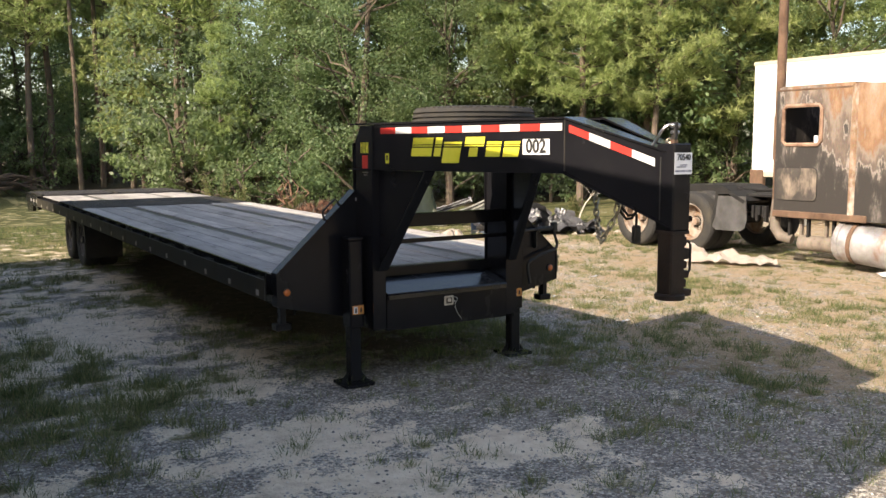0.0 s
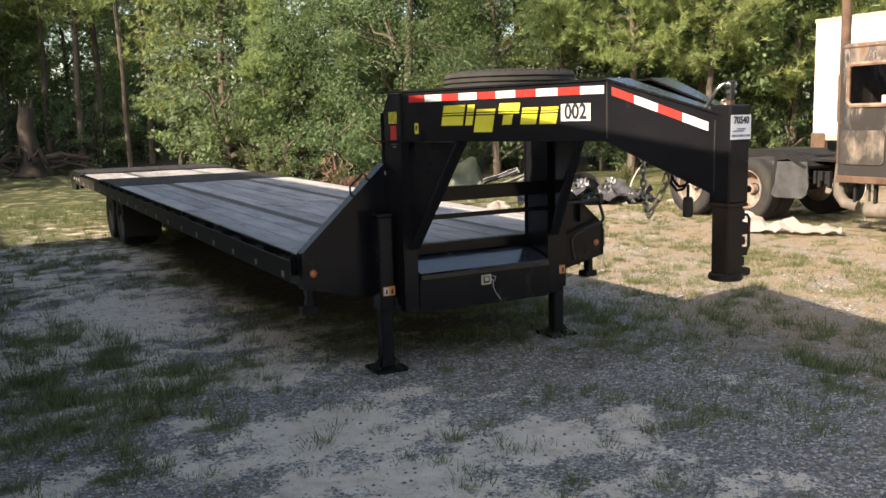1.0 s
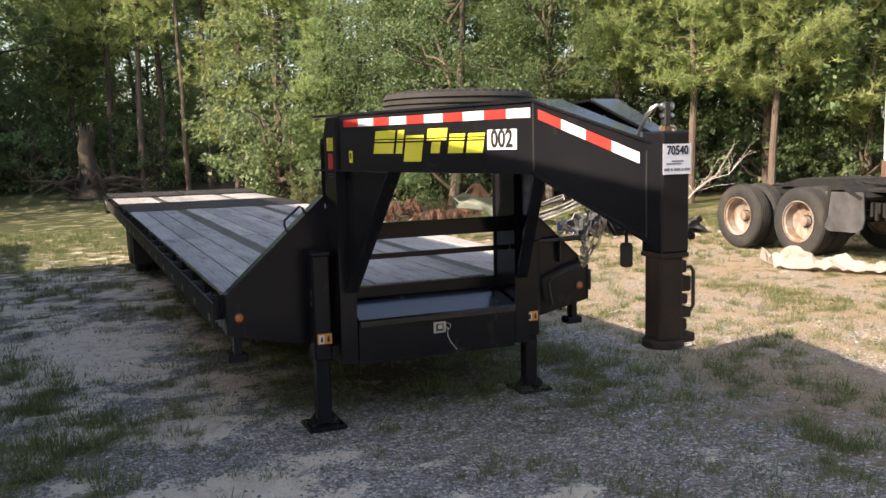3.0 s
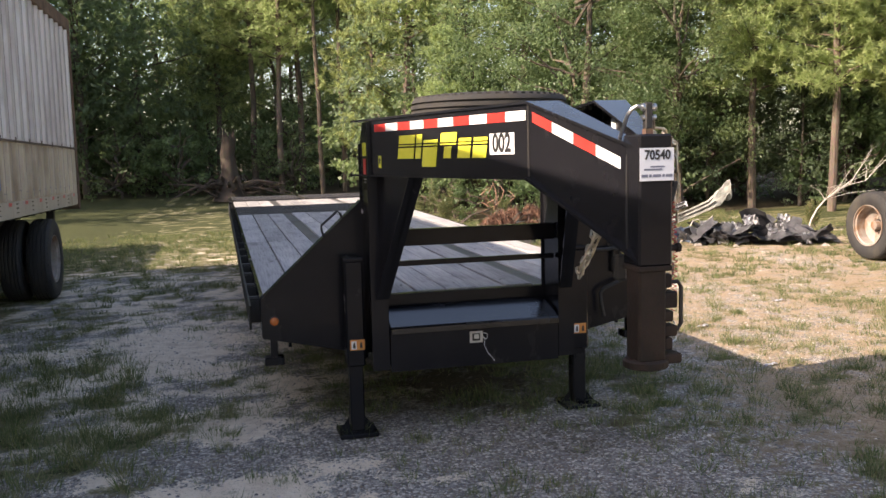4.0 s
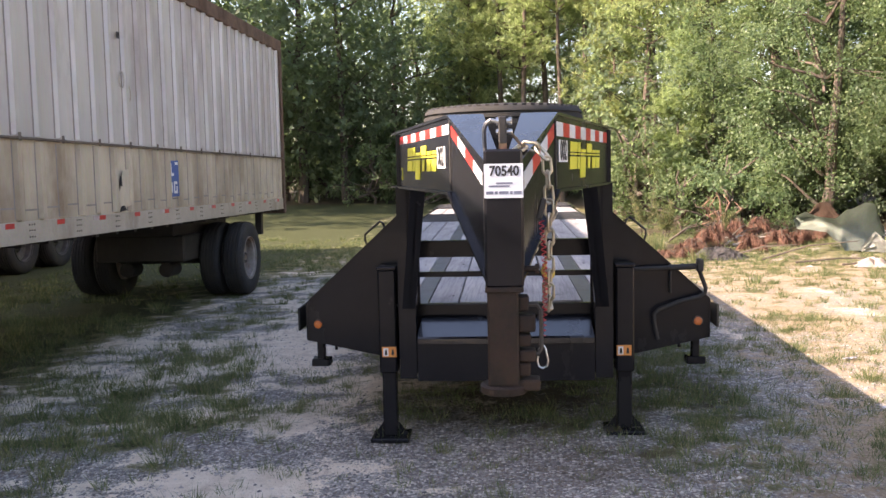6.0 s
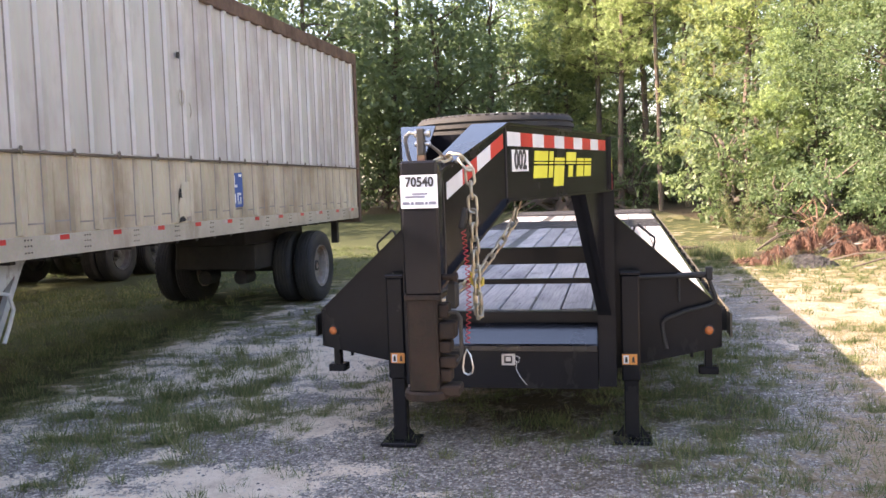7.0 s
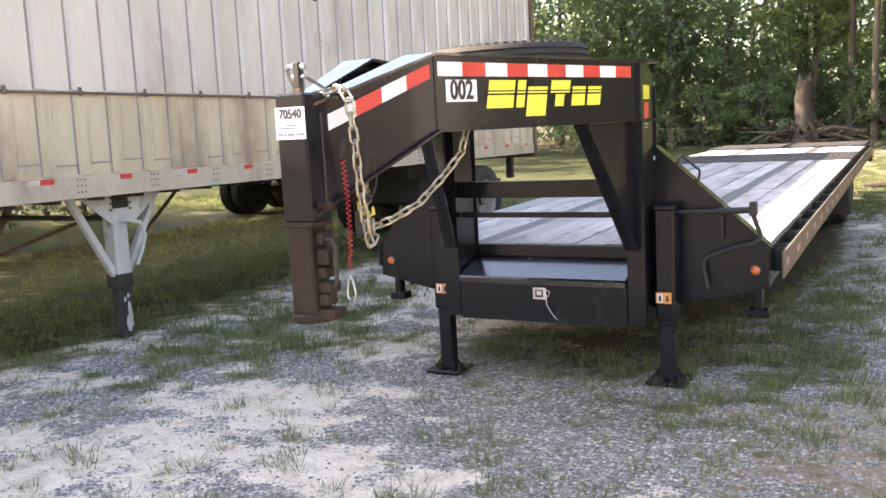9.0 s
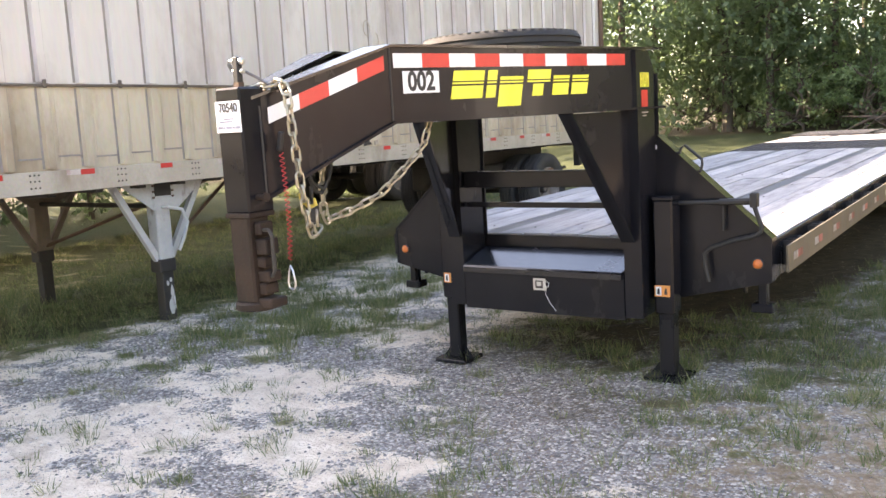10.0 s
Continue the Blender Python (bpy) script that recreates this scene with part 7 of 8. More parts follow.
# added thicket beyond the parked trailers, to shade the ground below them
for k in range(8):
    plant("SHADE_TREE", -13.4 + rw.uniform(-0.3, 0.3), -6.0 + 1.9 * k, rw.uniform(0, 360), rw.uniform(0.32, 0.37))
for k in range(8):
    plant("SHADE_TREE", -15.6 + rw.uniform(-0.5, 0.5), -6.0 + 2.0 * k, rw.uniform(0, 360), rw.uniform(0.46, 0.54))
# undergrowth that closes the foot of the woods
for k in range(30):
    a = radians(-16 + 66 * k / 29 + rw.uniform(-1.5, 1.5))
    d = rw.uniform(33.5, 36) if a < radians(12) else rw.uniform(24, 27) if a < radians(22) else rw.uniform(25, 28)
    plant("S1", -2.0 + d * math.sin(a), -3.0 + d * math.cos(a), rw.uniform(0, 360), rw.uniform(1.0, 1.6))
# added trees: they shade the foreground and hide bright ground behind the trailers
for x, y, s_ in ((-13.5, -8.5, 0.9), (-16.0, -11.0, 1.0), (-12.0, -11.5, 0.9), (-18.0, -6.8, 0.95), (-20.5, -3.0, 0.95), (-19.5, 0.5, 0.9), (-21.0, 4.0, 1.0), (-17.6, 2.4, 0.75), (-18.2, 8.6, 0.36), (-18.8, 10.8, 0.33), (-18.6, 13.0, 0.34), (-18.9, 15.2, 0.36), (-19.6, 17.4, 0.4)):
    plant("SHADE_TREE", x, y, x * 37, s_)

# ---- grass and loose stones ----
def grass_field():
    """Tufts of a few dozen blades each, thick where the cover says turf, thin elsewhere."""
    rs = np.random.RandomState(9)
    base, tip, wid = [], [], []
    zones = ((-6.5, 5.5, -4.9, 4.5, 12500), (-8.0, 11.0, 4.0, 16.0, 4500), (4.5, 11.0, -3.0, 6.0, 1500), (-10.0, -6.4, -4.0, 8.0, 1800), (-15.0, -10.0, 9.6, 15.0, 900))
    for x0, x1, y0, y1, tries in zones:
        for k in range(tries):
            x, y = rs.uniform(x0, x1), rs.uniform(y0, y1)
            g, s_, d, w_ = cover(x, y)
            if rs.uniform() > (1.15 * step01(g, 0.20, 0.62) ** 1.6 + 0.05 + 0.13 * step01(x, -0.5, 0.8)) * (0.4 if -11.0 < x < -3.9 else 1.0) or w_ > 0.6:
                continue
            full = min(1.0, max(0.0, g))
            tall = rs.uniform(0.032, 0.075) + 0.065 * full * rs.uniform() + (0.07 * rs.uniform() if spot(x, y, -2.6, 1.1, 1.1, 2.8, 8) > 0.3 else 0.0)
            n = int(rs.uniform(10, 28) + 12 * full)
            r = rs.uniform(0.025, 0.10) + 0.03 * full
            a = rs.uniform(0, 6.283, n)
            rr = r * rs.uniform(0, 1, n) ** 0.6
            bx_, by_ = x + np.cos(a) * rr, y + np.sin(a) * rr
            h = tall * rs.uniform(0.45, 1.25, n)
            lean = h * rs.uniform(0.15, 0.9, n)
            b_ = a + rs.normal(0, 0.7, n)
            z = rise(x, y) - 0.006
            base.append(np.stack([bx_, by_, np.full(n, z)], 1))
            tip.append(np.stack([bx_ + np.cos(b_) * lean, by_ + np.sin(b_) * lean, z + h], 1))
            w = rs.uniform(0.0016, 0.0036, n) * (1.0 if y < 5 else 1.8)
            q = rs.uniform(0, 6.283, n)
            wid.append(np.stack([np.cos(q) * w, np.sin(q) * w, np.zeros(n)], 1))
    me = tris_mesh("grass", GRASS, np.concatenate(base), np.concatenate(tip), np.concatenate(wid))
    tagged(new("grass", me), "patchy green and straw-coloured grass tufts", "grass", kind="stuff")


grass_field()


def straw_field():
    """Dry stems lying flat, thick where the ground is dry."""
    rs = np.random.RandomState(14)
    base, tip, wid = [], [], []
    for k in range(60000):
        x, y = rs.uniform(-3.6, 6.5), rs.uniform(-4.4, 7.5)
        g, s_, d, w_ = cover(x, y)
        if rs.uniform() > 0.10 + 0.55 * max(0.0, d) + 0.35 * max(0.0, g - 0.15) or len(base) >= 22000:
            continue
        a, l = rs.uniform(0, 6.283), rs.uniform(0.025, 0.085)
        z = rise(x, y) + rs.uniform(0.001, 0.008)
        base.append((x, y, z))
        tip.append((x + math.cos(a) * l, y + math.sin(a) * l, z + rs.uniform(-0.004, 0.012)))
        w = rs.uniform(0.0012, 0.0026)
        wid.append((-math.sin(a) * w, math.cos(a) * w, 0.0))
    me = tris_mesh("dry_straw", STRAW, np.array(base), np.array(tip), np.array(wid))
    tagged(new("dry_straw", me), "dry tan straw and stems lying on the ground", "straw", kind="stuff")


straw_field()


def stone_field():
    rs = np.random.RandomState(4)
    ico = np.array([(0, 0, 1), (0.9, 0, 0.2), (0.28, 0.85, 0.1), (-0.73, 0.53, 0.2), (-0.73, -0.53, 0.15), (0.28, -0.85, 0.2)])
    fc = [(0, 1, 2), (0, 2, 3), (0, 3, 4), (0, 4, 5), (0, 5, 1)]
    verts, faces, count = [], [], 0
    while count < 24000:
        x, y = rs.uniform(-5.5, 4.5), rs.uniform(-4.8, 4.0)
        g, s_, d, w_ = cover(x, y)
        if rs.uniform() < g * 1.5 or rs.uniform() < d * 1.1 + 0.25 * step01(x, 1.2, 2.4):
            continue
        if rs.uniform() < max(step01(s_, 0.25, 0.75) * 0.82, step01(w_, 0.15, 0.45)):
            continue
        r = 0.004 + 0.011 * rs.uniform() ** 2.5
        a = rs.uniform(0, 6.283)
        c_, s2 = math.cos(a), math.sin(a)
        v = ico * (1 + rs.normal(size=(6, 3)) * 0.18) * r
        v = np.stack([v[:, 0] * c_ - v[:, 1] * s2 + x, v[:, 0] * s2 + v[:, 1] * c_ + y, v[:, 2] * 0.75 + rise(x, y) - 0.001], axis=1)
        o = len(verts)
        verts.extend(map(tuple, v))
        faces.extend((o + i, o + j, o + k) for i, j, k in fc)
        count += 1
    me = bpy.data.meshes.new("gravel")
    me.from_pydata(verts, [], faces)
    me.materials.append(STONE)
    tagged(new("gravel", me), "loose blue-grey and white gravel stones", "gravel", kind="stuff")


def stone_mat():
    m, nt, s = nodes_of("gravel_stones")
    geo = nt.nodes.new("ShaderNodeNewGeometry")
    col = ramp(nt, geo.outputs["Random Per Island"], [(0.0, (0.095, 0.092, 0.092)), (0.4, (0.21, 0.201, 0.192)), (0.7, (0.38, 0.36, 0.335)), (1.0, (0.72, 0.665, 0.59))])
    n_ = noise_node(nt, 160, 3, 0.6, geo.outputs["Position"])
    nt.links.new(mix(nt, 0.3, col, n_.outputs["Color"], "SOFT_LIGHT"), s.inputs["Base Color"])
    s.inputs["Roughness"].default_value = 0.85
    return m


STONE = stone_mat()
stone_field()

# ---- scrap heap by the woods ----
def crumple(pts_u, pts_v, f, th=0.01):
    """A bent sheet from a surface function f(u, v), given thickness."""
    bm = bmesh.new()
    g = [[bm.verts.new(f(u / pts_u, v / pts_v)) for v in range(pts_v + 1)] for u in range(pts_u + 1)]
    for i in range(pts_u):
        for j in range(pts_v):
            bm.faces.new((g[i][j], g[i + 1][j], g[i + 1][j + 1], g[i][j + 1]))
    bmesh.ops.solidify(bm, geom=bm.faces[:], thickness=th)
    return bm


def nz(x, y, s_=1.0):
    return noise.noise(Vector((x * s_, y * s_, 11.0)))


def lay(s_, d, z):
    """A spot of the heap: s_ metres along it, d metres away from the yard, z up."""
    return Vector((4.6 + 0.93 * s_ + 0.37 * d, 9.7 - 0.37 * s_ + 0.93 * d, max(0.006, z)))


def along(u, knots):
    for (a, p), (b, q) in zip(knots[:-1], knots[1:]):
        if u <= b:
            f = (u - a) / (b - a)
            return p + (q - p) * f * f * (3 - 2 * f)
    return knots[-1][1]


# truck hood: a torn bowl propped on one end, its hollow towards the yard
def back(s_, d, z):
    """A spot by the hood, which lies farther back than the rest of the heap."""
    return Vector((5.30 + 0.923 * s_ + 0.384 * d, 11.85 - 0.384 * s_ + 0.923 * d, max(0.006, z)))


hood_ = thing("bent_hood", "crumpled grey-green sheet-metal truck hood", "scrap metal")
RIM_TOP = ((0.0, 0.63), (0.16, 0.72), (0.34, 0.64), (0.50, 0.62), (0.64, 0.78), (0.80, 0.90), (0.90, 0.88), (1.0, 0.45))
RIM_LOW = ((0.0, 0.56), (0.06, 0.40), (0.36, 0.37), (0.54, 0.20), (0.62, 0.03), (1.0, 0.01))


def bowl(u, v):
    lo, hi = along(u, RIM_LOW), along(u, RIM_TOP)
    return back(1.56 * u + 0.10 * v * (1 - v) + 0.03 * nz(u, v, 7), 0.42 * math.sin(math.pi * (0.12 + 0.75 * v)) - 0.55 * math.sin(math.pi * u) + 0.05 * nz(u * 2, v, 3), lo + (hi - lo) * v + 0.025 * nz(u, v, 6))


part("panel", crumple(44, 14, bowl, 0.012), SHEET_GREEN, hood_, "", True)
part("inner_panel", crumple(14, 8, lambda u, v: back(0.20 + 0.62 * u, 0.34 + 0.05 * nz(u, v, 4), 0.44 + v * (0.20 + 0.26 * math.sin(math.pi * u) ** 1.4) + 0.03 * nz(u, v, 5)), 0.012), RUST, hood_, "rusty brown inner panel", True)
part("side_flap", crumple(14, 10, lambda u, v: back(1.22 + 0.50 * u, -0.30 - 0.06 * v + 0.04 * nz(u, v, 6), 0.01 + v * (0.10 + 0.30 * max(0.0, 1 - abs(u - 0.45) * 2.2)) + 0.02 * nz(u, v, 5)), 0.01), SHEET_PALE, hood_, "scuffed whitish flap", True)


def strip(u, v, s0, s1, d, z0, z1, wide, bow, curl=0.0):
    """A long bent strip of sheet metal that rises along its length."""
    z = z0 + (z1 - z0) * u ** bow + wide * v + 0.012 * math.sin(25 * v) + curl * max(0.0, u - 0.74) * (0.5 + 2.2 * nz(u * 5, v * 3, 2) + 1.2 * v)
    return back(s0 + (s1 - s0) * u + 0.04 * nz(u, v, 3), d + 0.30 * v + 0.05 * nz(u * 3, v, 2), z)


pn = thing("metal_panel", "long ribbed whitish metal panel propped up with a crumpled tip", "scrap metal")
part("panel", crumple(34, 16, lambda u, v: strip(u, v, 1.58, 3.22, -0.22, 0.02, 0.66, 0.17, 1.25, 0.5), 0.01), SHEET_PALE, pn, "", True)
for v0 in (0.34, 0.70):
    part("rib", crumple(28, 2, lambda u, v: strip(0.04 + 0.78 * u, v0 + 0.12 * v, 1.58, 3.22, -0.25, 0.02, 0.66, 0.17, 1.25, 0.5) + Vector((-0.008, -0.018, 0.004)), 0.008), UNDER, pn, "dark rib", True)
pn = thing("metal_panel", "short dark-ribbed grey metal strip lying on the hood", "scrap metal")
part("panel", crumple(16, 16, lambda u, v: strip(u, v, 1.52, 2.42, 0.30, 0.22, 0.50, 0.10, 1.1), 0.01), SHEET_GREY, pn, "", True)
for v0 in (0.12, 0.62):
    part("rib", crumple(16, 2, lambda u, v: strip(0.06 + 0.9 * u, v0 + 0.22 * v, 1.52, 2.42, 0.27, 0.22, 0.50, 0.10, 1.1) + Vector((-0.008, -0.02, 0.006)), 0.008), UNDER, pn, "dark rib", True)
bn = thing("blue_bin", "crushed blue plastic bin", "bin")
part("shell", crumple(12, 10, lambda u, v: lay(1.72 + 0.44 * u, -0.16 + 0.22 * math.sin(3.1 * u) + 0.06 * v, 0.01 + v * (0.22 + 0.14 * u) * (1 - 0.25 * u * u) + 0.03 * nz(u, v, 5)), 0.012), BLUE_BIN, bn, "", True)
rj = random.Random(8)
for i in range(44):
    cs_, cd_ = rj.uniform(1.95, 4.35), rj.uniform(-0.35, 0.45)
    a, w, l, h = rj.uniform(0, 3.1), rj.uniform(0.18, 0.5), rj.uniform(0.3, 0.8), rj.uniform(0.02, 0.12)
    lift, tip = (0.10 + 0.20 * rj.random()) * max(0.15, 1 - abs(cs_ - 3.1) / 1.4) * (0.6 + 0.5 * cd_), rj.uniform(-0.45, 0.75)
    fold = rj.uniform(0.2, 0.8)
    sc = thing("felt_scrap", "torn black roofing felt sheet in a heap", "scrap", group="heap of torn roofing felt")
    part("sheet", crumple(9, 7, lambda u, v: lay(cs_ + math.cos(a) * l * (u - 0.5) - math.sin(a) * w * (v - 0.5) + 0.06 * nz(v + i, u, 3), cd_ + (math.sin(a) * l * (u - 0.5) + math.cos(a) * w * (v - 0.5)) * 0.8 + 0.06 * nz(v, u + i, 3), 0.03 + lift + tip * abs(u - fold) * l + h * (1 - (2 * v - 1) ** 2) + 0.06 * nz(u + i, v, 3.5))), SHINGLE, sc, "", True)
for s0, d0, z0, w, l in ((2.75, -0.1, 0.16, 0.26, 0.30), (3.10, 0.10, 0.34, 0.26, 0.20), (2.35, 0.0, 0.24, 0.30, 0.22), (3.95, -0.35, 0.03, 0.12, 0.24), (2.15, -0.25, 0.10, 0.24, 0.26), (3.45, -0.25, 0.20, 0.30, 0.22), (3.65, 0.1, 0.36, 0.22, 0.18), (2.55, -0.3, 0.08, 0.20, 0.16)):
    sc = thing("foil_scrap", "crumpled shiny foil-backed sheet in a heap", "scrap", group="crumpled foil in the heap")
    part("sheet", crumple(10, 9, lambda u, v: lay(s0 + w * (u - 0.5) + 0.05 * nz(u + s0, v, 6), d0 + 0.12 * (v - 0.5) + 0.06 * nz(u, v + s0, 6), z0 + l * (v - 0.3) + 0.08 * nz(u * 2 + s0, v * 2, 3)), 0.006), SHEET_FOIL, sc, "", True)
for s0, d0, w in ((1.27, -0.45, 0.24), (2.1, -0.5, 0.07), (3.75, -0.55, 0.06), (4.15, -0.7, 0.07), (4.75, -0.3, 0.08), (0.4, -0.75, 0.05), (2.7, -0.7, 0.05)):
    rg = thing("white_rag", "crumpled white rag on the ground", "rag", group="white rags by the scrap heap")
    part("cloth", crumple(12, 10, lambda u, v: lay(s0 + w * 2 * (u - 0.5) + 0.1 * w * nz(u, v + s0, 5), d0 + w * 1.2 * (v - 0.5), 0.008 + max(0.0, w * 0.75 * (1 - (2 * u - 1) ** 2) ** 0.5 * (1 - (2 * v - 1) ** 2) ** 0.5 * (0.6 + 0.8 * nz(u * 1.5 + s0, v * 1.5, 3))))), CLOTH, rg, "", True)
for i in range(3):
    x, y = rj.uniform(6.1, 6.6), rj.uniform(8.6, 8.9)
    rd_ = thing("bent_rod", "bent pale metal rod in the scrap heap", "rod", group="bent rods in the heap")
    bm = bmesh.new()
    tube(bm, [(x, y, 0.02), (x + 0.15, y, 0.22), (x + 0.3 + 0.1 * i, y + 0.1, 0.40 + 0.04 * i), (x + 0.42, y + 0.1, 0.42)], 0.009, 5)
    part("rod", bm, BARK_PALE, rd_)
for i, (xa, ya, xb, yb, zb) in enumerate(((4.6, 9.3, 5.9, 9.0, 0.10), (4.2, 9.8, 5.6, 9.3, 0.35), (5.2, 8.9, 6.4, 8.7, 0.08), (3.9, 10.6, 4.8, 9.9, 0.25))):
    br = thing("dead_branch", "dry bare branch lying on the ground", "branch", group="dry branches by the heap")
    bm = bmesh.new()
    tube(bm, [(xa, ya, 0.03), ((xa + xb) / 2, (ya + yb) / 2 + 0.05, zb * 0.7 + 0.03), (xb, yb, zb + 0.02)], [0.018, 0.014, 0.006], 5)
    part("stem", bm, BARK, br)

# dead sapling bent over
sap = thing("dead_sapling", "bleached dead sapling bent over with bare twigs", "tree")
bm = bmesh.new()
SP = Vector((8.55, 8.55, 0.0))
arc = ((0, 0), (0.03, 0.14), (0.09, 0.36), (0.19, 0.56), (0.32, 0.72), (0.50, 0.87), (0.72, 0.98), (1.0, 1.05))
stem = [SP + Vector((0.93 * a, -0.37 * a, z)) for a, z in arc]
tube(bm, stem, [0.024, 0.019, 0.016, 0.014, 0.012, 0.010, 0.008, 0.005], 7)
rt = random.Random(2)
for i in range(20):
    b0 = stem[rt.randint(4, 7)]
    a, z = rt.uniform(-0.1, 0.55), rt.uniform(0.05, 0.6)
    e1 = b0 + Vector((0.93 * a + 0.2 * rt.uniform(-1, 1), -0.37 * a + 0.3 * rt.uniform(-1, 1), z))
    e2 = e1 + Vector((rt.uniform(-0.1, 0.3), rt.uniform(-0.15, 0.15), rt.uniform(-0.05, 0.3)))
    tube(bm, [b0, b0.lerp(e1, 0.5) + Vector((0.03, 0, 0.04)), e1, e2], [0.005, 0.0035, 0.0025, 0.0012], 4)
part("stem", bm, BARK_PALE, sap, "", True)

# rust-red dead pine boughs lying in drooping clumps
def bough(x, y, r, h, seed):
    rs = np.random.RandomState(seed)
    th = thing("dead_pine_bough", "drooping clump of rust-red dead pine needles", "brush", group="dead pine boughs by the heap")
    z = rise(x, y)
    base, tip, wid = [], [], []
    for k in range(9):
        a = rs.uniform(0, 6.283)
        l = r * rs.uniform(0.6, 1.15)
        hh = h * rs.uniform(0.6, 1.1)
        p0, p1, p2 = (np.array([x + math.cos(a) * l * f + rs.normal() * 0.03, y + math.sin(a) * l * f + rs.normal() * 0.03, z + hh * g_]) for f, g_ in ((0.0, 0.75), (0.5, 1.0), (1.0, 0.3)))
        bm = bmesh.new()
        tube(bm, [(x, y, z + 0.01), tuple(p0), tuple(p1), tuple(p2)], [0.014, 0.011, 0.008, 0.004], 4)
        part("stem", bm, BARK, th)
        f = rs.uniform(0.0, 1.0, 170)[:, None]
        q = p0 * (1 - f) ** 2 + 2 * p1 * f * (1 - f) + p2 * f * f + rs.normal(size=(170, 3)) * 0.025
        d = unit(rs, 170) * np.array([0.5, 0.5, 0.3]) + np.array([math.cos(a) * 0.25, math.sin(a) * 0.25, -0.8])
        e = q + d * rs.uniform(0.10, 0.24, size=(170, 1))
        e[:, 2] = np.maximum(e[:, 2], z + 0.005)
        t_ = rs.uniform(0, 6.283, 170)
        base.append(q), tip.append(e), wid.append(np.stack([np.cos(t_), np.sin(t_), t_ * 0], 1) * 0.0055)
    shared("needles", tris_mesh("needles", DEAD_LEAF, np.concatenate(base), np.concatenate(tip), np.concatenate(wid)), th, None, "rust-red dead needles")


for i, (x, y, r, h) in enumerate(((2.75, 10.9, 0.28, 0.14), (3.05, 10.75, 0.28, 0.20), (3.3, 11.3, 0.30, 0.34), (3.85, 12.7, 0.30, 0.46), (4.15, 12.9, 0.30, 0.50), (4.75, 14.0, 0.20, 0.48), (5.3, 14.3, 0.26, 0.52), (4.5, 11.7, 0.30, 0.36),
                                  (5.3, 12.8, 0.28, 0.36), (5.8, 13.0, 0.24, 0.30), (6.6, 13.9, 0.30, 0.4))):
    bough(x, y, r, h, 70 + i)
ash = thing("ash_heap", "small heap of dark ash and gravel", "heap")
part("mound", crumple(26, 26, lambda u, v: Vector((3.1 + 1.1 * u, 10.15 + 0.95 * v, rise(3.6, 10.6) - 0.04 + max(0.0, 1 - (2 * u - 1) ** 2 - (2 * v - 1) ** 2) * (0.22 + 0.10 * nz(u * 3, v * 3, 2)) + 0.05 * abs(nz(u * 9, v * 9, 2)))), 0.02), ASH_HEAP, ash)
rb = random.Random(6)
for i in range(14):
    br = thing("dead_branch", "bleached dead branch by the brush", "branch", group="dead branches by the brush")
    x, y, a, l = rb.uniform(2.7, 5.2), rb.uniform(12.3, 14.6), rb.uniform(-0.4, 0.9), rb.uniform(0.5, 1.4)
    p0, p2 = Vector((x, y, rise(x, y) + 0.02)), Vector((x + l * math.cos(a), y + l * math.sin(a), rise(x, y) + rb.uniform(0.05, 0.5)))
    bm = bmesh.new()
    tube(bm, [p0, p0.lerp(p2, 0.35) + Vector((0.05, 0.05, 0.07)), p0.lerp(p2, 0.7) + Vector((-0.05, 0, 0.05)), p2], [0.024, 0.019, 0.013, 0.005], 5)
    part("stem", bm, BARK_PALE if i % 3 == 0 else BARK, br)
roots = thing("uprooted_shrub", "twisted bare roots of an uprooted shrub", "shrub")
for i in range(16):
    a = rb.uniform(0, 6.283)
    q = Vector((4.55, 14.6, rise(4.55, 14.6)))
    bm = bmesh.new()
    h, l = rb.uniform(0.35, 1.05), rb.uniform(0.1, 0.5)
    tube(bm, [q, q + Vector((0.3 * l * math.cos(a), 0.3 * l * math.sin(a), 0.5 * h)), q + Vector((l * math.cos(a + 0.6), l * math.sin(a + 0.6), 0.8 * h)), q + Vector((l * math.cos(a + 1.3), l * math.sin(a + 1.3), h))], [0.035, 0.024, 0.014, 0.005], 5)
    part("root", bm, ROOT, roots, "", True)

# uprooted stump with its roots
stump = thing("tree_stump", "tall dark uprooted tree stump with tangled roots", "stump")
bm = bmesh.new()
SX, SY = -1.6, 25.5
z0 = rise(SX, SY)
tube(bm, [(SX, SY, z0), (SX + 0.02, SY, z0 + 0.35), (SX + 0.03, SY, z0 + 0.9), (SX - 0.03, SY, z0 + 1.6), (SX + 0.05, SY, z0 + 2.15)], [0.62, 0.40, 0.30, 0.25, 0.24], 14)
for k in range(9):
    a = 2 * math.pi * k / 9
    q = Vector((SX + 0.05 + 0.17 * math.cos(a), SY + 0.17 * math.sin(a), z0 + 2.1))
    tube(bm, [q, q + Vector((0.02 * math.cos(a), 0.02 * math.sin(a), 0.12 + 0.30 * ((k * 5) % 7) / 7))], [0.075, 0.012], 5)
part("trunk", bm, BARK_DARK, stump, "", True)
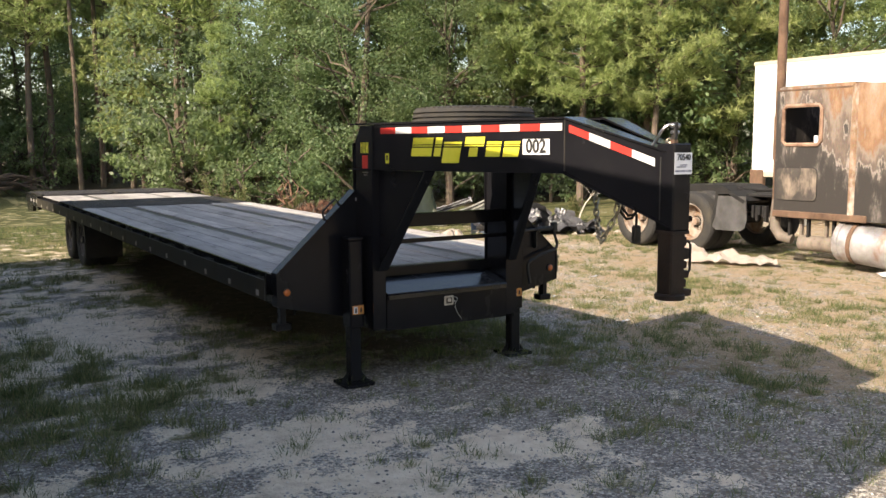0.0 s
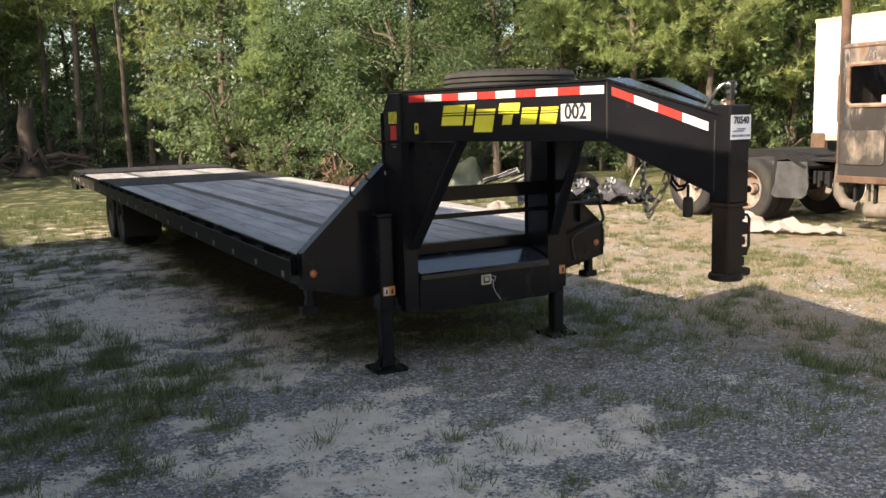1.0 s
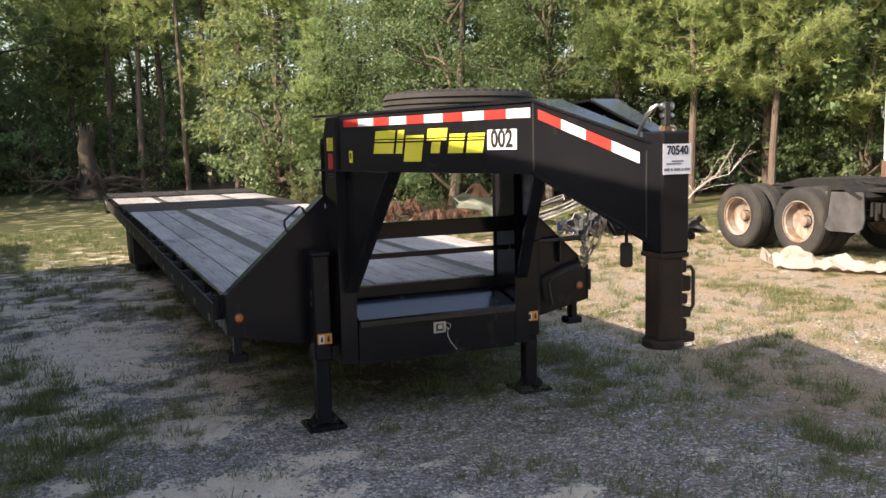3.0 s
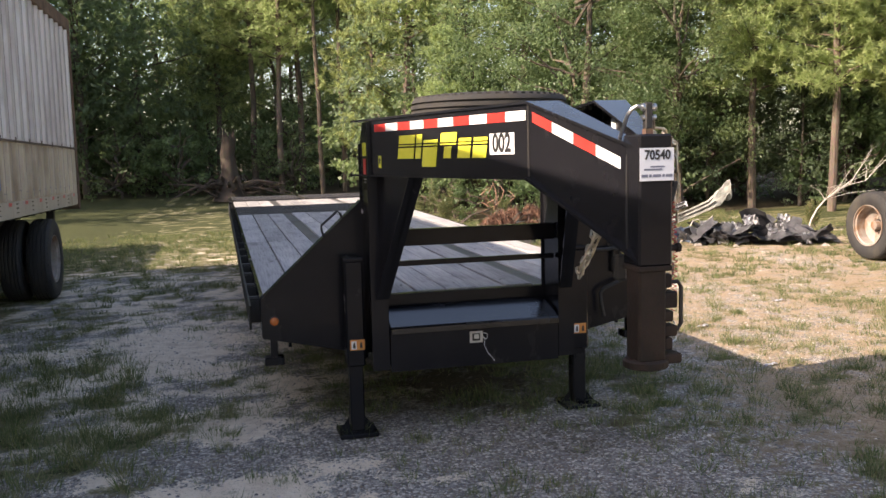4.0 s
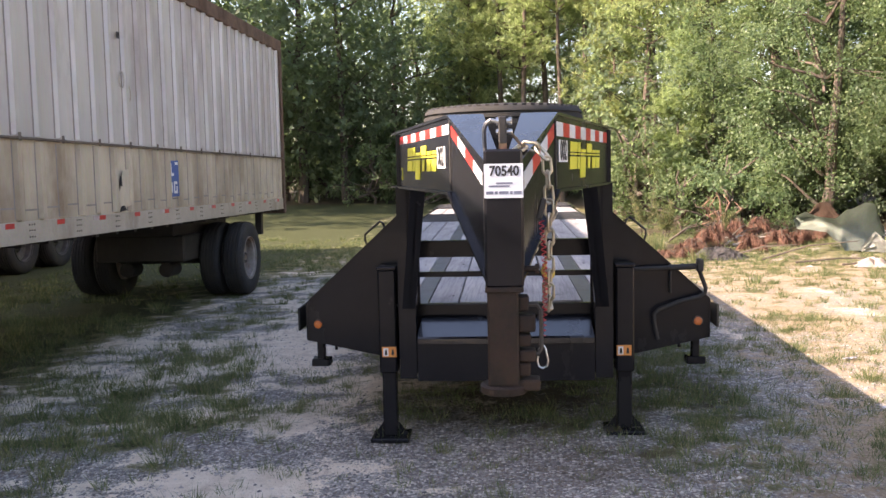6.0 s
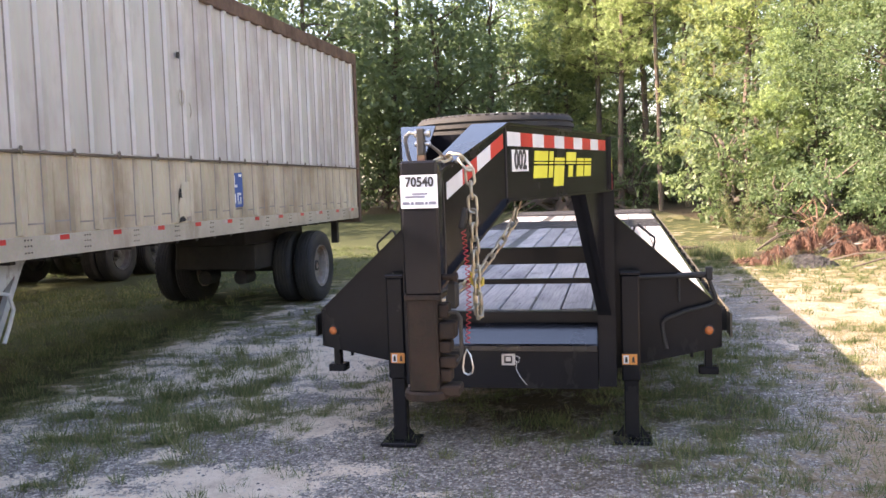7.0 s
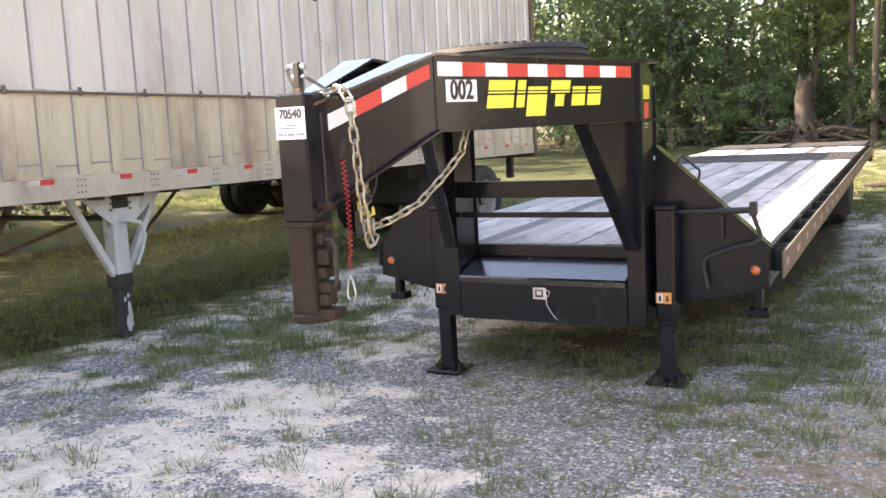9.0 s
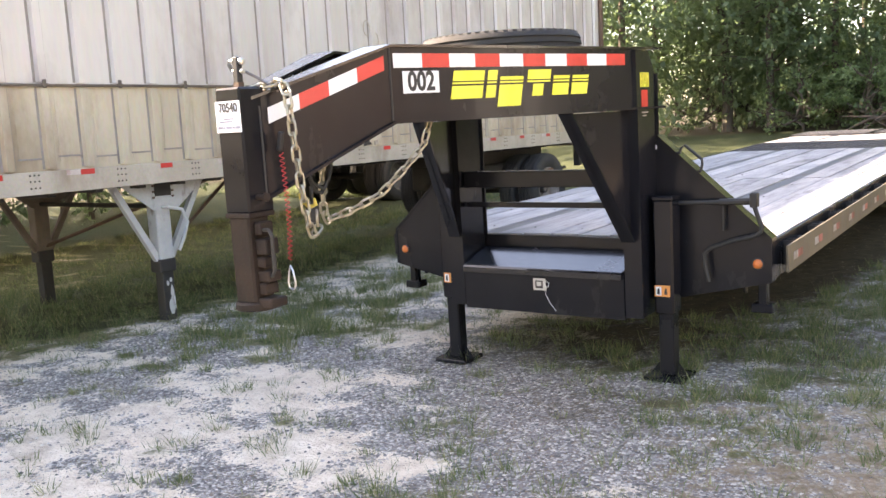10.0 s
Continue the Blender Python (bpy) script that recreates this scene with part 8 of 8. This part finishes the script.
for i in range(46):
    bm = bmesh.new()
    a = rb.uniform(0, 6.283)
    l = rb.uniform(0.8, 2.4)
    tube(bm, [(SX, SY, z0 + rb.uniform(0.1, 0.6)), (SX + math.cos(a) * l * 0.5, SY + math.sin(a) * l * 0.4, z0 + rb.uniform(0.2, 0.9)), (SX + math.cos(a) * l, SY + math.sin(a) * l * 0.5, z0 + rb.uniform(0.0, 0.7))], [0.09, 0.05, 0.012], 5)
    part("root", bm, BARK_DARK, stump, "", True)

# pale tarp beside the tractor's wheels
tarp = thing("dropped_tarp", "dirty white tarp lying crumpled on the ground", "tarp")
part("cloth", crumple(34, 18, lambda u, v: Vector((6.40 + 0.9 * u + 0.25 * v, 3.65 - 1.2 * u + 0.60 * v * (1 - 0.5 * u), 0.012 + 0.22 * math.sin(3.1 * v) * (1 - 0.8 * u) * (0.6 + 1.3 * nz(u * 2.2, v * 1.4, 2.6)) + 0.15 * abs(nz(u * 3.6 + 3, v * 2.4, 2)) + 0.05 * nz(u * 6, v * 4, 2) ** 2)), 0.006), CLOTH, tarp, "", True)


# weeds, tall grass and a fallen stick on the far side of the yard
def weed(x, y, h, seed):
    """Feathery weed: a few upright stems with fine leaves all the way up."""
    rs = np.random.RandomState(seed)
    th = thing("tall_weed", "tall feathery green weed at the yard's edge", "weed", group="weeds at the yard's edge")
    b_, a_, w_ = [], [], []
    z = rise(x, y)
    for k in range(7):
        bm = bmesh.new()
        lean = rs.normal(size=2) * 0.16 * h
        top = np.array([x + lean[0], y + lean[1], z + h * rs.uniform(0.6, 1.0)])
        foot = np.array([x + rs.normal() * 0.05, y + rs.normal() * 0.05, z - 0.01])
        tube(bm, limb(rs, foot, top, 0.012, 4), [0.008, 0.006, 0.005, 0.004, 0.002], 4)
        part("stem", bm, BARK, th)
        f = rs.uniform(0.25, 1.0, 260)[:, None]
        p = foot + (top - foot) * f
        d = unit(rs, 260) * np.array([1, 1, 0.5]) + np.array([0, 0, 0.35])
        b_.append(p), a_.append(d * (0.05 + 0.13 * (1.1 - f)))
        w_.append(np.cross(d, unit(rs, 260)) * 0.006)
    shared("foliage", quads_mesh("foliage", GRASS, np.concatenate(b_), np.concatenate(a_), np.concatenate(w_)), th, None, "fine green leaves")


weed(3.1, 16.0, 1.4, 1), weed(3.5, 15.3, 0.9, 2), weed(4.6, 14.4, 0.8, 3), weed(9.9, 10.2, 0.6, 4)


def clump(x, y, h, seed, n=130):
    rs = np.random.RandomState(seed)
    th = thing("grass_clump", "clump of tall yellow-green grass", "grass", group="tall grass clumps")
    a = rs.uniform(0, 6.283, n)
    r = 0.14 * rs.uniform(0, 1, n) ** 0.7
    base = np.stack([x + np.cos(a) * r, y + np.sin(a) * r, np.full(n, rise(x, y) - 0.01)], 1)
    hh = h * rs.uniform(0.4, 1.1, n)
    tip = base + np.stack([np.cos(a) * hh * rs.uniform(0.05, 0.6, n), np.sin(a) * hh * rs.uniform(0.05, 0.6, n), hh], 1)
    q = rs.uniform(0, 6.283, n)
    shared("tuft", tris_mesh("tuft", GRASS, base, tip, np.stack([np.cos(q), np.sin(q), q * 0], 1) * 0.006), th)


for i, (x, y, h) in enumerate(((2.2, 11.8, 0.42), (2.65, 11.3, 0.5), (2.75, 11.9, 0.35), (1.9, 12.6, 0.3), (3.2, 10.2, 0.25), (5.2, 7.6, 0.16), (4.1, 4.9, 0.14), (6.0, 6.4, 0.15), (3.4, 7.2, 0.18), (7.4, 6.9, 0.16))):
    clump(x, y, h, 40 + i, 130 if h > 0.2 else 60)
stick = thing("fallen_branch", "dark fallen branch lying in the grass", "branch")
bm = bmesh.new()
tube(bm, [(0.9, 13.75, 0.05), (1.4, 13.65, 0.09), (1.9, 13.55, 0.07), (2.15, 13.4, 0.12)], [0.045, 0.06, 0.035, 0.012], 8)
part("stem", bm, BARK_DARK, stick, "", True)
# scraps of white paper on the sunny ground
for i, (x, y) in enumerate(((2.62, 0.55), (2.9, 2.1), (4.4, 3.1))):
    pp = thing("paper_scrap", "torn scrap of white paper on the ground", "litter", group="paper scraps in the yard")
    part("sheet", crumple(6, 4, lambda u, v: Vector((x + 0.14 * (u - 0.5) + 0.02 * nz(u, v + i, 4), y + 0.05 * (v - 0.5) + 0.05 * u, rise(x, y) + 0.012 + 0.025 * abs(nz(u * 2 + i, v, 4)))), 0.002), PAPER, pp)
